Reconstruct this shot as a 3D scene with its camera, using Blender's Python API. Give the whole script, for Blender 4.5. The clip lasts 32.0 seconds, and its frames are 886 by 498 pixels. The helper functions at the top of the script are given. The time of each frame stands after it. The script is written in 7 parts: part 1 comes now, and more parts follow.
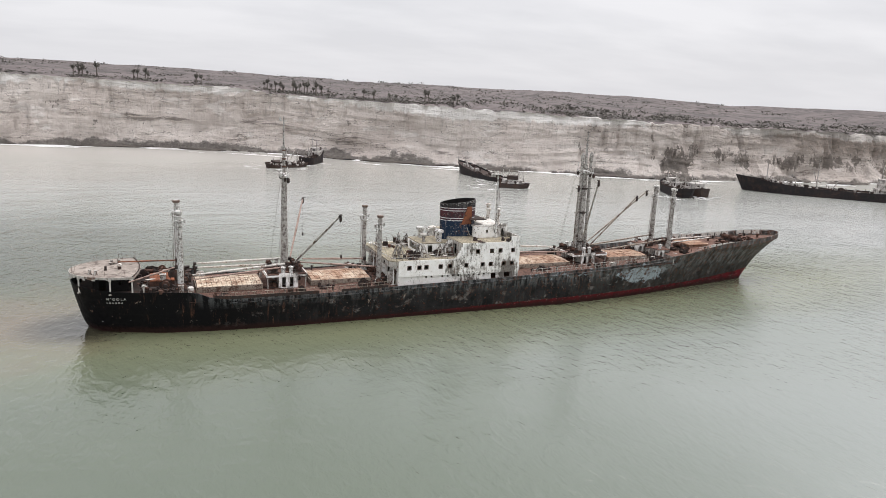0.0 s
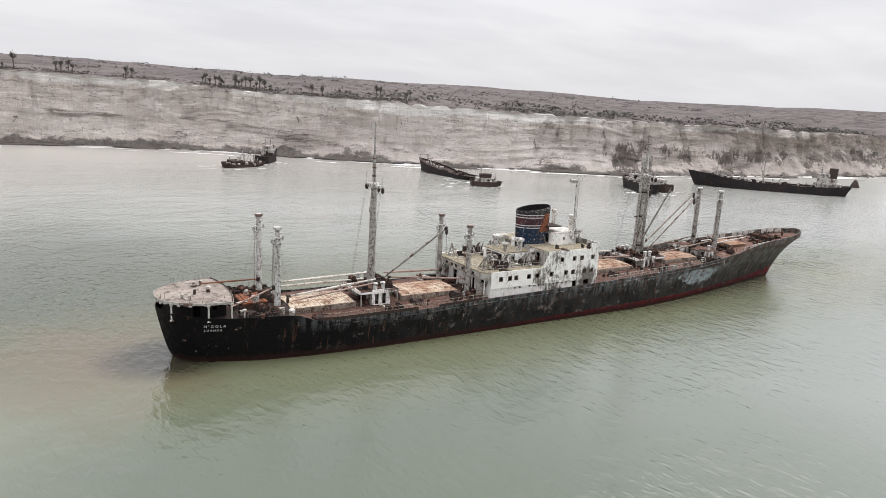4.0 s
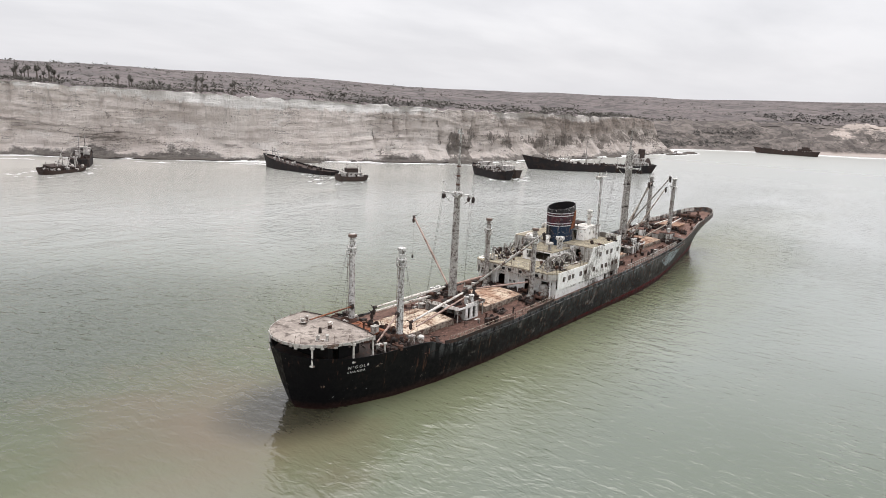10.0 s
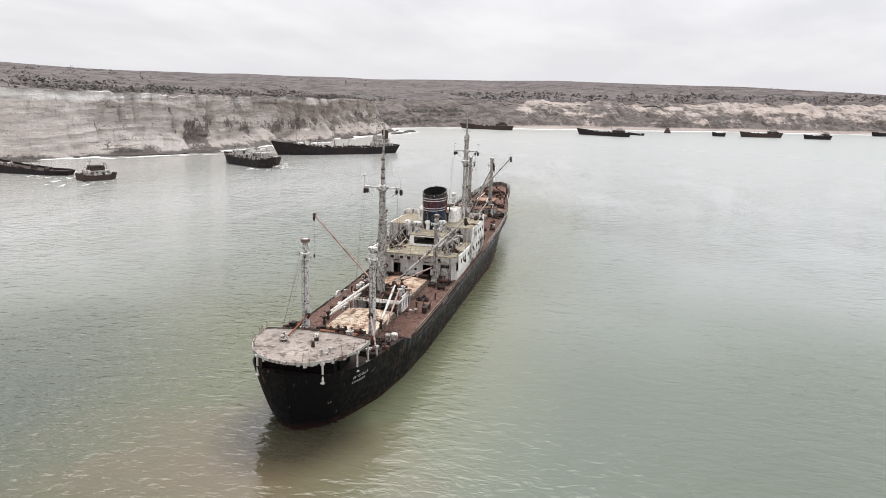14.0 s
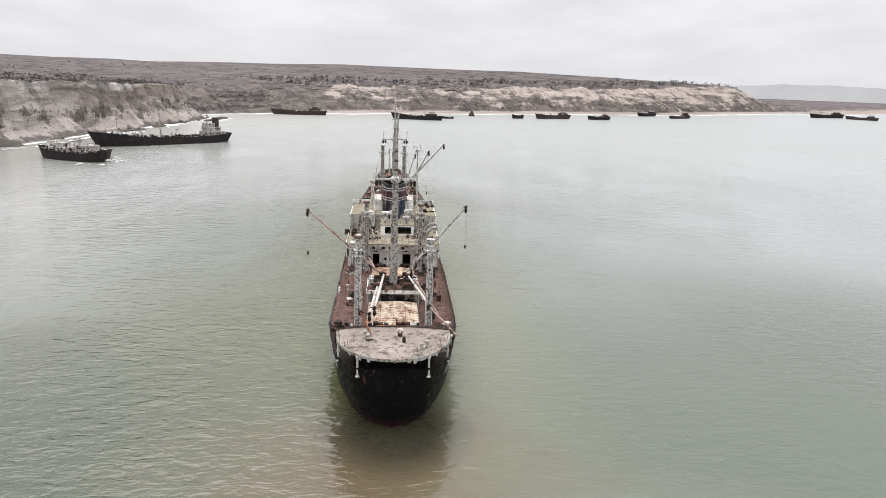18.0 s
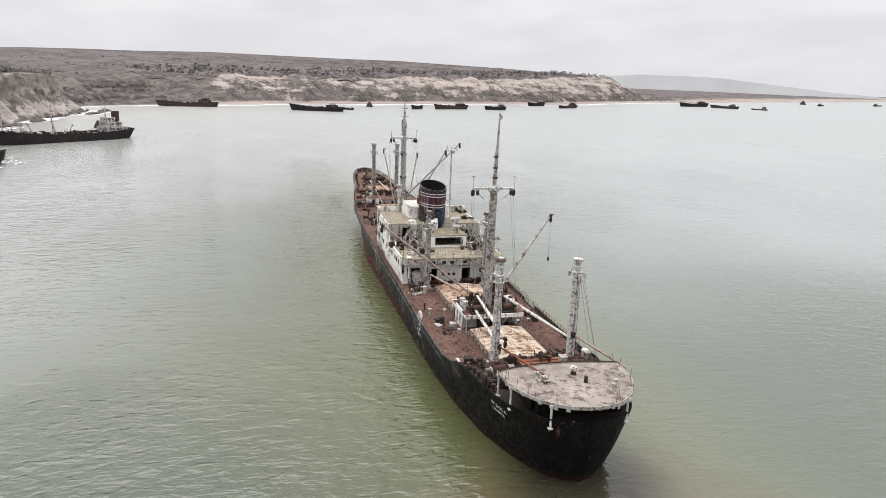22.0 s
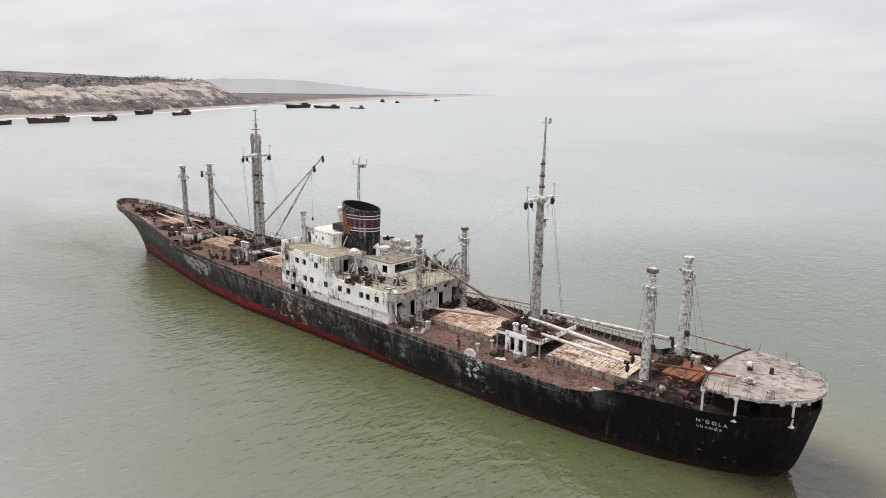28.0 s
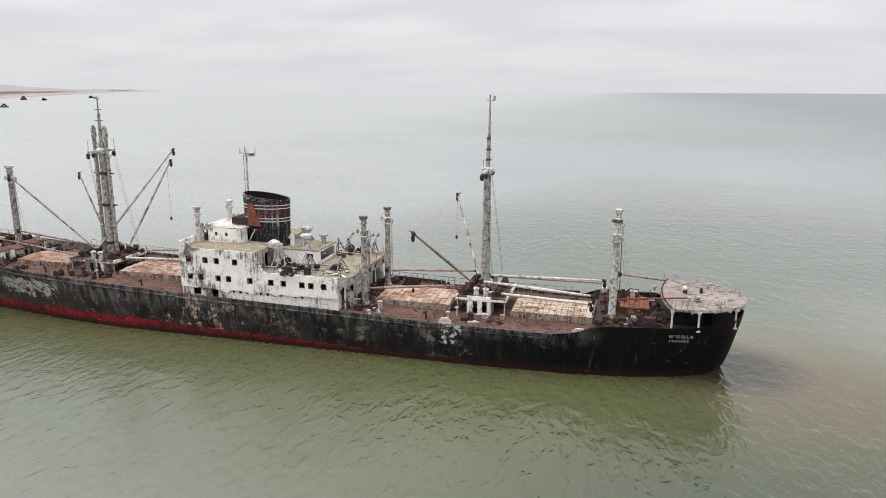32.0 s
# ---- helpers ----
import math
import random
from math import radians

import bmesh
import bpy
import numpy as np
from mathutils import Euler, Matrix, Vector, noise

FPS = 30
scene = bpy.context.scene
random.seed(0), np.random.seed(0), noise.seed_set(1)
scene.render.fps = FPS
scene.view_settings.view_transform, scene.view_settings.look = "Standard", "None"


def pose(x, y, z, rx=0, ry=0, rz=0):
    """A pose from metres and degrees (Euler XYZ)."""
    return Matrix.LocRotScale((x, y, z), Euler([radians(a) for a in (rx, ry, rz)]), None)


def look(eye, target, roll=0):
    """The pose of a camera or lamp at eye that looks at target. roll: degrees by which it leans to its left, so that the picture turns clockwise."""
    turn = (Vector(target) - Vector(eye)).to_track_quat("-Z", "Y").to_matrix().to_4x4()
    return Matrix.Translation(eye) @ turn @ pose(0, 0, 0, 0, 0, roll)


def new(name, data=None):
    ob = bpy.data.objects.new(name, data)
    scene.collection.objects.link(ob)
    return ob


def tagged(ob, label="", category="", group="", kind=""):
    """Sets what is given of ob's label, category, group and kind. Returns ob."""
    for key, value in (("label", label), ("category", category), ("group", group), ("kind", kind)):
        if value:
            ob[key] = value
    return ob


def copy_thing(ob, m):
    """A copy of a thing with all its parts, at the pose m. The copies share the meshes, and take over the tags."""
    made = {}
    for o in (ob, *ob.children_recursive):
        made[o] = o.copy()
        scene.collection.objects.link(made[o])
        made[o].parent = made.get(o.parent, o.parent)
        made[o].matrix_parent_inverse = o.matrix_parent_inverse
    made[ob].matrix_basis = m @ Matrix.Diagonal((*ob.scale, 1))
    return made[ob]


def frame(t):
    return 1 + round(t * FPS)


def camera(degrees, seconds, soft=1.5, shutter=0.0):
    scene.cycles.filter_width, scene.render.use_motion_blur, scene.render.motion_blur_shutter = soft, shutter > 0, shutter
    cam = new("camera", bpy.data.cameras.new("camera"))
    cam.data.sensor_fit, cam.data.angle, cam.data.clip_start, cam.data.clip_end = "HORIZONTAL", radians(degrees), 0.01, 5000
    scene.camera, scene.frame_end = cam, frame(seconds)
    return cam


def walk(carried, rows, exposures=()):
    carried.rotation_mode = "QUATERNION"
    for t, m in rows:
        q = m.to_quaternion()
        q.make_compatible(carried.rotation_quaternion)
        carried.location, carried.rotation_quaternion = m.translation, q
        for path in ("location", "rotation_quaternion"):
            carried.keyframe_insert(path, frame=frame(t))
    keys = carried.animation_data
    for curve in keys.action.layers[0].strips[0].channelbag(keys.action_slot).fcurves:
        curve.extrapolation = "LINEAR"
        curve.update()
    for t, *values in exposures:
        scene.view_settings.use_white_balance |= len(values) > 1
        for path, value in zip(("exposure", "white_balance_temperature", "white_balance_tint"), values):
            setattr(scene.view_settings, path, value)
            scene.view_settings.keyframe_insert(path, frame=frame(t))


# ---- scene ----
cam = camera(65.4, 32.0, soft=0.7)
# seconds, x, y, z, yaw, pitch, roll; x runs to the big ship's bow, y to its port side, z is up from the water
PATH = [
    (0, -54.75, -107.83, 34.33, -23.18, -12.09, -2.71),
    (0.5, -57.80, -105.93, 34.33, -24.31, -12.11, -2.78),
    (1, -60.85, -104.04, 34.32, -25.62, -12.14, -2.87),
    (1.5, -63.88, -102.10, 34.33, -26.54, -12.18, -2.94),
    (2, -66.88, -100.02, 34.36, -27.57, -12.21, -2.98),
    (2.5, -69.82, -97.78, 34.41, -28.48, -12.22, -2.99),
    (3, -72.70, -95.42, 34.48, -29.53, -12.22, -2.98),
    (3.5, -75.55, -92.96, 34.54, -30.35, -12.23, -2.98),
    (4, -78.40, -90.42, 34.60, -31.16, -12.23, -3.00),
    (4.5, -81.34, -87.83, 34.64, -32.28, -12.23, -3.04),
    (6.5, -92.35, -77.42, 34.76, -36.76, -12.24, -3.08),
    (7, -94.99, -74.75, 34.78, -38.21, -12.25, -3.00),
    (7.5, -97.60, -72.05, 34.80, -39.61, -12.26, -2.92),
    (8, -100.18, -69.27, 34.82, -41.51, -12.26, -2.82),
    (8.5, -102.71, -66.40, 34.83, -44.43, -12.26, -2.70),
    (9, -105.22, -63.39, 34.83, -47.18, -12.28, -2.59),
    (9.5, -107.69, -60.33, 34.83, -49.19, -12.33, -2.54),
    (10, -110.06, -57.18, 34.84, -51.33, -12.37, -2.52),
    (10.5, -112.32, -53.97, 34.86, -54.15, -12.39, -2.46),
    (11, -114.43, -50.72, 34.90, -57.63, -12.43, -2.34),
    (11.5, -116.43, -47.37, 34.95, -60.80, -12.48, -2.20),
    (12, -118.32, -43.96, 35.00, -63.70, -12.55, -2.10),
    (12.5, -120.08, -40.51, 35.05, -66.49, -12.65, -2.02),
    (13, -121.69, -36.96, 35.10, -69.28, -12.77, -1.94),
    (13.5, -123.02, -33.29, 35.17, -72.79, -12.86, -1.85),
    (14, -124.16, -29.56, 35.22, -76.62, -12.96, -1.79),
    (14.5, -125.18, -25.78, 35.24, -79.46, -13.07, -1.75),
    (15, -126.10, -22.03, 35.25, -82.19, -13.18, -1.74),
    (15.5, -126.92, -18.31, 35.26, -84.99, -13.28, -1.75),
    (17.5, -128.79, -3.00, 35.27, -91.37, -13.54, -2.07),
    (18, -128.62, 0.92, 35.24, -94.38, -13.68, -1.97),
    (18.5, -128.19, 4.83, 35.20, -96.64, -13.86, -1.86),
    (19, -127.30, 8.58, 35.18, -98.58, -14.01, -1.73),
    (19.5, -125.85, 12.17, 35.18, -100.16, -14.09, -1.62),
    (20, -123.92, 15.52, 35.17, -101.54, -14.16, -1.56),
    (20.5, -121.56, 18.67, 35.14, -102.95, -14.20, -1.57),
    (21, -118.82, 21.70, 35.12, -104.20, -14.19, -1.68),
    (21.5, -115.82, 24.62, 35.07, -104.60, -14.19, -1.91),
    (22, -112.74, 27.29, 35.01, -104.85, -14.15, -2.19),
    (22.5, -109.47, 30.04, 34.98, -105.36, -14.02, -2.48),
    (23, -106.13, 32.93, 34.96, -106.09, -13.85, -2.70),
    (23.5, -102.86, 35.92, 34.91, -107.41, -13.67, -2.83),
    (24, -99.74, 38.96, 34.84, -109.94, -13.49, -2.86),
    (24.5, -96.65, 42.02, 34.76, -112.04, -13.33, -2.82),
    (26.5, -85.21, 54.72, 34.22, -126.44, -12.88, -1.46),
    (27, -82.49, 57.77, 34.03, -130.71, -12.90, -1.16),
    (27.5, -79.72, 60.79, 33.83, -134.72, -12.94, -0.89),
    (28, -76.84, 63.73, 33.62, -138.44, -13.00, -0.71),
    (28.5, -73.88, 66.56, 33.42, -140.27, -13.04, -0.64),
    (29, -70.86, 69.20, 33.21, -143.14, -13.07, -0.61),
    (29.5, -67.70, 71.67, 32.97, -145.96, -13.13, -0.59),
    (30, -64.48, 73.95, 32.74, -148.27, -13.15, -0.56),
    (30.5, -61.20, 76.08, 32.50, -151.58, -13.16, -0.49),
    (31, -57.85, 78.01, 32.24, -156.87, -13.17, -0.38),
    (31.5, -54.37, 79.78, 31.98, -161.93, -13.19, -0.31),
    (32, -50.77, 81.52, 31.73, -165.21, -13.19, -0.27),
]
walk(cam, [(t, pose(x, y, z, 90 + pitch, roll, yaw)) for t, x, y, z, yaw, pitch, roll in PATH],
     exposures=[(0, -0.03), (5, 0.0), (9, 0.02), (13, 0.08), (15, 0.06), (20, 0.02), (24, -0.02), (28, -0.06), (32, -0.08)])

# ---- sky and sun: a bright overcast day ----
SUN_EL, SUN_AZ = radians(62), radians(25)
world = bpy.data.worlds.new("overcast_sky")
scene.world = world
world.use_nodes = True
wn, wl = world.node_tree.nodes, world.node_tree.links
wn.clear()
w_out = wn.new("ShaderNodeOutputWorld")
w_bg = wn.new("ShaderNodeBackground")
w_sky = wn.new("ShaderNodeTexSky")
w_sky.sky_type = "NISHITA"
w_sky.sun_disc = False
w_sky.sun_elevation, w_sky.sun_rotation = SUN_EL, radians(90) - SUN_AZ
w_sky.air_density, w_sky.dust_density = 1.0, 5.0
w_dim = wn.new("ShaderNodeMixRGB")
w_dim.blend_type = "MULTIPLY"
w_dim.inputs[0].default_value = 1.0
w_dim.inputs[2].default_value = (0.09, 0.09, 0.09, 1)
wl.new(w_sky.outputs[0], w_dim.inputs[1])
w_tc = wn.new("ShaderNodeTexCoord")
w_sep = wn.new("ShaderNodeSeparateXYZ")
wl.new(w_tc.outputs["Generated"], w_sep.inputs[0])
# a cloud sheet overhead: directions laid on a flat layer, so that the streaks close up towards the horizon
w_add = wn.new("ShaderNodeMath")
w_add.operation = "ADD"
w_add.inputs[1].default_value = 0.16
w_abs = wn.new("ShaderNodeMath")
w_abs.operation = "ABSOLUTE"
wl.new(w_sep.outputs[2], w_abs.inputs[0])
wl.new(w_abs.outputs[0], w_add.inputs[0])
w_div = wn.new("ShaderNodeVectorMath")
w_div.operation = "DIVIDE"
w_cmb = wn.new("ShaderNodeCombineXYZ")
for i in range(3):
    wl.new(w_add.outputs[0], w_cmb.inputs[i])
wl.new(w_tc.outputs["Generated"], w_div.inputs[0])
wl.new(w_cmb.outputs[0], w_div.inputs[1])
w_map = wn.new("ShaderNodeMapping")
w_map.inputs["Scale"].default_value = (0.55, 0.9, 0.0)
w_map.inputs["Rotation"].default_value = (0, 0, 0.9)
wl.new(w_div.outputs[0], w_map.inputs[0])
w_noise = wn.new("ShaderNodeTexNoise")
w_noise.inputs["Scale"].default_value = 1.5
w_noise.inputs["Detail"].default_value = 5
w_noise.inputs["Roughness"].default_value = 0.5
wl.new(w_map.outputs[0], w_noise.inputs["Vector"])
w_ramp = wn.new("ShaderNodeValToRGB")
w_ramp.color_ramp.elements[0].position, w_ramp.color_ramp.elements[0].color = 0.38, (0.775, 0.775, 0.81, 1)
w_ramp.color_ramp.elements[1].position, w_ramp.color_ramp.elements[1].color = 0.62, (0.90, 0.895, 0.925, 1)
wl.new(w_noise.outputs[0], w_ramp.inputs[0])
w_hz = wn.new("ShaderNodeMapRange")
w_hz.inputs["From Min"].default_value, w_hz.inputs["From Max"].default_value = 0.0, 0.10
w_hz.inputs["To Min"].default_value, w_hz.inputs["To Max"].default_value = 0.75, 0.0
wl.new(w_abs.outputs[0], w_hz.inputs[0])
w_haze = wn.new("ShaderNodeMixRGB")
w_haze.inputs[2].default_value = (0.795, 0.79, 0.82, 1)
wl.new(w_hz.outputs[0], w_haze.inputs[0])
wl.new(w_ramp.outputs[0], w_haze.inputs[1])
# the cloud sheet glows towards the hidden sun and is duller away from it
w_dot = wn.new("ShaderNodeVectorMath")
w_dot.operation = "DOT_PRODUCT"
w_dot.inputs[1].default_value = (math.cos(SUN_EL) * math.cos(SUN_AZ), math.cos(SUN_EL) * math.sin(SUN_AZ), math.sin(SUN_EL))
wl.new(w_tc.outputs["Generated"], w_dot.inputs[0])
w_glow = wn.new("ShaderNodeMapRange")
w_glow.interpolation_type = "SMOOTHSTEP"
for i, k in enumerate((-0.5, 1.0, 2.5, 3.5)):
    w_glow.inputs[1 + i].default_value = k
wl.new(w_dot.outputs["Value"], w_glow.inputs[0])
w_low = wn.new("ShaderNodeMapRange")
for i, k in enumerate((0.62, 1.0, 0.0, 1.0)):
    w_low.inputs[1 + i].default_value = k
wl.new(w_abs.outputs[0], w_low.inputs[0])
w_lvl = wn.new("ShaderNodeMixRGB")
w_lvl.inputs[1].default_value = (1, 1, 1, 1)
wl.new(w_low.outputs[0], w_lvl.inputs[0])
wl.new(w_glow.outputs[0], w_lvl.inputs[2])
w_rise = wn.new("ShaderNodeMapRange")
for i, k in enumerate((0.13, 0.30, 0.0, 1.0)):
    w_rise.inputs[1 + i].default_value = k
wl.new(w_abs.outputs[0], w_rise.inputs[0])
w_up = wn.new("ShaderNodeMixRGB")
w_up.blend_type = "ADD"
w_up.inputs[2].default_value = (0.52, 0.52, 0.53, 1)
w_side = wn.new("ShaderNodeVectorMath")
w_side.operation = "DOT_PRODUCT"
w_side.inputs[1].default_value = (math.cos(SUN_AZ), math.sin(SUN_AZ), 0)
wl.new(w_tc.outputs["Generated"], w_side.inputs[0])
w_facing = wn.new("ShaderNodeMapRange")
for i, k in enumerate((-0.5, 1.0, 0.0, 0.40)):
    w_facing.inputs[1 + i].default_value = k
wl.new(w_side.outputs["Value"], w_facing.inputs[0])
w_part = wn.new("ShaderNodeMath")
w_part.operation = "MULTIPLY"
wl.new(w_rise.outputs[0], w_part.inputs[0])
wl.new(w_facing.outputs[0], w_part.inputs[1])
wl.new(w_part.outputs[0], w_up.inputs[0])
wl.new(w_lvl.outputs[0], w_up.inputs[1])
w_lit = wn.new("ShaderNodeMixRGB")
w_lit.blend_type = "MULTIPLY"
w_lit.inputs[0].default_value = 1.0
wl.new(w_haze.outputs[0], w_lit.inputs[1])
wl.new(w_up.outputs[0], w_lit.inputs[2])
w_mix = wn.new("ShaderNodeMixRGB")
w_mix.inputs[0].default_value = 0.9
wl.new(w_dim.outputs[0], w_mix.inputs[1])
wl.new(w_lit.outputs[0], w_mix.inputs[2])
w_bg.inputs[1].default_value = 1.05
wl.new(w_mix.outputs[0], w_bg.inputs[0])
wl.new(w_bg.outputs[0], w_out.inputs[0])

sun = new("sun", bpy.data.lights.new("sun", "SUN"))
sun.data.energy, sun.data.angle, sun.data.color = 1.3, radians(50), (1.0, 0.955, 0.90)
sun.matrix_world = look((0, 0, 0), (-math.cos(SUN_EL) * math.cos(SUN_AZ), -math.cos(SUN_EL) * math.sin(SUN_AZ), -math.sin(SUN_EL)))

# ---- materials ----
class Mat:
    """A node material with a Principled shader and a few shorthands."""

    def __init__(self, name, rough=0.7, metal=0.0, spec=0.4):
        self.m = bpy.data.materials.new(name)
        self.m.use_nodes = True
        self.n, self.l = self.m.node_tree.nodes, self.m.node_tree.links
        self.b = self.n["Principled BSDF"]
        self.b.inputs["Roughness"].default_value = rough
        self.b.inputs["Metallic"].default_value = metal
        self.b.inputs["Specular IOR Level"].default_value = spec
        self.tc = self.n.new("ShaderNodeTexCoord")
        self.v = self.tc.outputs["Object"]

    def mapped(self, scale=(1, 1, 1), rot=(0, 0, 0), loc=(0, 0, 0)):
        k = self.n.new("ShaderNodeMapping")
        k.inputs["Scale"].default_value, k.inputs["Rotation"].default_value, k.inputs["Location"].default_value = scale, rot, loc
        self.l.new(self.v, k.inputs[0])
        return k.outputs[0]

    def noise(self, scale, detail=4, rough=0.55, vec=None, distort=0.0):
        k = self.n.new("ShaderNodeTexNoise")
        k.inputs["Scale"].default_value, k.inputs["Detail"].default_value = scale, detail
        k.inputs["Roughness"].default_value, k.inputs["Distortion"].default_value = rough, distort
        self.l.new(vec or self.v, k.inputs["Vector"])
        return k.outputs[0]

    def step(self, value, a, b, lo=0.0, hi=1.0):
        """value mapped from a..b to lo..hi, clamped."""
        k = self.n.new("ShaderNodeMapRange")
        for i, q in enumerate((a, b, lo, hi)):
            k.inputs[1 + i].default_value = q
        self.l.new(value, k.inputs[0])
        return k.outputs[0]

    def math(self, op, a, b):
        k = self.n.new("ShaderNodeMath")
        k.operation = op
        for i, q in enumerate((a, b)):
            if isinstance(q, (int, float)):
                k.inputs[i].default_value = q
            else:
                self.l.new(q, k.inputs[i])
        return k.outputs[0]

    def mix(self, fac, a, b):
        k = self.n.new("ShaderNodeMixRGB")
        for i, q in enumerate((fac, a, b)):
            if isinstance(q, (int, float)):
                k.inputs[i].default_value = q
            elif isinstance(q, tuple):
                k.inputs[i].default_value = (*q, 1)
            else:
                self.l.new(q, k.inputs[i])
        return k.outputs[0]

    def axis(self, i, vec=None):
        k = self.n.new("ShaderNodeSeparateXYZ")
        self.l.new(vec or self.v, k.inputs[0])
        return k.outputs[i]

    def random(self):
        return self.n.new("ShaderNodeObjectInfo").outputs["Random"]

    def island(self):
        return self.n.new("ShaderNodeNewGeometry").outputs["Random Per Island"]

    def colour(self, c):
        if isinstance(c, tuple):
            self.b.inputs["Base Color"].default_value = (*c, 1)
        else:
            self.l.new(c, self.b.inputs["Base Color"])
        return self

    def bump(self, h, dist=0.02, strength=1.0):
        k = self.n.new("ShaderNodeBump")
        k.inputs["Strength"].default_value, k.inputs["Distance"].default_value = strength, dist
        self.l.new(h, k.inputs["Height"])
        self.l.new(k.outputs[0], self.b.inputs["Normal"])
        return self

    def rough(self, r):
        self.l.new(r, self.b.inputs["Roughness"])
        return self


def painted(name, paint, rust=(0.16, 0.07, 0.035), dark=(0.05, 0.035, 0.03), amount=0.5, scale=0.6, streak=True, rough=0.7):
    """Old peeling paint over rust, with vertical rust runs and dirt."""
    m = Mat(name, rough, spec=0.2)
    big = m.noise(scale, 6, 0.65)
    fine = m.noise(scale * 6, 6, 0.75)
    mixd = m.math("ADD", m.math("MULTIPLY", big, 0.5), m.math("MULTIPLY", fine, 0.5))
    peel = m.step(mixd, 0.60 - amount * 0.16, 0.635 - amount * 0.16)
    c = m.mix(m.step(m.noise(scale * 2.3, 5, 0.7), 0.35, 0.65), paint, tuple(q * 0.66 for q in paint))
    if streak:
        runs = m.noise(1.0, 5, 0.7, m.mapped((2.6, 2.6, 0.14)))
        c = m.mix(m.step(runs, 0.5, 0.68, 0, 0.8), c, tuple(0.5 * a + 0.5 * b for a, b in zip(rust, dark)))
    c = m.mix(peel, c, m.mix(m.step(m.noise(scale * 9, 4, 0.7), 0.35, 0.65), rust, dark))
    m.colour(c).bump(mixd, 0.03, 0.5)
    return m.m


def bulkhead_paint():
    """White paint, clean in places, with grey dirt runs in patches, small dark chips and brown weeps."""
    m = Mat("streaked_white_bulkhead_paint", 0.65, spec=0.25)
    area = m.noise(0.22, 4, 0.65)
    runs = m.noise(1.0, 6, 0.78, m.mapped((2.6, 2.6, 0.30)))
    runs = m.math("ADD", m.math("MULTIPLY", runs, 0.65), m.math("MULTIPLY", m.noise(0.8, 6, 0.75), 0.35))
    weep = m.noise(1.0, 4, 0.7, m.mapped((5.5, 5.5, 0.5), loc=(3, 1, 7)))
    chips = m.noise(3.6, 6, 0.8)
    c = m.mix(m.step(m.noise(0.9, 6, 0.7), 0.42, 0.66), (0.93, 0.92, 0.89), (0.82, 0.79, 0.74))
    dirt = m.math("ADD", runs, m.math("MULTIPLY", m.math("SUBTRACT", area, 0.5), 0.85))
    # the forward quarter of the bridge is the dirtiest
    dirt = m.math("ADD", dirt, m.math("MULTIPLY", m.step(m.axis(0), -1.8, 1.2), 0.085))
    c = m.mix(m.step(dirt, 0.525, 0.60, 0, 0.6), c, (0.33, 0.31, 0.275))
    c = m.mix(m.step(dirt, 0.595, 0.645, 0, 0.85), c, (0.13, 0.115, 0.10))
    c = m.mix(m.math("MULTIPLY", m.step(weep, 0.58, 0.68, 0, 0.8), m.step(area, 0.40, 0.55)), c, (0.20, 0.12, 0.08))
    c = m.mix(m.step(m.math("ADD", chips, m.math("MULTIPLY", m.math("SUBTRACT", area, 0.5), 0.35)), 0.60, 0.625), c, (0.06, 0.045, 0.038))
    m.colour(c).bump(m.math("ADD", chips, m.math("MULTIPLY", m.noise(0.7, 2), 1.5)), 0.03, 0.5)
    return m.m


M_WHITE = bulkhead_paint()
M_POST = painted("flaking_grey_white_paint", (0.78, 0.77, 0.74), (0.16, 0.12, 0.095), (0.07, 0.06, 0.055), amount=0.58, scale=2.8, streak=False)
M_MAST = painted("flaking_brown_grey_mast_paint", (0.52, 0.50, 0.465), (0.15, 0.115, 0.098), (0.055, 0.048, 0.044), amount=0.62, scale=2.4, streak=False)
M_GREY = painted("weathered_grey_paint", (0.56, 0.54, 0.50), (0.17, 0.10, 0.07), amount=0.48, scale=0.9)
M_RUST = painted("brown_rusted_steel", (0.125, 0.07, 0.053), (0.10, 0.05, 0.035), (0.035, 0.027, 0.024), amount=0.6, scale=0.9, streak=False, rough=0.85)
M_DARK = painted("dark_rusted_steel", (0.05, 0.04, 0.036), (0.11, 0.055, 0.04), (0.02, 0.018, 0.017), amount=0.5, scale=1.2, streak=False, rough=0.85)
# soot in the funnel; under the stern platform a painted shade
M_BLACK = painted("soot_and_shade_black_steel", (0.014, 0.013, 0.013), (0.04, 0.025, 0.02), (0.008, 0.008, 0.008), amount=0.4, scale=0.9, streak=False, rough=0.85)
M_ORANGE = painted("orange_rust", (0.27, 0.10, 0.052), (0.13, 0.055, 0.036), (0.07, 0.042, 0.034), amount=0.5, scale=0.9, streak=False, rough=0.85)
M_RING = painted("brown_ring_rust", (0.21, 0.15, 0.125), (0.13, 0.08, 0.062), (0.06, 0.045, 0.04), amount=0.55, scale=1.4, streak=False, rough=0.85)
M_BOOM = painted("dirty_white_boom_paint", (0.74, 0.71, 0.66), (0.28, 0.17, 0.12), (0.12, 0.09, 0.07), amount=0.42, scale=1.2, streak=False)
M_PINK = painted("faded_pink_boom_paint", (0.43, 0.31, 0.265), (0.20, 0.115, 0.085), (0.10, 0.075, 0.065), amount=0.48, scale=1.2, streak=False)


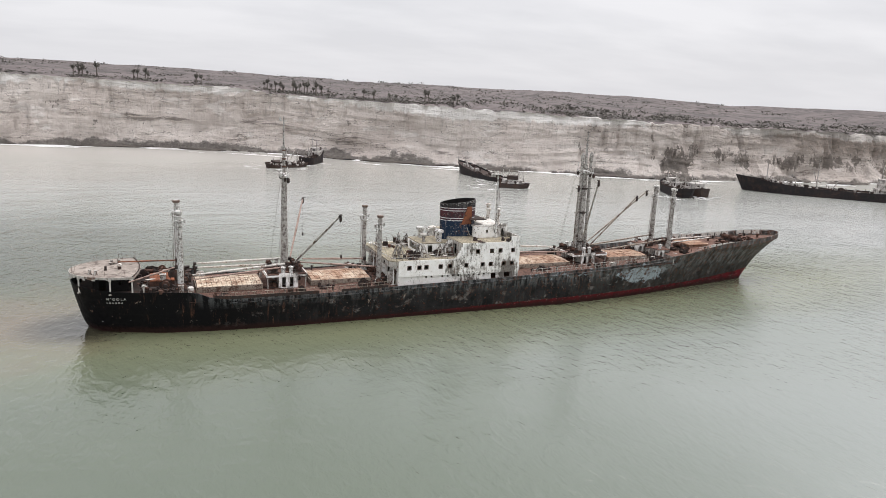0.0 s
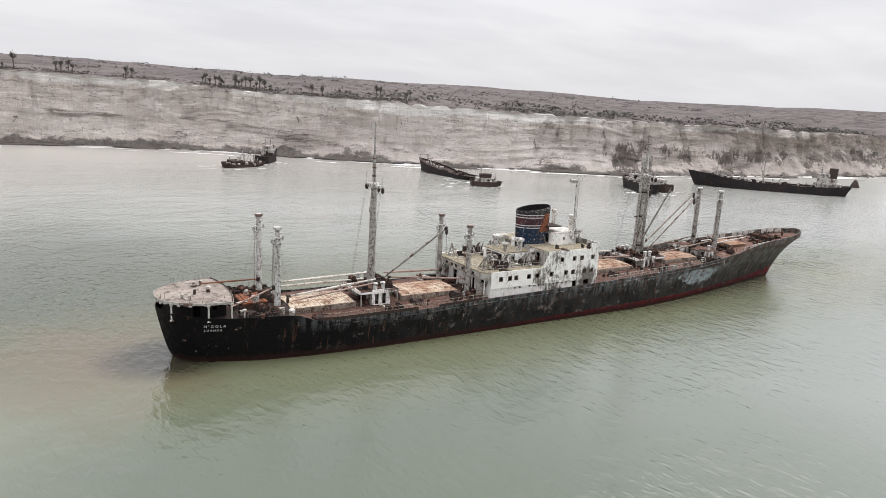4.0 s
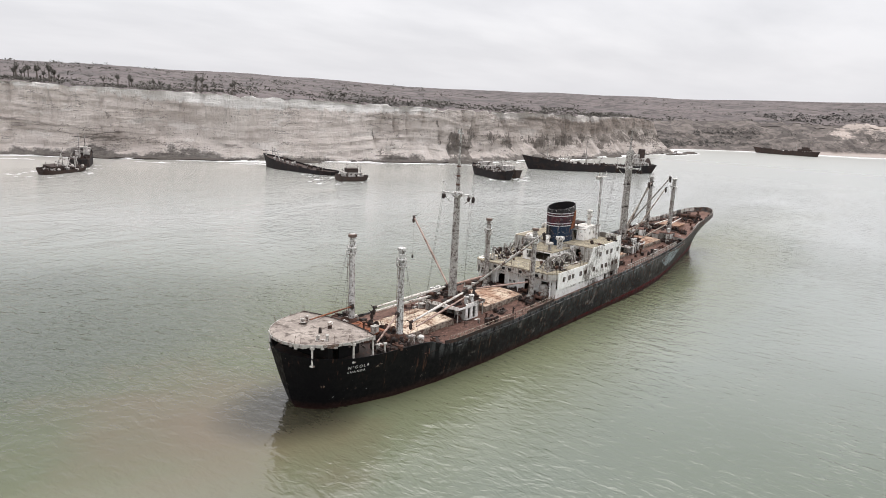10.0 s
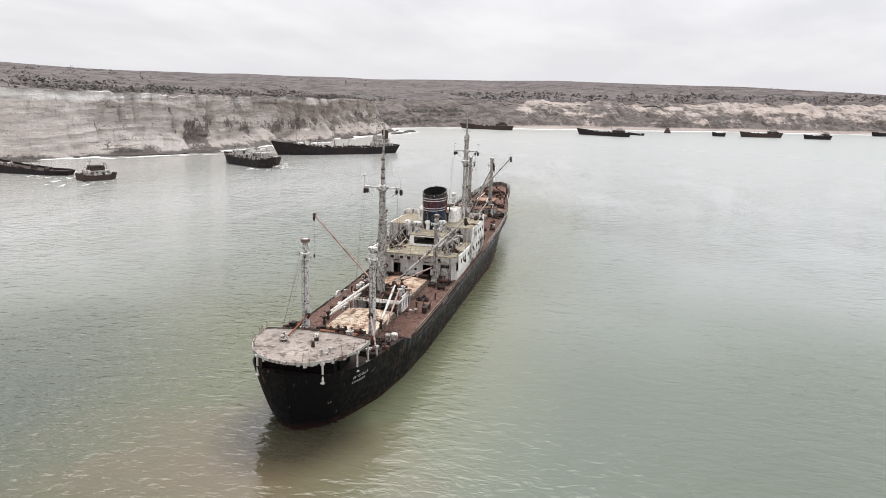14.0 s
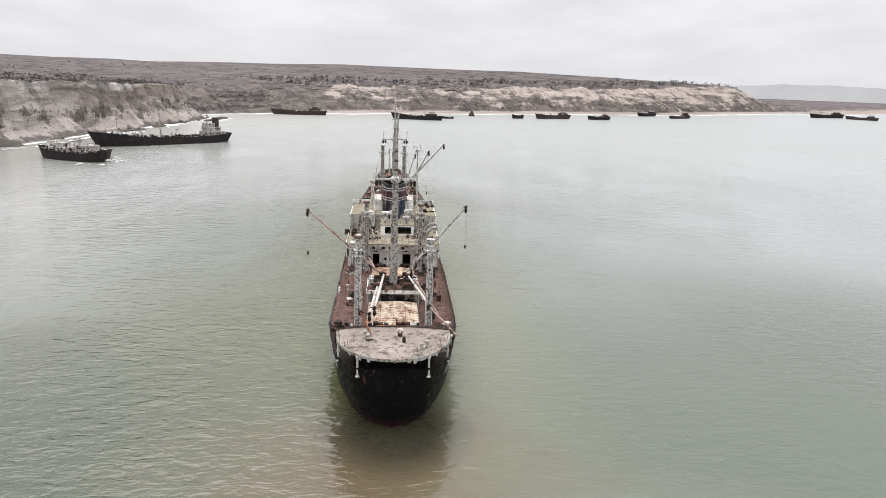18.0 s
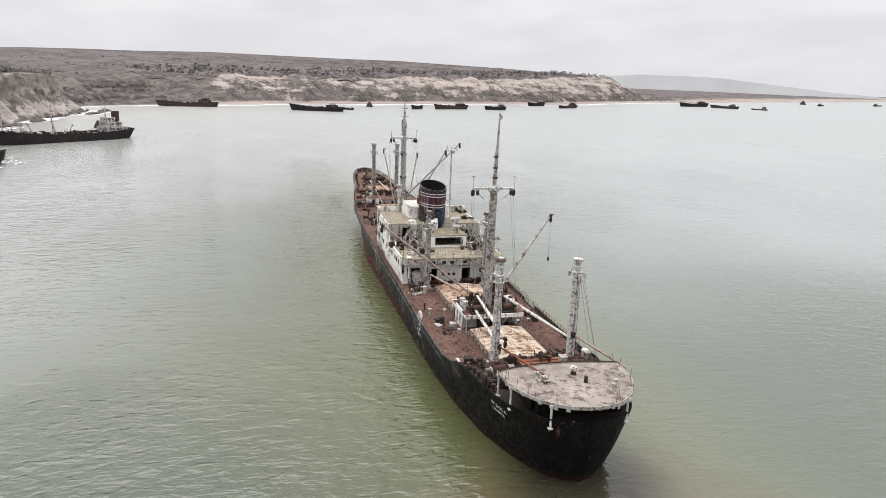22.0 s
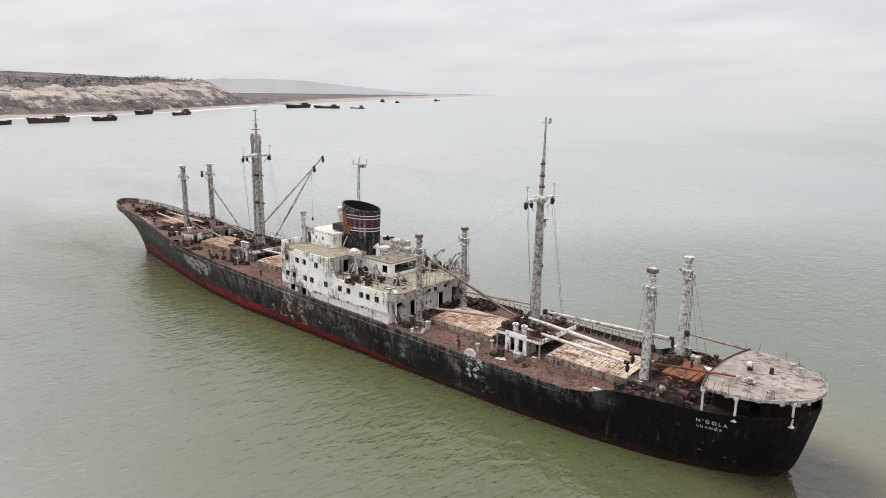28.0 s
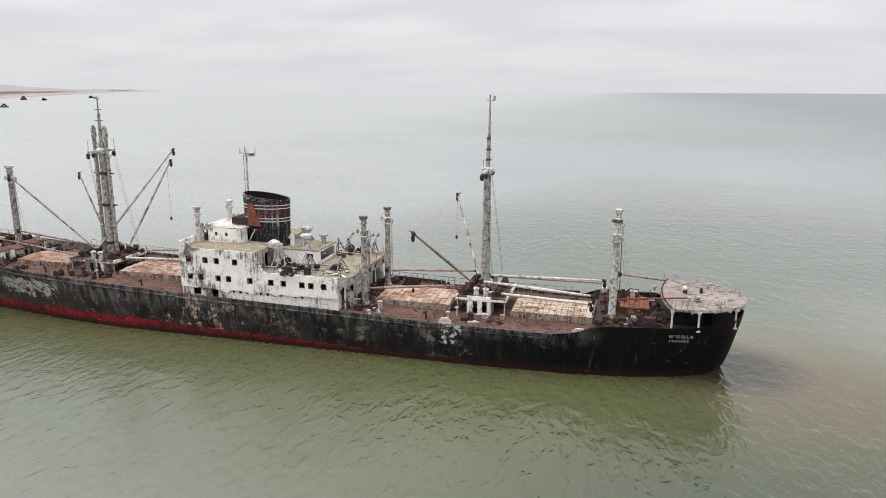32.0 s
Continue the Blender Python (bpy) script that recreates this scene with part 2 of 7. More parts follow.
def deck_material(name, base, tint, dark, scale=0.35, fleck=1.8):
    m = Mat(name, 0.8, spec=0.12)
    big, fine, grit = m.noise(scale, 6, 0.7), m.noise(scale * 5, 6, 0.75), m.noise(7, 4, 0.7)
    c = m.mix(m.step(big, 0.38, 0.62), base, tint)
    c = m.mix(m.step(fine, 0.51, 0.60, 0, 0.9), c, dark)
    c = m.mix(m.step(m.noise(scale * 9, 5, 0.7, m.mapped((1, 1, 1), loc=(5, 9, 2))), 0.57, 0.64, 0, 0.7), c, tuple(min(0.8, q * fleck) for q in tint))
    c = m.mix(m.step(grit, 0.5, 0.68, 0, 0.4), c, tuple(q * 0.6 for q in dark))
    m.colour(c).bump(m.math("ADD", fine, m.math("MULTIPLY", grit, 0.3)), 0.05, 0.5)
    return m.m


M_DECK = deck_material("rusty_brown_deck", (0.096, 0.052, 0.040), (0.165, 0.100, 0.080), (0.022, 0.015, 0.013))
M_FCDECK = deck_material("red_brown_forecastle_deck", (0.135, 0.071, 0.053), (0.20, 0.122, 0.098), (0.03, 0.02, 0.017))
M_PLAT = deck_material("grey_brown_platform_deck", (0.245, 0.208, 0.182), (0.40, 0.35, 0.31), (0.095, 0.074, 0.064), 0.20, 1.15)
M_MOSS = deck_material("mossy_yellow_deck", (0.235, 0.204, 0.150), (0.40, 0.355, 0.262), (0.060, 0.048, 0.036), 0.75, 1.45)
# near-black for sheets that stand for the shade inside openings
M_HOLE = Mat("interior_shade", 0.95).colour((0.012, 0.011, 0.011)).m


def hatch_material():
    """Cream canvas and board remains, blotched with rust and dark rot, browner on the foremost hatch."""
    m = Mat("cream_tarnished_hatch_boards", 0.9, spec=0.15)
    worn, rot = m.noise(0.33, 6, 0.7), m.noise(1.3, 8, 0.8)
    c = m.mix(m.step(worn, 0.42, 0.60), (0.62, 0.53, 0.42), (0.46, 0.34, 0.25))
    c = m.mix(m.step(m.random(), 0.2, 1, 0, 0.35), c, (0.66, 0.585, 0.48))
    c = m.mix(m.math("MULTIPLY", m.step(m.axis(0), -34, -30), m.step(worn, 0.42, 0.56, 0.3, 0.75)), c, (0.36, 0.215, 0.145))
    c = m.mix(m.step(m.axis(0), 20, 24, 0, 0.5), c, (0.30, 0.165, 0.11))
    c = m.mix(m.step(m.math("ADD", rot, m.math("MULTIPLY", worn, 0.3)), 0.645, 0.70, 0, 0.85), c, (0.21, 0.115, 0.075))
    c = m.mix(m.step(m.math("ADD", rot, m.math("MULTIPLY", m.noise(4.0, 5, 0.75), 0.4)), 0.77, 0.82, 0, 0.85), c, (0.07, 0.05, 0.04))
    c = m.mix(m.step(m.noise(1.0, 4, 0.6, m.mapped((1.2, 6, 2))), 0.57, 0.68, 0, 0.45), c, (0.25, 0.17, 0.125))
    m.colour(c).bump(m.math("ADD", rot, m.noise(5, 4)), 0.06, 0.6)
    return m.m


M_HATCH = hatch_material()


def hull_material():
    """Black and grey topsides with plate seams, pale scuffs and rust; red boot-topping towards the bow."""
    m = Mat("black_and_red_hull_paint", 0.5, spec=0.10)
    x, y, z = m.axis(0), m.axis(1), m.axis(2)
    fine = m.noise(1.5, 7, 0.75)
    scuff = m.noise(0.42, 8, 0.72, m.mapped((1, 1, 1.3)))
    runs = m.noise(1.0, 6, 0.7, m.mapped((1.1, 1.1, 0.22)))
    fore = m.step(x, -44, -12)
    bow = m.step(x, 10, 40)
    top = m.mix(fore, (0.006, 0.006, 0.007), m.mix(m.step(m.noise(0.3, 6, 0.7), 0.38, 0.62), m.mix(bow, (0.012, 0.012, 0.013), (0.024, 0.022, 0.021)), m.mix(bow, (0.036, 0.036, 0.036), (0.066, 0.064, 0.060))))
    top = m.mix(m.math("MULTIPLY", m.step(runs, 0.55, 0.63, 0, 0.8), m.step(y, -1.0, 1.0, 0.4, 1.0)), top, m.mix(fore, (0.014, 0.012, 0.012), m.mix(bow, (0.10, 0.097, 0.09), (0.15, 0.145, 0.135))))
    top = m.mix(m.math("MULTIPLY", m.step(scuff, 0.575, 0.62, 0, 0.85), m.step(x, -52, -30)), top, m.mix(m.step(runs, 0.4, 0.6), (0.085, 0.06, 0.05), (0.20, 0.195, 0.185)))
    top = m.mix(m.math("MULTIPLY", m.step(fine, 0.55, 0.60, 0, 0.9), m.step(x, -55, -20, 0.3, 1)), top, (0.010, 0.010, 0.011))
    # pale bare patch forward, broken at its edges
    bare = m.noise(0.5, 8, 0.78, m.mapped((1, 1, 1.4), loc=(7.3, 2.0, 1.0)))
    mid = m.math("SUBTRACT", x, m.step(y, -1.0, 1.0, 31.0, 29.0))
    zone = m.math("MULTIPLY", m.step(m.math("ABSOLUTE", mid, 0.0), 1.5, 7.5, 1, 0), m.math("MULTIPLY", m.step(z, 2.2, 3.4), m.step(z, 5.9, 5.2)))
    high = m.math("MULTIPLY", m.math("MULTIPLY", m.step(x, 2, 8), m.step(x, 46, 38)), m.step(z, 3.6, 4.8))
    zone = m.math("ADD", zone, m.math("MULTIPLY", high, 0.3))
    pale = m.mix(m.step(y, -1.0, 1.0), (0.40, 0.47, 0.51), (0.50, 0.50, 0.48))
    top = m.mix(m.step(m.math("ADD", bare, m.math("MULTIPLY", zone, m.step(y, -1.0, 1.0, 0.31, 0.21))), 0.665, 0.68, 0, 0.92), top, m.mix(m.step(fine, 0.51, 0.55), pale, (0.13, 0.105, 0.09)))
    # a few white flakes on the after port quarter
    zone2 = m.math("MULTIPLY", m.step(m.math("ABSOLUTE", m.math("SUBTRACT", x, -32.5), 0.0), 0.8, 2.2, 1, 0), m.step(z, 2.0, 2.6))
    zone2 = m.math("MULTIPLY", zone2, m.step(y, 0.0, 1.0))
    top = m.mix(m.step(m.math("ADD", m.noise(1.6, 5, 0.7), m.math("MULTIPLY", zone2, 0.2)), 0.72, 0.74), top, (0.60, 0.62, 0.62))
    # brown scrape amidships
    zone3 = m.math("MULTIPLY", m.step(m.math("ABSOLUTE", m.math("SUBTRACT", x, 1.0), 0.0), 1.0, 8.0, 1, 0), m.step(y, -1.0, 1.0, -0.6, 1.0))
    scrape = m.math("ADD", m.noise(0.6, 8, 0.78, m.mapped((1, 1, 0.7), loc=(1, 4, 2))), m.math("MULTIPLY", zone3, 0.13))
    top = m.mix(m.step(scrape, 0.635, 0.655, 0, 0.92), top, m.mix(m.step(fine, 0.46, 0.54), (0.44, 0.37, 0.30), (0.12, 0.065, 0.045)))
    band = m.math("MULTIPLY", m.step(z, 3.4, 5.0), m.step(x, -50, -44))
    top = m.mix(m.math("MULTIPLY", m.step(m.math("ADD", runs, m.math("MULTIPLY", fine, 0.5)), 0.69, 0.84, 0, 0.7), band), top, (0.20, 0.21, 0.21))
    # rust along the sheer
    top = m.mix(m.math("MULTIPLY", m.step(m.math("ADD", fine, m.math("MULTIPLY", z, 0.012)), 0.60, 0.66, 0, 0.8), fore), top, (0.13, 0.065, 0.043))
    # narrow rust weeps below the deck edge and the scuppers
    weeps = m.noise(1.0, 5, 0.7, m.mapped((1.9, 1.9, 0.10), loc=(2, 5, 3)))
    top = m.mix(m.math("MULTIPLY", m.step(weeps, 0.585, 0.67, 0, 0.75), m.step(m.noise(0.13, 3), 0.42, 0.58)), top, m.mix(m.step(fine, 0.42, 0.58), (0.15, 0.075, 0.045), (0.07, 0.036, 0.026)))
    # red boot-topping, dull and broken; starboard's shade is put in, lower and darker
    line = m.math("MULTIPLY", m.step(x, -40, 12, 0.15, 1.75), m.step(y, -1.0, 1.0, 0.72, 1.0))
    line = m.math("ADD", line, m.step(x, 46, 64, 0.0, 0.9))
    ragged = m.math("ADD", z, m.math("MULTIPLY", m.math("SUBTRACT", m.noise(0.9, 8, 0.75, m.mapped((1, 1, 0.5))), 0.5), 0.7))
    red = m.mix(m.step(m.noise(0.45, 6, 0.7), 0.4, 0.6), (0.29, 0.015, 0.028), (0.13, 0.014, 0.018))
    red = m.mix(m.step(m.noise(1.0, 6, 0.75, m.mapped((1.2, 1.2, 0.5), loc=(8, 3, 1))), 0.52, 0.60, 0, 0.85), red, (0.028, 0.016, 0.014))
    # dirtier red to starboard, darkened for the side away from the sun
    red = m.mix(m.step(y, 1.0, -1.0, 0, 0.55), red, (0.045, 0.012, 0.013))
    red = m.mix(m.step(m.noise(2.6, 5, 0.75), 0.61, 0.64), red, (0.36, 0.30, 0.26))
    c = m.mix(m.step(m.math("SUBTRACT", line, ragged), -0.03, 0.05), top, red)
    c = m.mix(m.step(m.math("ADD", z, m.math("MULTIPLY", m.math("SUBTRACT", fine, 0.5), 1.6)), 0.4, 1.15, 0.92, 0), c, (0.032, 0.016, 0.014))
    # plate seams
    seam = m.n.new("ShaderNodeTexBrick")
    seam.inputs["Scale"].default_value = 1.0
    seam.inputs["Mortar Size"].default_value = 0.02
    seam.inputs["Brick Width"].default_value, seam.inputs["Row Height"].default_value = 7.0, 1.5
    k = m.n.new("ShaderNodeCombineXYZ")
    m.l.new(x, k.inputs[0])
    m.l.new(z, k.inputs[1])
    m.l.new(k.outputs[0], seam.inputs["Vector"])
    c = m.mix(m.math("MULTIPLY", seam.outputs["Fac"], 0.55), c, (0.012, 0.011, 0.010))
    m.colour(c).bump(m.math("ADD", m.math("MULTIPLY", fine, 0.4), m.math("MULTIPLY", m.noise(0.35, 3), 1.3)), 0.07, 0.6)
    m.rough(m.step(fine, 0.4, 0.6, 0.42, 0.75))
    return m.m


M_HULL = hull_material()


def funnel_material():
    """Dark blue to black below, maroon between two pairs of white bands, sooty top."""
    m = Mat("banded_funnel_paint", 0.65, spec=0.2)
    z = m.axis(2)
    fine, flake = m.noise(1.8, 6, 0.7), m.noise(3.3, 6, 0.78)
    zz = m.math("ADD", z, m.math("MULTIPLY", m.math("SUBTRACT", fine, 0.5), 0.10))
    c = m.mix(m.step(m.axis(1), -0.6, 0.2), (0.013, 0.028, 0.055), (0.012, 0.012, 0.015))
    c = m.mix(m.step(zz, 14.42, 14.46), c, m.mix(m.step(fine, 0.42, 0.6), (0.085, 0.022, 0.027), (0.022, 0.020, 0.028)))
    c = m.mix(m.step(zz, 16.62, 16.7), c, (0.022, 0.021, 0.022))
    for lo, hi in ((14.42, 14.54), (14.82, 14.94), (16.12, 16.24), (16.54, 16.66)):
        band = m.math("MULTIPLY", m.math("GREATER_THAN", zz, lo), m.math("LESS_THAN", zz, hi))
        c = m.mix(m.math("MULTIPLY", band, m.step(m.noise(1.7, 6, 0.75), 0.36, 0.44)), c, (0.66, 0.66, 0.67))
    runs = m.noise(1.0, 4, 0.6, m.mapped((2.5, 2.5, 0.2)))
    lower = m.math("MULTIPLY", m.step(zz, 13.6, 14.2), m.step(zz, 15.6, 15.0))
    c = m.mix(m.math("MULTIPLY", m.step(runs, 0.54, 0.62, 0, 0.8), m.math("ADD", m.math("MULTIPLY", lower, 0.8), 0.2)), c, (0.42, 0.38, 0.36))
    c = m.mix(m.step(fine, 0.60, 0.64, 0, 0.8), c, (0.16, 0.085, 0.06))
    c = m.mix(m.step(m.math("ADD", flake, m.step(z, 16.9, 17.6, 0.0, 0.07)), 0.60, 0.63), c, (0.46, 0.44, 0.43))
    m.colour(c).bump(fine, 0.04, 0.5)
    return m.m


M_FUNNEL = funnel_material()


def water_material():
    """Turbid green sea: silt tints its body, sky sheen, haze and hull reflections are put into the colour, short wind
    waves break up what it mirrors.
    """
    m = Mat("murky_green_water", 0.06, spec=0.5)
    m.b.inputs["IOR"].default_value = 1.62
    x, y = m.axis(0), m.axis(1)
    big = m.noise(0.006, 3, 0.5)
    mid = m.noise(0.03, 4, 0.6)
    c = m.mix(m.step(big, 0.35, 0.65), (0.105, 0.122, 0.092), (0.128, 0.146, 0.118))
    c = m.mix(m.step(mid, 0.4, 0.7, 0, 0.6), c, (0.102, 0.124, 0.084))
    # greener, darker water on the port side
    wander = m.math("ADD", y, m.math("MULTIPLY", m.math("SUBTRACT", big, 0.5), 120.0))
    port = m.math("MULTIPLY", m.step(wander, -6.0, 22.0), m.step(x, 25.0, -35.0))
    port = m.math("MULTIPLY", port, m.step(wander, 58.0, 15.0))
    c = m.mix(m.math("MULTIPLY", port, 0.85), c, (0.084, 0.092, 0.033))
    # silt further out and towards the shore, with sky sheen and haze painted in
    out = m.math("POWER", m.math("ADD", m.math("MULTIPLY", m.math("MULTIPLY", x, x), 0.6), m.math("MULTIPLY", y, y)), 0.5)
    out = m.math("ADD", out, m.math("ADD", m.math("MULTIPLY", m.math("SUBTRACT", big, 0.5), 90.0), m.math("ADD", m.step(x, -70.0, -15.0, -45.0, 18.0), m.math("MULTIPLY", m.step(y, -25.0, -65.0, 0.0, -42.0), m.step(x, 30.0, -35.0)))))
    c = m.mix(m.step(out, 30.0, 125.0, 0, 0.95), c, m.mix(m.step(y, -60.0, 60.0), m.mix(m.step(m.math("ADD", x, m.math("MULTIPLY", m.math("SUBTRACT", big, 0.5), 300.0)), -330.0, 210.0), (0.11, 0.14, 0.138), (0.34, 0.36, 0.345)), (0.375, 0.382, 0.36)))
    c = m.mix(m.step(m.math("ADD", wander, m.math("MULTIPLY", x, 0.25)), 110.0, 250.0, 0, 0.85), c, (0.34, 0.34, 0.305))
    # darker water astern
    ax, ay = m.math("ADD", x, 90.0), m.math("MULTIPLY", m.math("ADD", y, -50.0), 0.9)
    astern = m.math("POWER", m.math("ADD", m.math("MULTIPLY", ax, ax), m.math("MULTIPLY", ay, ay)), 0.5)
    c = m.mix(m.step(m.math("ADD", astern, m.math("MULTIPLY", m.math("SUBTRACT", mid, 0.5), 36.0)), 16.0, 58.0, 0.75, 0), c, (0.056, 0.068, 0.046))
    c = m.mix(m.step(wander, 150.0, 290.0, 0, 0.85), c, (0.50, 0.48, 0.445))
    # darker patch off the port quarter
    qx, qy = m.math("ADD", x, 76.0), m.math("ADD", y, -36.0)
    extent = m.math("POWER", m.math("ADD", m.math("MULTIPLY", qx, qx), m.math("MULTIPLY", qy, qy)), 0.5)
    c = m.mix(m.step(m.math("ADD", extent, m.math("MULTIPLY", m.math("SUBTRACT", mid, 0.5), 40.0)), 14.0, 46.0, 0.5, 0), c, (0.042, 0.054, 0.032))
    # olive painted round the hull where its reflection cuts the sky sheen, red-brown plume off the stern
    hx = m.math("MULTIPLY", x, 0.16)
    near = m.math("POWER", m.math("ADD", m.math("MULTIPLY", hx, hx), m.math("MULTIPLY", y, y)), 0.5)
    near = m.math("ADD", near, m.math("MULTIPLY", m.math("SUBTRACT", mid, 0.5), 20.0))
    c = m.mix(m.step(near, 9.0, 30.0, 0.85, 0), c, m.mix(m.step(y, -6.0, 6.0), (0.165, 0.172, 0.098), (0.092, 0.099, 0.038)))
    tx, ty = m.math("ADD", x, 94.0), m.math("ADD", y, 20.0)
    tongue = m.math("POWER", m.math("ADD", m.math("MULTIPLY", tx, tx), m.math("MULTIPLY", ty, ty)), 0.5)
    c = m.mix(m.step(m.math("ADD", tongue, m.math("MULTIPLY", m.math("SUBTRACT", mid, 0.5), 30.0)), 6.0, 26.0, 0.7, 0), c, (0.19, 0.20, 0.160))
    px = m.math("ADD", x, 72.0)
    py = m.math("MULTIPLY", m.math("ADD", y, -2.0), 0.8)
    d = m.math("ADD", m.math("MULTIPLY", px, px), m.math("MULTIPLY", py, py))
    d = m.math("MULTIPLY", m.math("POWER", d, 0.5), m.step(m.noise(0.12, 4), 0.25, 0.75, 0.6, 1.5))
    c = m.mix(m.step(d, 3.0, 19.0, 0.75, 0), c, (0.125, 0.088, 0.056))
    # reflection and shade of the black stern, put into the water's colour
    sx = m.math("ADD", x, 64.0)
    stern_shade = m.math("POWER", m.math("ADD", m.math("MULTIPLY", sx, sx), m.math("MULTIPLY", m.math("MULTIPLY", y, y), 1.3)), 0.5)
    c = m.mix(m.step(m.math("ADD", stern_shade, m.math("MULTIPLY", m.math("SUBTRACT", mid, 0.5), 8.0)), 4.5, 10.0, 0.8, 0), c, (0.030, 0.029, 0.020))
    # darker patch off the starboard quarter; the paler one above lies right astern
    gx, gy = m.math("ADD", x, 52.0), m.math("MULTIPLY", m.math("ADD", y, 68.0), 1.1)
    clear = m.math("POWER", m.math("ADD", m.math("MULTIPLY", gx, gx), m.math("MULTIPLY", gy, gy)), 0.5)
    c = m.mix(m.step(m.math("ADD", clear, m.math("MULTIPLY", m.math("SUBTRACT", mid, 0.5), 44.0)), 18.0, 62.0, 0.7, 0), c, (0.092, 0.114, 0.081))
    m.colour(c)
    # wind waves: short chop, wavelets, a low swell; gusts and calm slicks change their height
    w1 = m.noise(0.85, 2, 0.5, m.mapped((1.0, 0.5, 1), (0, 0, 0.5)), 0.6)
    w2 = m.noise(0.34, 2, 0.4, m.mapped((1.0, 0.45, 1), (0, 0, 0.35)), 0.4)
    w3 = m.noise(2.3, 3, 0.5, m.mapped((1.0, 0.55, 1), (0, 0, 0.7)), 0.4)
    gust = m.step(m.noise(1.0, 5, 0.6, m.mapped((0.018, 0.034, 1), (0, 0, 0.4)), 0.5), 0.36, 0.64, 0.5, 1.25)
    h = m.math("ADD", m.math("ADD", m.math("MULTIPLY", w1, 0.85), m.math("MULTIPLY", w2, 0.55)), m.math("MULTIPLY", w3, 0.30))
    far = m.math("POWER", m.math("ADD", m.math("MULTIPLY", x, x), m.math("MULTIPLY", y, y)), 0.5)
    gust = m.math("MULTIPLY", gust, m.step(far, 75.0, 300.0, 1.0, 0.16))
    gust = m.math("MULTIPLY", gust, m.step(y, -5.0, 20.0, 1.0, 1.4))
    m.bump(m.math("MULTIPLY", h, gust), 0.22, 1.0)
    m.rough(m.step(far, 90.0, 420.0, 0.05, 0.30))
    return m.m


M_WATER = water_material()


def cliff_material():
    """Pale pinkish sandstone: thin bedding, a few dark seams, white caprock in places, dark foot of wet rock and
    painted cave shade.
    """
    m = Mat("pale_layered_sandstone", 0.95, spec=0.15)
    x, z = m.axis(0), m.axis(2)
    warp = m.noise(0.012, 4, 0.5)
    wob = m.math("ADD", z, m.math("MULTIPLY", warp, 16.0))
    lay = m.n.new("ShaderNodeCombineXYZ")
    m.l.new(m.math("MULTIPLY", wob, 0.30), lay.inputs[2])
    m.l.new(m.math("MULTIPLY", x, 0.022), lay.inputs[0])
    m.l.new(m.math("MULTIPLY", m.axis(1), 0.022), lay.inputs[1])
    strata = m.noise(1.0, 7, 0.7, lay.outputs[0])
    runs = m.noise(1.0, 6, 0.7, m.mapped((0.24, 0.24, 0.03)), 0.6)
    blot, grit = m.noise(0.028, 7, 0.7), m.noise(0.3, 7, 0.78)
    c = m.mix(m.step(blot, 0.40, 0.60), (0.66, 0.585, 0.535), (0.78, 0.71, 0.655))
    c = m.mix(m.step(strata, 0.50, 0.62, 0, 0.35), c, (0.56, 0.49, 0.44))
    c = m.mix(m.math("MULTIPLY", m.step(strata, 0.59, 0.62, 0, 0.8), m.step(m.noise(0.02, 4), 0.48, 0.58)), c, (0.25, 0.215, 0.195))
    c = m.mix(m.math("MULTIPLY", m.step(runs, 0.54, 0.62), m.step(z, 15, 25, 0.04, 0.5)), c, (0.33, 0.29, 0.26))
    c = m.mix(m.step(grit, 0.58, 0.66, 0, 0.25), c, (0.46, 0.405, 0.37))
    c = m.mix(m.math("MULTIPLY", m.step(grit, 0.43, 0.36), m.step(z, 10, 26, 0.1, 0.6)), c, (0.80, 0.76, 0.72))
    # thin broken bedding cracks
    crack = m.noise(1.0, 6, 0.62, m.mapped((0.035, 0.035, 0.24)), 0.4)
    line = m.step(m.math("ABSOLUTE", m.math("SUBTRACT", crack, 0.52), 0.0), 0.003, 0.013, 0.85, 0.0)
    c = m.mix(m.math("MULTIPLY", line, m.step(m.noise(0.05, 4), 0.46, 0.56)), c, (0.19, 0.16, 0.14))
    slab = m.noise(1.0, 5, 0.6, m.mapped((0.05, 0.05, 0.16), loc=(4, 2, 9)))
    c = m.mix(m.step(slab, 0.60, 0.625, 0, 0.6), c, (0.84, 0.79, 0.745))
    # browner rock towards the point, its backlit shade put into the colour too
    brown = m.mix(m.step(grit, 0.42, 0.6), (0.30, 0.245, 0.205), (0.15, 0.125, 0.107))
    c = m.mix(m.math("MULTIPLY", m.step(m.math("ADD", x, m.math("MULTIPLY", m.math("SUBTRACT", blot, 0.5), 160.0)), 190, 300, 0, 0.85), m.step(m.math("ADD", z, m.math("MULTIPLY", m.math("SUBTRACT", warp, 0.5), 30.0)), 10.0, 17.0, 0.3, 0.95)), c, brown)
    below = m.math("SUBTRACT", z, m.step(x, -50.0, 270.0, 37.0, 27.0))
    cap = m.math("ADD", below, m.math("ADD", m.math("MULTIPLY", m.math("SUBTRACT", warp, 0.5), 26.0), m.math("MULTIPLY", m.math("SUBTRACT", runs, 0.5), 9.0)))
    c = m.mix(m.math("MULTIPLY", m.step(cap, -4.2, -2.8, 0, 0.9), m.step(x, 190, 260, 1.0, 0.45)), c, (0.90, 0.87, 0.83))
    gully = m.math("MULTIPLY", m.step(m.math("ABSOLUTE", m.math("SUBTRACT", m.math("ADD", x, m.math("MULTIPLY", z, -0.5)), 203.0), 0.0), 5.0, 15.0, 1, 0), m.step(z, 24.0, 15.0))
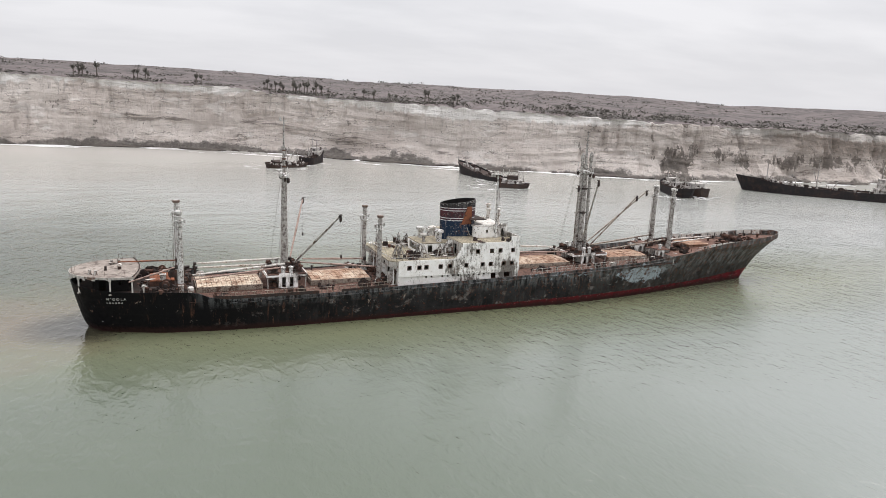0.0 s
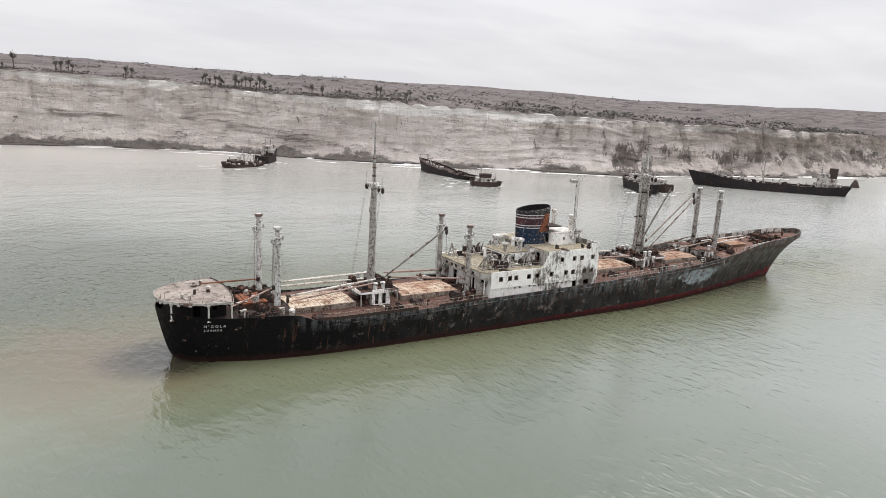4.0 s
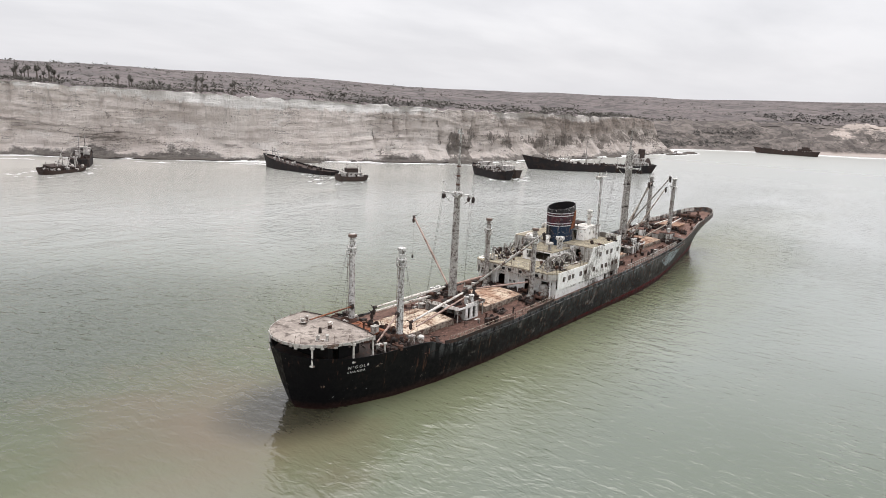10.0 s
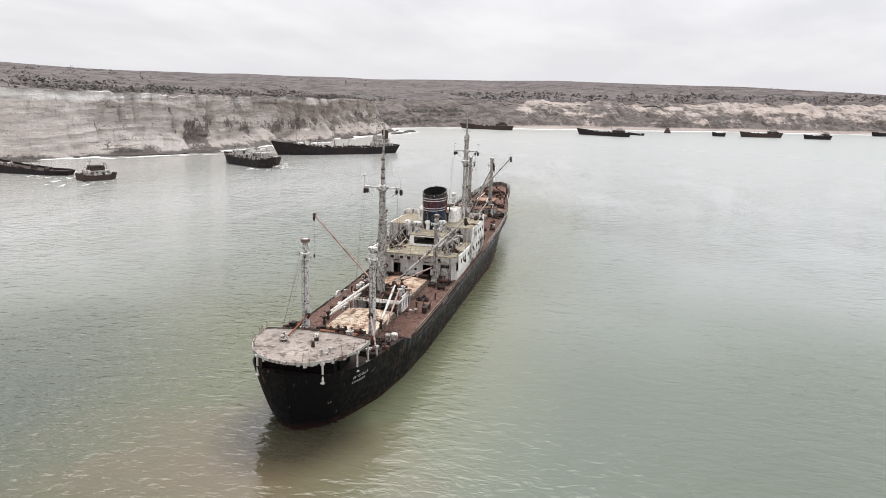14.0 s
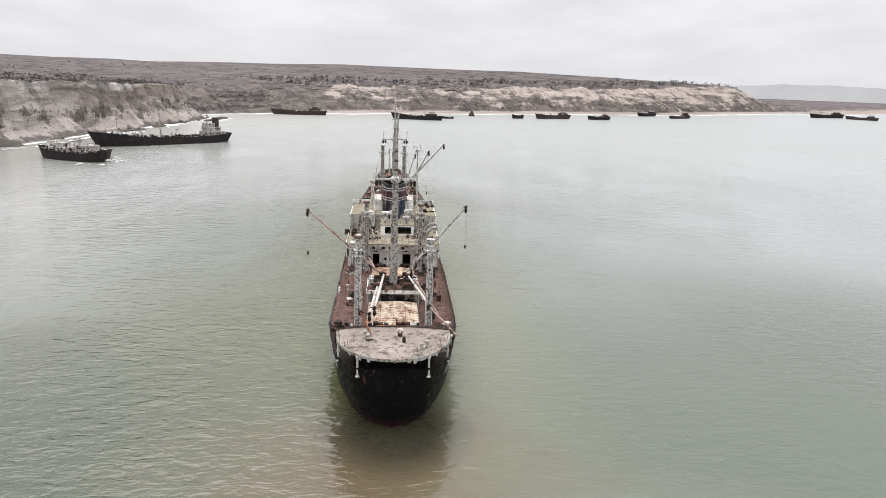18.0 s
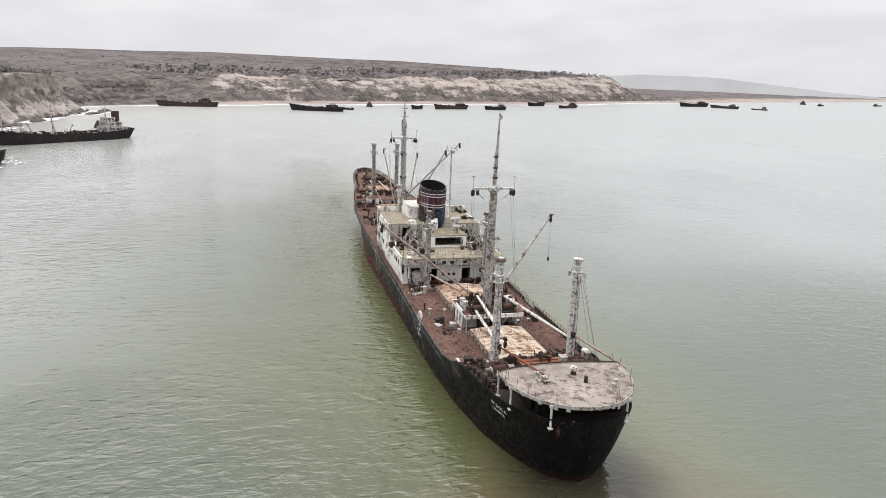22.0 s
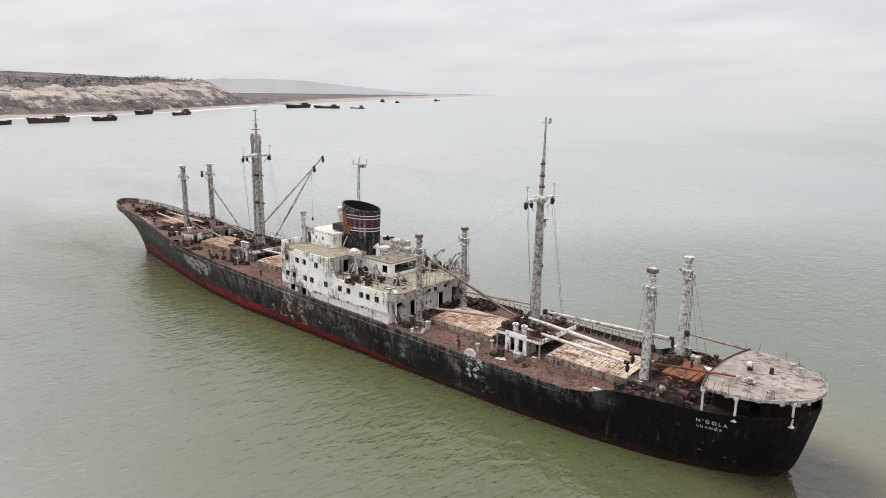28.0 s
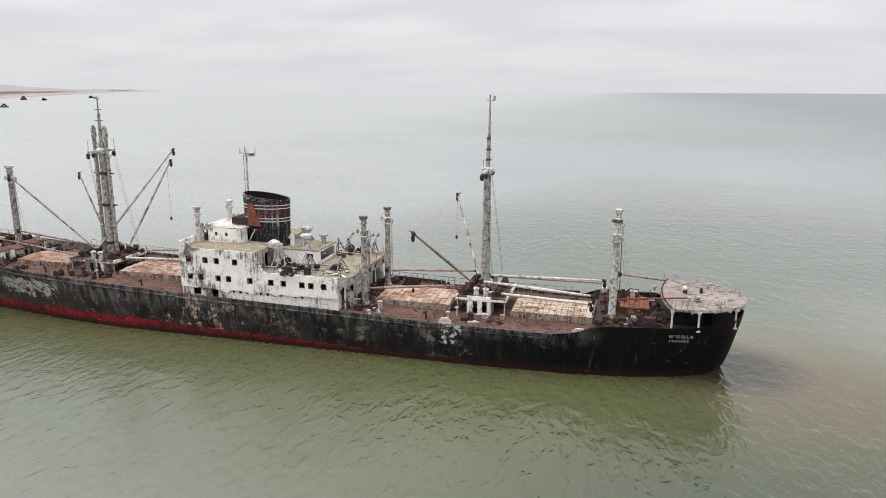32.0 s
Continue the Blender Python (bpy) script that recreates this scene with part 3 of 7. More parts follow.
    bush = m.math("MULTIPLY", m.step(x, 215.0, 240.0), m.step(m.math("ABSOLUTE", m.math("SUBTRACT", m.math("ADD", z, m.math("MULTIPLY", m.math("SUBTRACT", warp, 0.5), 22.0)), 10.5), 0.0), 1.5, 6.5, 1, 0))
    scrub = m.math("ADD", m.noise(1.0, 7, 0.75, m.mapped((0.12, 0.12, 0.06))), m.math("ADD", m.math("MULTIPLY", gully, 0.16), m.math("MULTIPLY", bush, 0.165)))
    c = m.mix(m.step(scrub, 0.635, 0.66, 0, 0.85), c, m.mix(m.step(grit, 0.4, 0.6), (0.13, 0.115, 0.10), (0.25, 0.215, 0.19)))
    # dark foot: wet rock, with the shade of caves put into the colour
    c = m.mix(m.step(m.math("ADD", z, m.math("ADD", m.math("MULTIPLY", m.noise(0.045, 6, 0.68), 18.0), m.step(x, 40.0, 110.0, 0.0, 1.6))), 13.0, 11.6, 0, 0.9), c, m.mix(m.step(grit, 0.4, 0.6), (0.11, 0.098, 0.09), (0.21, 0.19, 0.17)))
    m.colour(c).bump(m.math("ADD", m.math("MULTIPLY", strata, 1.6), m.math("ADD", m.math("MULTIPLY", runs, 1.2), grit)), 2.2, 0.9)
    return m.m


M_CLIFF = cliff_material()


def land_material(name, a, b, dark, sand):
    m = Mat(name, 0.95)
    big, mid, fine = m.noise(0.004, 5, 0.6), m.noise(0.03, 6, 0.7), m.noise(0.25, 4, 0.7)
    c = m.mix(m.step(big, 0.35, 0.65), a, b)
    c = m.mix(m.step(mid, 0.47, 0.58, 0, 0.8), c, dark)
    c = m.mix(m.step(fine, 0.55, 0.66, 0, 0.7), c, dark)
    c = m.mix(m.step(m.noise(0.012, 5, 0.7), 0.68, 0.74, 0, 0.6), c, sand)
    m.colour(c).bump(fine, 0.4, 0.4)
    return m.m


M_LAND = land_material("dry_scrub_ground", (0.118, 0.098, 0.095), (0.165, 0.138, 0.133), (0.058, 0.051, 0.049), (0.36, 0.32, 0.29))


def bluff_material():
    """Pale quarried sandstone faces between scrub-covered slopes, above a pinkish beach."""
    m = Mat("eroded_sandy_bluff", 0.95, spec=0.15)
    x, y, z = m.axis(0), m.axis(1), m.axis(2)
    blot, fine = m.noise(0.042, 6, 0.72), m.noise(0.16, 6, 0.75)
    bands = m.noise(1.0, 6, 0.65, m.mapped((0.012, 0.012, 0.16)))
    gully = m.noise(1.0, 5, 0.6, m.mapped((0.09, 0.09, 0.015)))
    rock = m.mix(m.step(bands, 0.42, 0.6), (0.46, 0.395, 0.353), (0.36, 0.308, 0.273))
    rock = m.mix(m.step(gully, 0.54, 0.64, 0, 0.55), rock, (0.23, 0.20, 0.18))
    scrub = m.mix(m.step(m.noise(1.0, 5, 0.7, m.mapped((0.05, 0.05, 0.13), (0.0, 0.5, 0.6)), 1.5), 0.44, 0.58), (0.070, 0.062, 0.058), (0.17, 0.147, 0.134))
    # scrub takes the foot of the slope, bare rock the upper part; the near hillside is nearly all scrub
    cover = m.math("ADD", m.math("ADD", m.math("MULTIPLY", blot, 1.5), m.math("MULTIPLY", bands, 0.9)), m.step(z, 5, 27, 0.12, -0.14))
    cover = m.math("ADD", cover, m.step(y, 62, 104, 0.0, 0.42))
    c = m.mix(m.step(cover, 1.06, 1.20, 0, 0.92), rock, scrub)
    c = m.mix(m.step(fine, 0.56, 0.62, 0, 0.5), c, (0.17, 0.15, 0.14))
    beach = m.mix(m.step(m.noise(1.0, 4, 0.6, m.mapped((0.01, 0.01, 0.9))), 0.45, 0.6), (0.38, 0.33, 0.30), (0.30, 0.25, 0.225))
    c = m.mix(m.step(m.math("ADD", m.math("ADD", z, m.math("MULTIPLY", fine, 2.0)), m.step(y, 60, 110, 0.0, 2.6)), 4.2, 3.0), c, beach)
    m.colour(c).bump(m.math("ADD", gully, fine), 1.5, 0.7)
    return m.m


M_BLUFF = bluff_material()
_s = Mat("grey_green_scrub_leaves", 0.9)
_s.colour(_s.mix(_s.island(), (0.085, 0.08, 0.07), (0.16, 0.148, 0.13)))
M_SCRUB = _s.m
# far belt: a little distance haze put into the leaf colour
_s = Mat("haze_greyed_bushes", 0.9)
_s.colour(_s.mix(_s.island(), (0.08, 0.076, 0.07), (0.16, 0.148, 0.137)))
M_HAZED = _s.m
M_COAM = painted("cream_coaming_paint", (0.40, 0.345, 0.285), (0.17, 0.10, 0.075), (0.06, 0.042, 0.036), amount=0.58, scale=0.9)
M_TRUNK = Mat("grey_bark", 0.95).colour((0.14, 0.12, 0.105)).m
M_FOAM = Mat("white_surf_foam", 0.8).colour((0.72, 0.72, 0.71)).m
M_ROCK = painted("dark_wet_rock", (0.11, 0.095, 0.085), (0.16, 0.14, 0.12), (0.06, 0.055, 0.05), amount=0.5, scale=0.25, streak=False, rough=0.9)
M_WRECK = painted("black_rusted_wreck_plates", (0.026, 0.024, 0.026), (0.085, 0.05, 0.04), (0.02, 0.018, 0.018), amount=0.35, scale=0.3, rough=0.8)
M_WRECKRUST = painted("brown_wreck_rust", (0.07, 0.055, 0.05), (0.11, 0.065, 0.05), (0.03, 0.026, 0.024), amount=0.5, scale=0.4, rough=0.9)
M_WRECKWHITE = painted("dirty_wreck_white", (0.60, 0.57, 0.54), (0.14, 0.09, 0.07), (0.06, 0.05, 0.045), amount=0.45, scale=0.5)
M_TEXT = painted("white_lettering_paint", (0.72, 0.72, 0.70), (0.1, 0.09, 0.085), (0.05, 0.05, 0.05), amount=0.15, scale=2.0, streak=False)
M_WIRE = Mat("rusted_wire", 0.8).colour((0.09, 0.075, 0.065)).m


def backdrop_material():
    m = Mat("glowing_haze_hills", 1.0, spec=0.0)
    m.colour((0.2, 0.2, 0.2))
    # self-lit: the haze in front of the hills is put into this emission
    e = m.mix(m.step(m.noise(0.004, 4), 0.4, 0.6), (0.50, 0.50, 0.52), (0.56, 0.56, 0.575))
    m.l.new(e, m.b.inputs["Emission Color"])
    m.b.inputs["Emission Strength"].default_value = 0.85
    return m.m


M_FAR = backdrop_material()

# ---- mesh helpers ----
class MB:
    """Gathers vertices and faces for one mesh."""

    def __init__(self):
        self.v, self.f = [], []

    def add(self, vs, fs):
        o = len(self.v)
        self.v += [tuple(p) for p in vs]
        self.f += [tuple(i + o for i in q) for q in fs]
        return self

    def box(self, x0, x1, y0, y1, z0, z1, m=None):
        vs = [Vector((x, y, z)) for z in (z0, z1) for y in (y0, y1) for x in (x0, x1)]
        if m is not None:
            vs = [m @ p for p in vs]
        return self.add(vs, [(0, 2, 3, 1), (4, 5, 7, 6), (0, 1, 5, 4), (2, 6, 7, 3), (0, 4, 6, 2), (1, 3, 7, 5)])

    def beam(self, p, q, r0, r1=None, n=10, caps=True):
        """A round bar from p to q."""
        r1 = r0 if r1 is None else r1
        p, q = Vector(p), Vector(q)
        t = (q - p).normalized()
        a = t.orthogonal().normalized()
        b = t.cross(a)
        vs = []
        for c, r in ((p, r0), (q, r1)):
            for i in range(n):
                w = 2 * math.pi * i / n
                vs.append(c + (a * math.cos(w) + b * math.sin(w)) * r)
        fs = [(i, (i + 1) % n, n + (i + 1) % n, n + i) for i in range(n)]
        if caps:
            fs += [tuple(reversed(range(n))), tuple(range(n, 2 * n))]
        return self.add(vs, fs)

    def lathe(self, c, prof, n=14, sx=1.0, sy=1.0):
        """Rings of (radius, height) round the upright through c; closed at both ends."""
        vs = [(c[0] + r * sx * math.cos(2 * math.pi * i / n), c[1] + r * sy * math.sin(2 * math.pi * i / n), c[2] + h) for r, h in prof for i in range(n)]
        k = len(prof)
        fs = [(j * n + i, j * n + (i + 1) % n, (j + 1) * n + (i + 1) % n, (j + 1) * n + i) for j in range(k - 1) for i in range(n)]
        fs += [tuple(reversed(range(n))), tuple(range((k - 1) * n, k * n))]
        return self.add(vs, fs)

    def prism(self, outline, z0, z1):
        """An upright slab over an outline of (x, y), counter-clockwise."""
        n = len(outline)
        vs = [(x, y, z) for z in (z0, z1) for x, y in outline]
        return self.add(vs, [tuple(reversed(range(n))), tuple(range(n, 2 * n))] + [(i, (i + 1) % n, n + (i + 1) % n, n + i) for i in range(n)])

    def tube(self, pts, r, n=6):
        for a, b in zip(pts, pts[1:]):
            self.beam(a, b, r, r, n)
        return self

    def sweep(self, pts, r, n=5):
        """One continuous tube along points."""
        pts = [Vector(p) for p in pts]
        k = len(pts)
        a = (pts[1] - pts[0]).orthogonal().normalized()
        vs = []
        for j, p in enumerate(pts):
            t = (pts[min(j + 1, k - 1)] - pts[max(j - 1, 0)]).normalized()
            a = (a - t * a.dot(t)).normalized()
            b = t.cross(a)
            vs += [p + (a * math.cos(2 * math.pi * i / n) + b * math.sin(2 * math.pi * i / n)) * r for i in range(n)]
        return self.add(vs, [(j * n + i, j * n + (i + 1) % n, (j + 1) * n + (i + 1) % n, (j + 1) * n + i) for j in range(k - 1) for i in range(n)])

    def grid(self, rows, flip=False):
        """Faces over rows of points."""
        k = len(rows[0])
        vs = [p for row in rows for p in row]
        fs = []
        for j in range(len(rows) - 1):
            for i in range(k - 1):
                q = (j * k + i, j * k + i + 1, (j + 1) * k + i + 1, (j + 1) * k + i)
                fs.append(q[::-1] if flip else q)
        return self.add(vs, fs)

    def mesh(self, name, mat, smooth=35):
        me = bpy.data.meshes.new(name)
        me.from_pydata(self.v, [], self.f)
        me.materials.append(mat)
        if smooth:
            me.shade_smooth()
            me.set_sharp_from_angle(angle=radians(smooth))
        me.update()
        return me


def part(name, mb, mat, parent=None, label="", smooth=35):
    ob = new(name, mb.mesh(name, mat, smooth) if isinstance(mb, MB) else mb)
    if parent:
        ob.parent = parent
    if label:
        tagged(ob, label)
    return ob


def thing(name, label, category, m=None, group="", kind=""):
    ob = new(name)
    ob.empty_display_size = 0.5
    if m is not None:
        ob.matrix_world = m
    return tagged(ob, label, category, group, kind)


def bent(v, table):
    """Linear interpolation in a table of (place, value)."""
    return float(np.interp(v, [a for a, b in table], [b for a, b in table]))


def fbm(x, y, z, octaves=4):
    return noise.fractal(Vector((x, y, z)), 0.6, 2.1, octaves)

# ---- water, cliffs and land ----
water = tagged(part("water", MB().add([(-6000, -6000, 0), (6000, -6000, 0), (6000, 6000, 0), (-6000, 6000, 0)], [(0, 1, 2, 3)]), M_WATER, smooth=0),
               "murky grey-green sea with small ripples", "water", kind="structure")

# shore line from west to far south-east: x, y, height of the edge above, how far that edge lies inland
SHORE = [
    (-420, 372, 40, 9), (-250, 352, 39, 9), (-103, 338, 38, 9), (-49, 334, 37.5, 9), (-11, 318, 36.5, 10), (23, 301, 34, 10), (50, 272, 32.5, 10),
    (97, 236, 31, 11), (160, 198, 29.5, 12), (195, 176, 29, 13), (225, 169, 28, 15), (258, 167, 28, 16), (305, 160, 27, 16), (350, 153, 26.5, 17), (378, 150, 26.5, 18),
    (402, 147, 26, 18), (424, 142, 25.5, 18), (438, 140, 20, 18), (450, 143, 6, 22), (458, 153, 14, 45), (478, 165, 18, 70), (510, 150, 22, 75), (545, 113, 24, 75), (572, 60, 26, 60),
    (617, -11, 27, 55), (640, -60, 28, 50), (700, -150, 29, 50), (740, -240, 31, 50), (812, -393, 34, 55), (915, -525, 38, 60), (1018, -657, 43, 60),
    (1055, -740, 16, 90), (1075, -830, 4, 120), (1338, -1259, 3, 200), (1760, -1988, 2.5, 250), (2300, -2919, 2, 250), (3300, -4700, 2, 250),
]

def resample(points, step):
    """Smooth columns along the shore: place, inland normal, edge height, setback, and the run along the shore."""
    p = np.array(points, float)
    run = np.concatenate([[0], np.cumsum(np.hypot(*np.diff(p[:, :2], axis=0).T))])
    turn = run[-4]
    s = np.concatenate([np.arange(0, turn, step), np.arange(turn, run[-1], 30.0)])
    q = np.stack([np.interp(s, run, p[:, i]) for i in range(4)], -1)
    k = max(1, int(14 / step))
    pad = np.pad(q, ((k, k), (0, 0)), "edge")
    q = np.stack([np.convolve(pad[:, i], np.ones(2 * k + 1) / (2 * k + 1), "valid") for i in range(4)], -1)
    t = np.gradient(q[:, :2], axis=0)
    out = []
    for reach in (40, 330):
        w = max(1, int(reach / step))
        pad = np.pad(t, ((w, w), (0, 0)), "edge")
        g = np.stack([np.convolve(pad[:, i], np.ones(2 * w + 1), "valid") for i in range(2)], -1)
        g /= np.linalg.norm(g, axis=1)[:, None]
        out.append(np.stack([-g[:, 1], g[:, 0]], -1))
    return q, out[0], out[1], s


def plateau_height(x, y, edge, d, lift):
    rise = lift * (1 - math.exp(-d / 900)) * max(0.0, min(1.0, (edge - 6) / 20))
    return edge + rise + (1 - math.exp(-d / 60)) * (1.6 * fbm(x * 0.012, y * 0.012, 3, 4) + 2.2 * fbm(x * 0.0015, y * 0.0015, 8, 3))


def face_offset(run, z, h, talus, back, rough):
    """How far inland the face of the cliff lies at height z: apron, ledges, flutes and gullies."""
    if h < talus:
        d = back * 0.72 * h / talus
    else:
        d = back * (0.72 + 0.28 * (h - talus) / (1 - talus))
    rise = min(1.0, 7 * h)
    # bedding: hard layers stand out as ledges, soft ones are cut back
    bed = fbm(run * 0.007, z * 0.42 + 3.0 * fbm(run * 0.012, 0.3, 4, 2), 6, 3)
    d -= 0.55 * math.tanh(2.2 * bed) * rise * max(0.0, min(1.0, 0.5 + 1.6 * fbm(run * 0.01, z * 0.04, 14, 3)))
    # upright flutes and buttresses in the upper wall
    extent = 1.0 if run < 620 else 1.9
    crease = abs(fbm(run * 0.045, z * 0.006, 3, 4))
    upper = max(0.0, min(1.0, (h - talus + 0.08) / 0.25))
    d += upper * extent * (2.0 * max(0.0, 0.24 - crease) / 0.24 - 0.5) * (1.0 - 0.6 * max(0.0, (h - 0.85) / 0.15))
    fine = abs(fbm(run * 0.16, z * 0.02, 9, 3))
    d += upper * 0.9 * max(0.0, 0.22 - fine) / 0.22
    # ravelled gullies down the apron
    rill = abs(fbm(run * 0.09, z * 0.012, 21, 3))
    d += (1 - upper) * rise * extent * (1.9 * max(0.0, 0.3 - rill) / 0.3 - 0.5)
    d += 1.2 * rise * fbm(run * 0.055, z * 0.09, 1, 5)
    return d


def shore_sheet(points, step, rough_of, fracs):
    """The face and the land behind it, as rows of points."""
    q, nrm, wide, s = resample(points, step)
    face, land = [], []
    for (x, y, top, back), (nx, ny), (gx, gy), run in zip(q, nrm, wide, s):
        rough = rough_of(run)
        soft = max(0.0, min(1.0, (back - 24) / 16))
        notch = max(0.0, 0.12 - abs(fbm(run * 0.05, 5.5, 0, 3))) / 0.12
        top = top + rough * 0.8 * fbm(run * 0.03, 1.5, 0, 3) + rough * 0.5 * fbm(run * 0.15, 4, 0, 2) - 0.9 * notch * (1 - soft)
        talus = 0.40 + 0.34 * fbm(run * 0.014, 7.7, 0, 3)
        bay = 4.2 * rough * fbm(run * 0.018, 2.2, 5, 5)
        beach = bent(x, [(440, 3), (530, 5), (585, 24)])
        lift = bent(x, [(0, 46), (120, 51), (400, 51), (480, 46), (620, 40), (1100, 41)])
        col = []
        for h in fracs:
            z = -1.0 + (top + 1.0) * h
            w = math.sin(math.pi * min(1, h * 1.15)) if h < 0.87 else 0.35
            hard = face_offset(run, z, h, talus, back, rough) + w * bay if soft < 1 else 0.0
            # a flat beach before the sandy slope
            slope = beach * min(1.0, h / 0.09) + back * max(0.0, (h - 0.09) / 0.91) ** 1.15 if soft > 0 else 0.0
            if soft > 0:
                slope += w * (bay + rough * (1.4 * fbm(run * 0.16, z * 0.02, 9, 3) + 1.5 * fbm(run * 0.04, z * 0.05, 1, 4) + 1.2 * max(0.0, 0.3 - abs(fbm(run * 0.03, z * 0.012, 17, 4))) / 0.3))
            d = hard + (slope - hard) * soft
            if h >= 1:
                d = back + bay * 0.5 + beach * soft
            col.append((x + nx * d, y + ny * d, z))
        face.append(col)
        ex, ey, ez = col[-1]
        lc = [(ex, ey, ez - 0.02)]
        for d in (1.5, 5, 12, 25, 45, 75, 120, 180, 260, 370, 520, 720, 1000, 1400, 2000, 2800):
            px, py = ex + gx * d, ey + gy * d
            lc.append((px, py, plateau_height(px, py, ez, d, lift)))
        land.append(lc)
    return face, land


FRACS = [0, 0.015, 0.03] + [0.045 + 0.022 * i for i in range(43)] + [0.985, 1.0]
STEP = 2.0
face, land = shore_sheet(SHORE, STEP, lambda run: 1.0 if run < 950 else 3.0, FRACS)
CUT = int(np.argmin([(c[0][0] - 446) ** 2 + (c[0][1] - 141) ** 2 for c in face]))
tagged(part("cliff", MB().grid(face[:CUT + 1], True), M_CLIFF, smooth=50), "tall pale layered sandstone sea cliff with dark streaks", "cliff", kind="structure")
tagged(part("bluff", MB().grid(face[CUT:], True), M_BLUFF, smooth=50), "eroded sandy bluff with scrub above a pale beach", "bluff", kind="structure")
tagged(part("ground", MB().grid(land, True), M_LAND, smooth=60), "dry grey-brown scrub plain rising to low hills", "ground", kind="structure")

# hills and the low spit on the horizon, their haze painted as a pale glow
ridge = []
for i in range(81):
    az = -24.0 - 36.0 * i / 80
    lift = bent(az, [(-60, -0.60), (-54, -0.52), (-50, -0.42), (-47, -0.30), (-44, -0.1), (-40, 0.30), (-37, 0.55), (-34, 0.68), (-31, 0.62), (-28, 0.45), (-24, 0.3)]) + 0.05 * fbm(az * 0.5, 0, 0, 3)
    c, sn = math.cos(radians(az)), math.sin(radians(az))
    rr = 3900
    ridge.append([(-90 + c * rr, 60 + sn * rr, -5), (-90 + c * rr, 60 + sn * rr, 33 + rr * math.tan(radians(lift)))])
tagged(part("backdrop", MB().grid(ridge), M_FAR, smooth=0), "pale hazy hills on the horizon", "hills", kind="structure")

# ---- the stranded cargo ship ----
ship = thing("cargo_ship", "abandoned rusty black-hulled cargo ship with white bridge and banded funnel", "ship", pose(0, -0.33, 0, 0, 0, -0.3))
WL = [(-63, 0), (-62.5, 1.3), (-61, 2.9), (-58, 4.4), (-53, 6.0), (-46, 7.0), (-36, 7.5), (14, 7.6), (24, 6.8), (34, 5.3), (44, 3.5), (54, 1.7), (60, 0.6), (62.6, 0)]
DK = [(-65.0, 0), (-64.8, 1.3), (-64.3, 2.7), (-63.4, 4.2), (-61.6, 5.3), (-59, 6.2), (-56, 6.75), (-50, 7.6), (-44, 8.1), (-30, 8.2), (20, 8.2), (30, 7.9), (38, 7.3),
      (45, 6.3), (52, 5.1), (58, 4.7), (63, 4.2), (66.5, 3.55), (69, 2.65), (70.5, 1.7), (71.2, 0.8), (71.4, 0)]
EDGE = [(-65.4, 7.05), (-63.6, 6.95), (-62.2, 6.8), (-60.4, 6.55), (-58.6, 6.4), (-56.5, 6.3), (-50, 6.2), (-48.3, 6.0), (-46.5, 5.2), (-44, 4.95), (-30, 5.0), (-17, 5.4), (0, 5.7), (12, 6.1), (22, 6.5), (30, 6.9), (36, 7.35), (40, 7.7), (47, 8.05),
        (56, 8.25), (66, 8.8), (71.4, 9.15)]


def edge(x):
    return bent(x, EDGE)


def beam_at(x):
    return bent(x, DK)


def hull_mesh():
    us = sorted(set([i / 90 for i in range(91)] + [0.003, 0.007, 0.016, 0.99, 0.995]))
    lv = [-0.25, -0.1, 0, 0.08, 0.16, 0.26, 0.38, 0.5, 0.62, 0.74, 0.86, 0.94, 1.0]
    rows = []
    for u in us:
        xd, xw = -65.0 + 136.4 * u, -63 + 125.6 * u
        top = edge(xd)
        bd, bw = beam_at(xd), bent(xw, WL)
        row = []
        for h in lv:
            k = max(0, h)
            flare = k ** (1.5 + 0.9 * max(0, (u - 0.75) / 0.25)) if u > 0.6 else k ** 0.75
            b = bw + (bd - bw) * flare if h >= 0 else bw * (1 + 0.3 * h)
            x = xw + (xd - xw) * k ** ((0.7 if u < 0.5 else 0.9) + 0.35 * max(0, (u - 0.75) / 0.25))
            row.append((x, b, h * top if h >= 0 else h * 6))
        rows.append(row)
    mb = MB()
    mb.grid(rows, True)
    mb.grid([[(x, -y, z) for x, y, z in r] for r in rows])
    # inner skin of the plating, a hand's width inside
    inner = [[(x * 0.998, max(0, y - 0.12), z) for x, y, z in r[7:]] for r in rows]
    mb.grid(inner)
    mb.grid([[(x, -y, z) for x, y, z in r] for r in inner], True)
    for sgn in (1, -1):
        rim = [[(r[-1][0], sgn * r[-1][1], r[-1][2]), (r[-1][0] * 0.998, sgn * max(0, r[-1][1] - 0.12), r[-1][2])] for r in rows]
        mb.grid(rim, sgn > 0)
    return mb


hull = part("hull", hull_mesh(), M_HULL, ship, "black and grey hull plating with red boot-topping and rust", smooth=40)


def deck_sheet(x0, x1, z_of, inset=0.11, n=40):
    rows = []
    for i in range(n + 1):
        x = x0 + (x1 - x0) * i / n
        b = max(0.02, beam_at(x) - inset)
        z = z_of(x)
        rows.append([(x, b * k, z + 0.16 * (1 - k * k)) for k in (-1, -0.75, -0.5, -0.25, 0, 0.25, 0.5, 0.75, 1)])
    return MB().grid(rows)


def main_z(x):
    return bent(x, [(-50, 4.7), (-30, 4.8), (-17, 5.15), (0, 5.45), (12, 5.75), (22, 6.0), (40, 6.2)])


def fc_z(x):
    return bent(x, [(36, 7.3), (47, 7.8), (56, 8.0), (71, 8.9)])


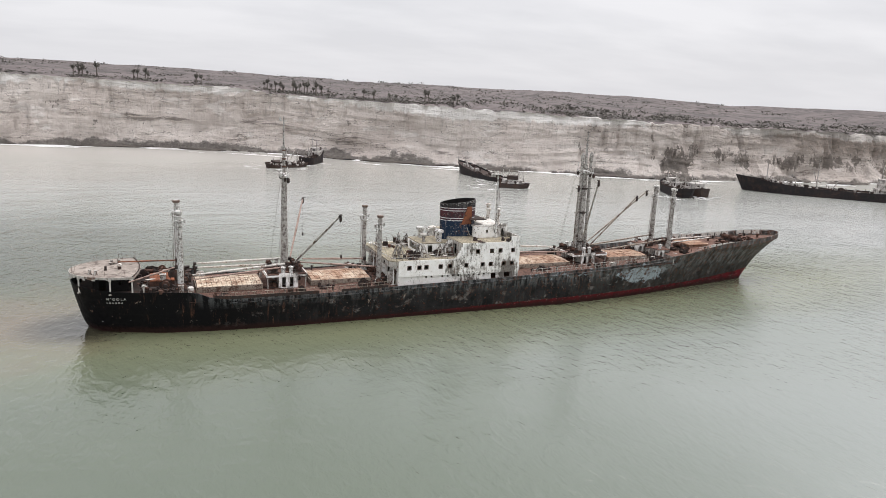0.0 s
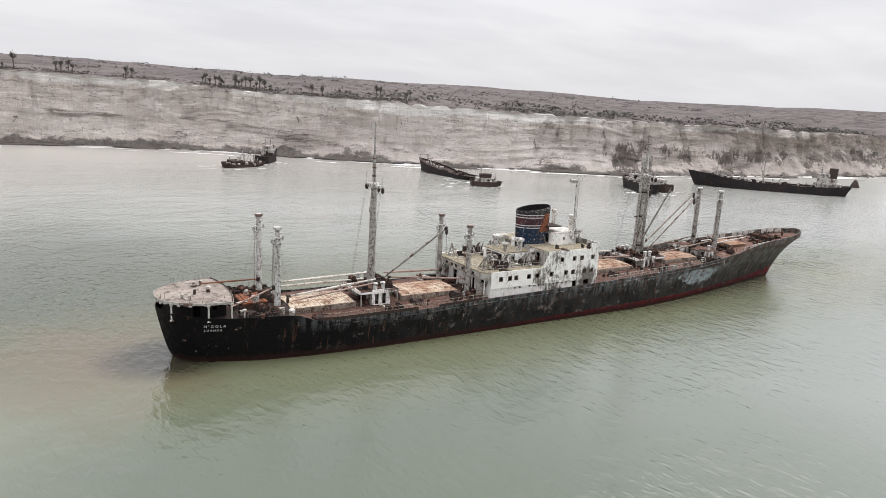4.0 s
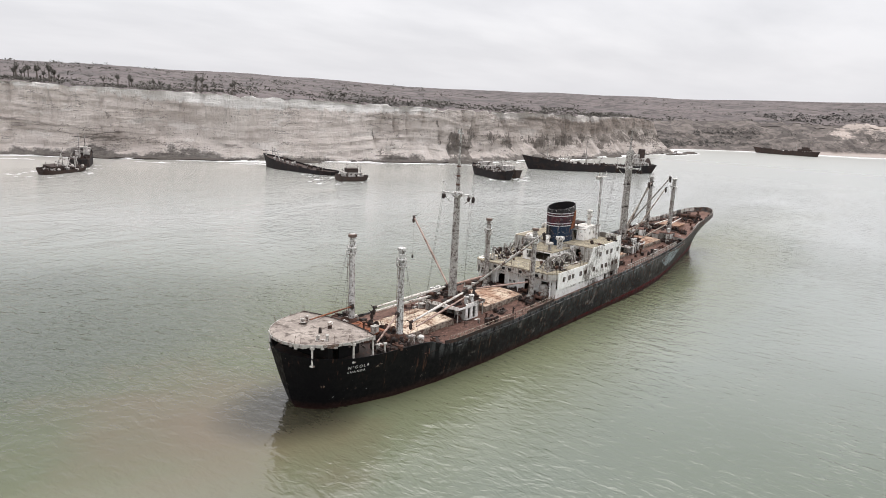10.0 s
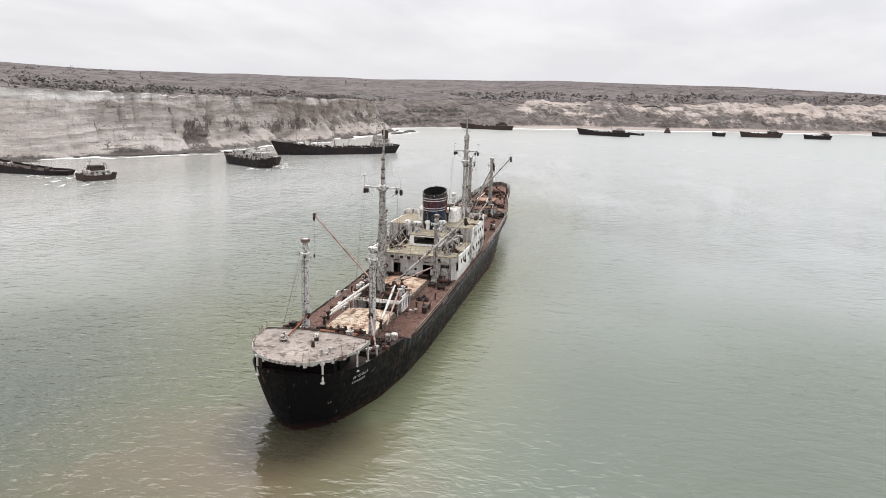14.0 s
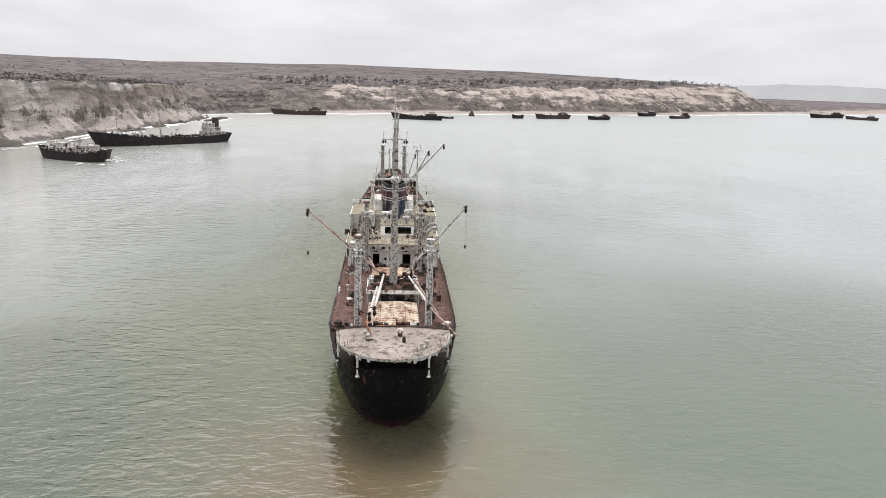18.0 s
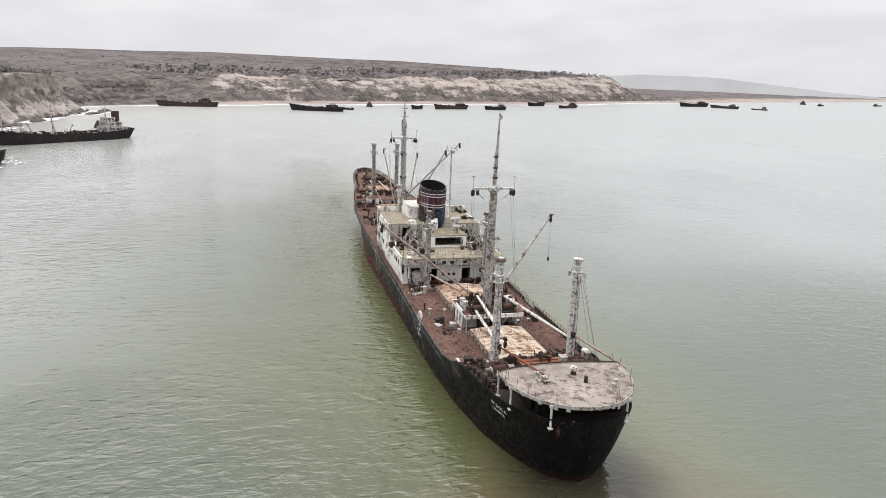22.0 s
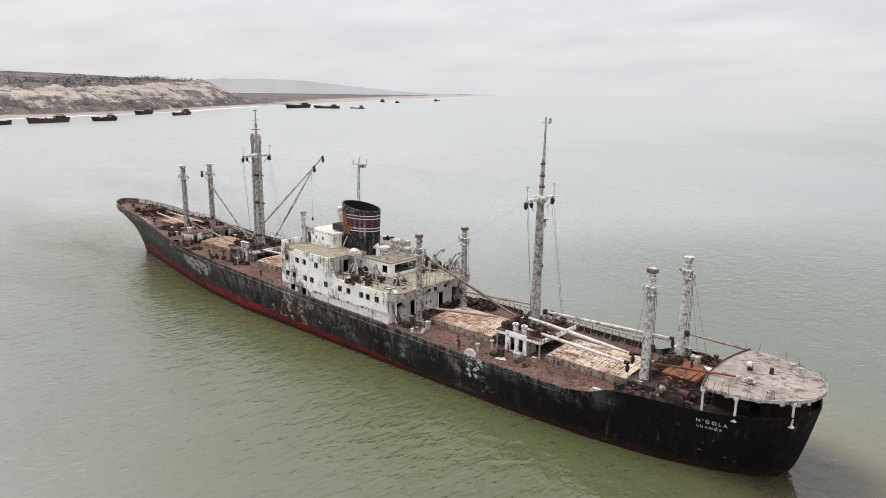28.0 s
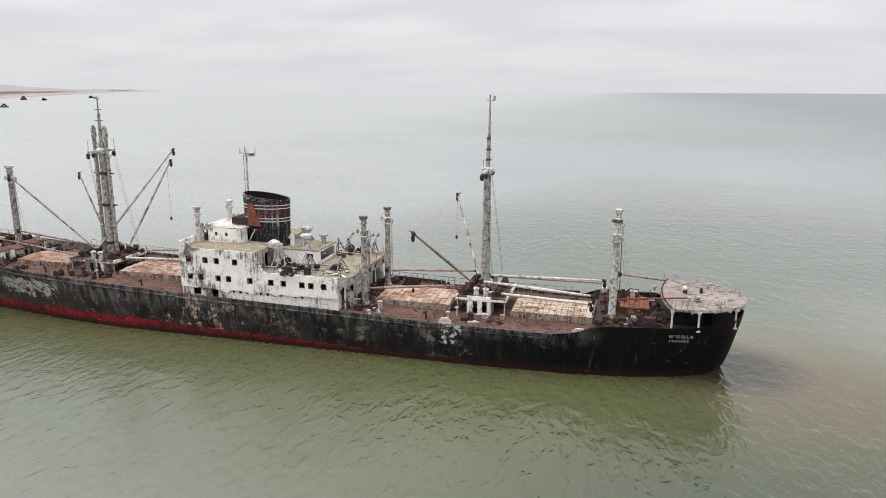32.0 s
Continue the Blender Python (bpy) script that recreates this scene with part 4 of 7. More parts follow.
part("main_deck", deck_sheet(-49.5, 38.5, main_z), M_DECK, ship, "rusty brown steel main deck")
part("poop_bulkhead", MB().box(-48.75, -48.6, -7.6, 7.6, 4.5, 5.98), M_RUST, ship)
part("forecastle_deck", deck_sheet(37.5, 70.8, fc_z, 0.14, 30), M_FCDECK, ship, "red-brown forecastle deck")


def panel(mb, o, u, length, z0, z1, holes, thick=0.15):
    """An upright wall from o along u with openings (a0, a1, z0, z1) that go through it."""
    o, u = Vector(o), Vector(u).normalized()
    m = Matrix((( u.x, -u.y, 0, o.x), (u.y, u.x, 0, o.y), (0, 0, 1, 0), (0, 0, 0, 1)))
    xs = sorted(set([0, length] + [q for h in holes for q in h[:2] if 0 < q < length]))
    zs = sorted(set([z0, z1] + [q for h in holes for q in h[2:] if z0 < q < z1]))
    for c, d in zip(zs, zs[1:]):
        run = None
        for a, b in zip(xs, xs[1:]):
            mid = ((a + b) / 2, (c + d) / 2)
            open_ = any(h[0] < mid[0] < h[1] and h[2] < mid[1] < h[3] for h in holes)
            if open_:
                if run is not None:
                    mb.box(run, a, -thick / 2, thick / 2, c, d, m)
                run = None
            elif run is None:
                run = a
        if run is not None:
            mb.box(run, length, -thick / 2, thick / 2, c, d, m)
    return mb


# superstructure levels
T1, T2, T3, T4 = 5.0, 7.0, 9.25, 11.75
HALF = 7.6
house = part("superstructure", MB().box(-16.8, 3.2, -7.4, 7.4, T2 - 0.12, T2), M_GREY, ship, "white midship superstructure with empty window openings")
frames = MB().box(-0.36, 0.36, -0.05, 0.05, 0.29, 0.36).box(-0.36, 0.36, -0.05, 0.05, -0.36, -0.29).box(-0.36, -0.29, -0.05, 0.05, -0.29, 0.29).box(0.29, 0.36, -0.05, 0.05, -0.29, 0.29)
frame_mesh = frames.mesh("window_frame", M_RUST, 0)


def window_frame(x, y, z, turn=0.0):
    ob = part("window_frame", frame_mesh, None, house)
    ob.matrix_basis = pose(x, y, z, 0, 0, turn)


ROW2 = [2.1, 0.55, -1.9, -3.4, -6.4, -9.3, -11.0, -13.5, -14.7, -16.4]
ROW3 = [2.2, -0.2, -1.8, -4.4]
for sgn in (1, -1):
    y = sgn * HALF
    holes = [(3.5 - x - 0.3, 3.5 - x + 0.3, 7.75, 8.4) for x in ROW2] + [(3.5 - x - 0.3, 3.5 - x + 0.3, 10.0, 10.65) for x in ROW3]
    mb = panel(MB(), (3.5, y, 0), (-1, 0, 0), 10.7, T2 - 0.35, T4, [h for h in holes if h[1] < 10.7])
    part("side_wall", mb, M_WHITE, house, smooth=0)
    mb = panel(MB(), (-7.2, y, 0), (-1, 0, 0), 11.0, T2 - 0.35, T3, [(h[0] - 10.7, h[1] - 10.7, h[2], h[3]) for h in holes if h[0] > 10.7])
    # sloping after end of the bridge screen
    for i in range(6):
        mb.box(-7.2 - 0.25 * (i + 1), -7.2 - 0.25 * i, y - 0.075, y + 0.075, T3, T3 + (T4 - T3) * (0.82 - 0.15 * i) ** 1.6)
    part("side_wall", mb, M_WHITE, house, smooth=0)
    for x in ROW2:
        window_frame(x, y + sgn * 0.06, 8.07)
    for x in ROW3:
        window_frame(x, y + sgn * 0.06, 10.32)
    # lower tier, set in a little, with portholes and a doorway
    low = [(1.5, 2.6, 5.6, 6.75), (4.2, 5.1, 5.45, 6.8)] + [(6.2 + 0.95 * i, 6.55 + 0.95 * i, 6.2, 6.5) for i in range(12) if i not in (4, 9)]
    mb = panel(MB(), (3.5, sgn * (HALF - 0.3), 0), (-1, 0, 0), 21.6, T1 - 0.4, T2 - 0.35, low)
    part("lower_wall", mb, M_WHITE, house, smooth=0)
front = [(1.2 + 1.7 * i, 1.8 + 1.7 * i, z, z + 0.7) for i in range(8) for z in (7.7, 10.0)] + [(3.0, 3.9, 5.6, 6.9), (11.3, 12.2, 5.6, 6.9)]
part("front_wall", panel(MB(), (3.42, -HALF + 0.08, 0), (0, 1, 0), 2 * HALF - 0.16, T1, T4, front), M_WHITE, house, smooth=0)
aft_low = [(1.2, 2.6, 5.2, 7.5), (4.3, 5.6, 5.2, 7.3), (6.6, 7.0, 6.2, 6.6), (7.4, 7.8, 6.2, 6.6), (8.2, 8.6, 6.2, 6.6), (9.4, 10.6, 5.2, 7.3), (12.0, 13.3, 5.2, 7.5),
           (4.7, 5.4, 7.6, 8.3), (9.6, 10.4, 7.6, 8.4), (6.3, 8.8, 8.45, 8.85), (11.5, 12.4, 8.2, 9.0)]
part("after_wall", panel(MB(), (-18.0, -HALF + 0.42, 0), (0, 1, 0), 2 * HALF - 0.84, T1 - 0.4, T3 - 0.25, aft_low), M_WHITE, house, smooth=0)


def rounded(x0, x1, half, r, n=8):
    """Plan outline with rounded corners at the after end x0."""
    pts = [(x1, -half), (x1, half)]
    pts += [(x0 + r - r * math.sin(a), half - r + r * math.cos(a)) for a in [math.pi / 2 * i / n for i in range(n + 1)]]
    pts += [(x0 + r - r * math.cos(a), -half + r - r * math.sin(a)) for a in [math.pi / 2 * i / n for i in range(n + 1)]]
    return pts


part("boat_deck", MB().prism(rounded(-19.6, 3.3, HALF - 0.08, 1.5), T3 - 0.15, T3), M_MOSS, house, "boat deck overgrown with yellow-green moss")
fascia = MB()
ol = rounded(-19.6, -16.9, HALF - 0.08, 1.5)[1:]
for a, b in zip(ol, ol[1:]):
    fascia.add([(a[0], a[1], T3 - 1.05), (b[0], b[1], T3 - 1.05), (b[0], b[1], T3 - 0.151), (a[0], a[1], T3 - 0.151)], [(0, 1, 2, 3)])
part("fascia", fascia, M_GREY, house, "grey steel fascia under the boat deck")
# dark plates on the fascia stand for shaded openings
slot = MB().box(-0.02, 0.02, -0.28, 0.28, -0.2, 0.2).mesh("fascia_window", M_HOLE, 0)
for y in (-4.6, -1.6, 0.4, 1.6, 3.2):
    ob = part("fascia_window", slot, None, house, "dark plate for the shade in a window slot")
    ob.location = (-19.61, y, T3 - 0.6)
part("bridge_deck", MB().box(-7.3, 3.34, -HALF + 0.08, HALF - 0.08, T4 - 0.12, T4), M_MOSS, house, "bridge deck overgrown with yellow-green moss", smooth=0)
par = MB().box(3.3, 3.46, -HALF, HALF, T4, T4 + 0.85)
for sgn in (1, -1):
    par.box(1.8, 3.3, sgn * HALF - 0.07, sgn * HALF + 0.07, T4, T4 + 0.85)
part("bridge_parapet", par, M_WHITE, house, smooth=0)
# wheelhouse: rounded after corners, white roof with broken edges
WH = [(3.0, -3.6), (3.0, 3.6), (-2.0, 3.6)] + [(-2.0 - math.sin(a), 2.6 + math.cos(a)) for a in (0.4, 0.8, 1.2)] + [(-3.0, 2.6), (-3.0, -2.6)] + [(-2.0 - math.sin(a), -2.6 - math.cos(a)) for a in (1.2, 0.8, 0.4)] + [(-2.0, -3.6)]
wh = part("wheelhouse", MB().prism(WH, T4 + 1.85, T4 + 1.97), M_BOOM, ship, "white wheelhouse with rounded after corners and broken roof edge", smooth=0)
for sgn in (1, -1):
    part("side_wall", panel(MB(), (3.0, sgn * 3.6, 0), (-1, 0, 0), 5.0, T4, T4 + 1.85, [(0.5, 1.2, T4 + 0.05, T4 + 1.6), (2.2, 2.6, T4 + 0.85, T4 + 1.35), (3.7, 4.1, T4 + 0.85, T4 + 1.35)]), M_WHITE, wh, smooth=0)
    corner = MB()
    arc = [(-2.0 - math.sin(a), sgn * (2.6 + math.cos(a))) for a in [math.pi / 2 * i / 6 for i in range(7)]]
    for (xa, ya), (xb, yb) in zip(arc, arc[1:]):
        panel(corner, (xa, ya, 0), (xb - xa, yb - ya, 0), math.hypot(xb - xa, yb - ya), T4, T4 + 1.85, [], 0.15)
    part("corner_wall", corner, M_WHITE, wh, smooth=40)
part("front_wall", panel(MB(), (2.95, -3.5, 0), (0, 1, 0), 7.0, T4, T4 + 1.85, [(0.5 + 1.05 * i, 1.2 + 1.05 * i, T4 + 0.8, T4 + 1.5) for i in range(6)]), M_WHITE, wh, smooth=0)
part("after_wall", panel(MB(), (-2.95, -2.6, 0), (0, 1, 0), 5.2, T4, T4 + 1.85, [(0.4, 1.3, T4 + 0.05, T4 + 1.7), (3.7, 4.6, T4 + 0.05, T4 + 1.7)]), M_WHITE, wh, smooth=0)
# engine casing on the boat deck
cs = part("engine_casing", MB().box(-13.2, -7.3, -3.6, 2.2, T3 + 1.75, T3 + 1.9), M_MOSS, ship, "low casing with mossy roof and a dark open end", smooth=0)
part("after_wall", panel(MB(), (-13.1, -3.5, 0), (0, 1, 0), 5.6, T3, T3 + 1.75, [(0.45, 4.9, T3 + 0.35, T3 + 1.55)]), M_WHITE, cs, smooth=0)
part("side_wall", panel(MB(), (-7.3, 2.1, 0), (-1, 0, 0), 5.8, T3, T3 + 1.75, [(4.2, 5.2, T3 + 0.4, T3 + 1.4)]), M_WHITE, cs, smooth=0)
part("side_wall", panel(MB(), (-7.3, -3.5, 0), (-1, 0, 0), 5.8, T3, T3 + 1.75, [(3.6, 4.4, T3 + 0.1, T3 + 1.5)]), M_WHITE, cs, smooth=0)
part("bridge_after_wall", panel(MB(), (-7.3, -HALF + 0.1, 0), (0, 1, 0), 2 * HALF - 0.2, T3, T4 - 0.12, [(2.0, 2.9, T3 + 0.05, T3 + 1.9), (12.0, 12.9, T3 + 0.05, T3 + 1.9)]), M_GREY, house, smooth=0)
# funnel
fun = MB()
rings = []
for h in [i / 12 for i in range(13)]:
    row = []
    for i in range(33):
        a = 2 * math.pi * i / 32
        x, y = (3.0 + 0.30 * h) * math.cos(a), (1.9 + 0.2 * h) * math.sin(a)
        row.append((-5.0 + x, y, 9.3 + (8.35 + 0.12 * x) * h))
    rings.append(row)
fun.grid(rings)
fun.grid([[(-5.0 + (x + 5.0) * k, y * (k if k == 1 else 0.93), z) for x, y, z in rings[12]] for k in (1, 0.95)])
funnel = part("funnel", fun, M_FUNNEL, ship, "dark blue and black funnel with thin white bands, rusted")
part("lining", MB().grid([[(-5.0 + (x + 5.0) * 0.95, y * 0.93, z) for x, y, z in r] for r in rings[5:]], True), M_BLACK, funnel, "sooty funnel lining")
# near-black disc stands for the shade down inside the funnel
part("floor", MB().lathe((-5.0, 0, 13.6), [(1, 0), (1, 0.05)], 24, 2.6, 1.6), M_HOLE, funnel)
for sgn in (1, -1):
    # a rusted wing plate lapped round the funnel's forward shoulder
    rows = []
    for h in range(5):
        z = 13.85 + 3.05 * h / 4
        k = (z - 9.3) / 8.35
        x0, x1 = -3.05 - 0.06 * h, -5.15 + 0.26 * h
        row = []
        for off in (0.05, 0.16):
            for i in range(6):
                x = x0 + (x1 - x0) * i / 5
                y = (1.9 + 0.2 * k) * math.sqrt(max(0.0, 1 - ((x + 5.0) / (3.0 + 0.30 * k)) ** 2))
                n = Vector(((x + 5.0) / 7.5, y / 3.2)).normalized() * off
                row.append((x + n.x, sgn * (y + n.y), z))
        rows.append(row)
    inner, outer = [r[:6] for r in rows], [r[6:] for r in rows]
    plate = MB().grid(outer, sgn < 0).grid(inner, sgn > 0)
    for a, b in zip(inner + [[r[0] for r in inner], [r[-1] for r in inner]], outer + [[r[0] for r in outer], [r[-1] for r in outer]]):
        if a is inner[0] or a is inner[-1] or len(a) == 5:
            plate.grid([a, b])
    part("rust_panel", plate, M_ORANGE, funnel, "orange rusted wing plate")

for sgn in (1, -1):
    run, runs = [], []
    for i in range(77):
        x = 3.2 - 0.26 * i
        d = 0.08 + 0.34 * fbm(x * 0.55, 3.0 * sgn, 0, 3)
        if d > 0.03:
            run.append((x, d))
        elif run:
            runs.append(run)
            run = []
    for run in runs:
        rag = MB()
        for (xa, da), (xb, db) in zip(run, run[1:]):
            rag.add([(xa, sgn * HALF + o, z) for o in (-0.05, 0.05) for z in (T2 - 0.352, T2 - 0.35 - da)] + [(xb, sgn * HALF + o, z) for o in (-0.05, 0.05) for z in (T2 - 0.352, T2 - 0.35 - db)],
                    [(0, 1, 5, 4), (2, 6, 7, 3), (1, 3, 7, 5)])
        if len(run) > 1:
            part("torn_edge", rag, M_WHITE, house, "torn lower edge of the side plating", smooth=0)

# hatches
def hatch(x0, x1, half, z1, name_label):
    z1 -= 0.70
    hz = min(main_z(x0), main_z(x1)) - 0.1
    co = part("hatch", MB().box(x0, x1, -half, -half + 0.12, hz, z1).box(x0, x1, half - 0.12, half, hz, z1).box(x0, x0 + 0.12, -half + 0.12, half - 0.12, hz, z1).box(x1 - 0.12, x1, -half + 0.12, half - 0.12, hz, z1),
              M_COAM, ship, name_label, smooth=0)
    stay = MB().box(-0.04, 0.04, -0.11, 0.11, 0, z1 - 0.25 - hz).mesh("coaming_stay", M_COAM, 0)
    k = int((x1 - x0) / 1.3)
    for i in range(k + 1):
        for sgn in (1, -1):
            ob = part("coaming_stay", stay, None, co)
            ob.location = (x0 + 0.1 + (x1 - x0 - 0.2) * i / k, sgn * (half + 0.11), hz)
    n = int((x1 - x0 - 0.3) / 0.72)
    rng = random.Random(int(x0 * 10))
    for j in range(4):
        for i in range(n):
            w = (x1 - x0 - 0.3) / n
            mb = MB()
            a, b = -half + 0.06 + (2 * half - 0.12) * j / 4, -half + 0.06 + (2 * half - 0.12) * (j + 1) / 4
            def crown(y):
                return z1 + 0.28 * (1 - abs(y / half) ** 2.2)
            dz = rng.uniform(-0.03, 0.03)
            xx = x0 + 0.15 + w * i
            t0, t1 = crown(a + 0.03) + dz, crown(b - 0.03) + dz
            mb.add([(xx + 0.03, a + 0.02, t0 - 0.1), (xx + w - 0.03, a + 0.02, t0 - 0.1), (xx + w - 0.03, b - 0.02, t1 - 0.1), (xx + 0.03, b - 0.02, t1 - 0.1),
                    (xx + 0.03, a + 0.02, t0), (xx + w - 0.03, a + 0.02, t0 + rng.uniform(-.02, .02)), (xx + w - 0.03, b - 0.02, t1), (xx + 0.03, b - 0.02, t1)],
                   [(0, 3, 2, 1), (4, 5, 6, 7), (0, 1, 5, 4), (1, 2, 6, 5), (2, 3, 7, 6), (3, 0, 4, 7)])
            part("hatch_board", mb, M_HATCH, co, smooth=0)
    # dark sheet under the boards, painted shade for the gaps
    part("hatch_shade_sheet", MB().box(x0 + 0.12, x1 - 0.12, -half + 0.12, half - 0.12, z1 - 0.3, z1 - 0.2), M_HOLE, co, smooth=0)


hatch(-48.3, -38.6, 3.3, 6.35, "long cargo hatch with pale weathered cover boards")
hatch(-31.2, -21.4, 3.3, 6.45, "cargo hatch with tan weathered cover boards")
hatch(5.8, 16.8, 3.2, 7.2, "cargo hatch with pale weathered cover boards")
hatch(25.4, 34.6, 2.9, 7.6, "cargo hatch with tan rusty cover boards")


# masts and king posts
def kingpost(x, y, z0, z1, r=0.5):
    kp = part("king_post", MB().beam((x, y, z0), (x, y, z1 - 1.0), r, r * 0.8, 14).lathe((x, y, z1 - 1.0), [(r * 0.8, 0), (r * 1.05, 0.05), (r * 1.05, 0.15), (r * 0.75, 0.2), (r * 0.75, 0.5), (r * 1.1, 0.55), (r * 1.1, 0.9), (r * 0.7, 1.0)]),
              M_POST if x < -40 else M_MAST, ship, "flaking grey-white king post with mushroom cap")
    part("cap_ring", MB().lathe((x, y, z1 - 0.42), [(r * 1.1, 0), (r * 1.22, 0.04), (r * 1.22, 0.34), (r * 0.9, 0.40)], 14), M_RING if -30 < x < 0 or (x < -40 and y > 0) else M_POST, kp, "corroded cap ring")
    return kp


for sgn in (1, -1):
    kingpost(-50.4, sgn * 4.2, 5.9, 17.7 if sgn > 0 else 17.4, 0.45)
    kingpost(-20.4, sgn * 4.3, 4.9, 16.5 if sgn > 0 else 16.2, 0.42)
    kingpost(39.8, sgn * 2.6, 6.0, 19.9, 0.5)
part("mainmast", MB().beam((-34.8, 0, 5), (-34.8, -0.1, 22.1), 0.62, 0.42, 16).beam((-34.8, -0.1, 22.1), (-34.9, -0.2, 26.5), 0.26, 0.2, 10).beam((-34.9, -0.2, 26.5), (-34.9, -0.3, 30.9), 0.15, 0.1, 8), M_MAST, ship, "tall flaking grey mainmast")
part("foremast", MB().beam((20.6, -0.2, 6), (20.5, -0.2, 24.0), 0.6, 0.45, 16).beam((20.5, -0.2, 24.0), (20.4, -0.2, 28), 0.25, 0.2, 10).beam((20.4, -0.2, 28), (20.4, -0.2, 30.3), 0.12, 0.08, 8), M_MAST, ship, "tall grey foremast")

# ---- the cargo ship: stern platform, gear, booms, rails ----
def hull_y(x, z, top=6.3):
    k = max(0.0, min(1.0, z / top))
    a0, a1 = -63 + (-65.0 + 63) * k ** 0.7, 62.6 + (71.4 - 62.6) * k ** 0.9
    u = (x - a0) / (a1 - a0)
    bd, bw = beam_at(-65.0 + 136.4 * u), bent(-63 + 125.6 * u, WL)
    return bw + (bd - bw) * k ** 0.75


rows = []
for i in range(33):
    x = -64.6 + 16.0 * i / 32
    b = max(0.02, hull_y(x, 5.9, edge(x)) - 0.12)
    rows.append([(x, b * k, 5.9 + 0.16 * (1 - k * k)) for k in (-1, -0.75, -0.5, -0.25, 0, 0.25, 0.5, 0.75, 1)])
part("poop_deck", MB().grid(rows), M_DARK, ship, "rust-covered poop deck")


def lettering(text, size, x_start, z, side):
    """Raised letters that follow the plating, read from outside."""
    cu = bpy.data.curves.new("lettering", "FONT")
    cu.body, cu.size, cu.space_character, cu.extrude, cu.offset = text, size, 1.58, 0.012, 0.002
    tmp = new("lettering_curve", cu)
    me = bpy.data.meshes.new_from_object(tmp.evaluated_get(bpy.context.evaluated_depsgraph_get()))
    bpy.data.objects.remove(tmp)
    me.materials.clear()
    me.materials.append(M_TEXT)
    for v in me.vertices:
        x = x_start - v.co.x if side > 0 else x_start + v.co.x
        zz = z + v.co.y
        v.co = (x, side * (hull_y(x, zz) + 0.06 + v.co.z), zz)
    me.update()
    bm = bmesh.new()
    bm.from_mesh(me)
    left = set(bm.faces)
    while left:
        todo, island = [left.pop()], []
        while todo:
            f = todo.pop()
            island.append(f)
            for e in f.edges:
                for g in e.link_faces:
                    if g in left:
                        left.discard(g)
                        todo.append(g)
        ids = {v: i for i, v in enumerate({v for f in island for v in f.verts})}
        part("letter", MB().add([v.co for v in ids], [tuple(ids[v] for v in f.verts) for f in island]), M_TEXT, ship, "white painted letter", smooth=0)
    bm.free()


bpy.context.view_layer.update()
lettering("N'GOLA", 0.5, -56.6, 5.22, 1)
lettering("LUANDA", 0.38, -56.65, 4.7, 1)
lettering("N'GOLA", 0.5, -60.2, 5.22, -1)
lettering("LUANDA", 0.38, -60.15, 4.7, -1)

# stern platform on pillars
PZ = 8.4
side_pts = [(-56.6, 6.1), (-57.7, 6.1), (-59.0, 6.0), (-60.4, 5.7), (-61.8, 5.1), (-63.0, 4.3), (-64.0, 3.2), (-64.7, 2.0), (-65.0, 0.7)]
fore_arc = [(-56.6 + 0.9 * (1 - (k / 4) ** 2), -6.1 + 12.2 * (k + 4) / 8) for k in range(-3, 4)]
outline = [(-56.6, -6.1)] + fore_arc + side_pts + [(x, -y) for x, y in reversed(side_pts[1:])]
plat = part("stern_platform", MB().prism(outline, PZ - 0.22, PZ), M_PLAT, ship, "pale weathered stern platform on white pillars")
rim = MB()
rim_pts = side_pts + [(x, -y) for x, y in reversed(side_pts)]
rng = random.Random(4)
for a, b in zip(rim_pts, rim_pts[1:]):
    for k in range(4):
        p, q = [tuple(a[i] + (b[i] - a[i]) * w for i in (0, 1)) for w in (k / 4, (k + 1) / 4)]
        low = PZ - 0.24 - (rng.uniform(0, 0.3) if rng.random() < 0.35 else 0.0)
        n = Vector((p[0] + 58, p[1])).normalized() * 0.06
        rim.add([(p[0] + n.x, p[1] + n.y, low), (q[0] + n.x, q[1] + n.y, low), (q[0] + n.x, q[1] + n.y, PZ + 0.06), (p[0] + n.x, p[1] + n.y, PZ + 0.06),
                 (p[0], p[1], low), (q[0], q[1], low), (q[0], q[1], PZ + 0.06), (p[0], p[1], PZ + 0.06)], [(3, 2, 1, 0), (4, 5, 6, 7), (2, 3, 7, 6), (0, 1, 5, 4)])
part("rim", rim, M_GREY, plat, "tattered pale steel rim", smooth=0)
pillar = MB().beam((0, 0, 0), (0, 0, 2.3), 0.11, 0.11, 8).box(-0.18, 0.18, -0.18, 0.18, 2.0, 2.3).box(-0.2, 0.2, -0.2, 0.2, 0, 0.12).mesh("pillar", M_BOOM)
for i, (x, y) in enumerate([(-56.8, 6.0), (-59.6, 5.8), (-63.6, 3.6)]):
    for sgn in (1, -1):
        ob = part("pillar", pillar, None, plat)
        ob.location = (x, sgn * y, 5.95)
# steering house under the platform, the shade of the recess put into its colour
sh = part("steering_house", panel(panel(MB().box(-61.8, -57.0, -3.9, 3.9, PZ - 0.3, PZ - 0.225), (-57.1, -4.0, 0), (0, 1, 0), 8.0, 5.9, PZ - 0.3, [(1.2, 2.1, 5.9, 7.7), (5.8, 6.7, 5.9, 7.7), (3.4, 4.2, 6.7, 7.5)]),
     (-57.2, 4.0, 0), (-1, 0, 0), 4.6, 5.9, PZ - 0.3, [(1.0, 1.5, 6.9, 7.4), (3.0, 3.9, 5.95, 7.7)]), M_BLACK, ship, "rusted house below the platform, blackened for the shade there", smooth=0)
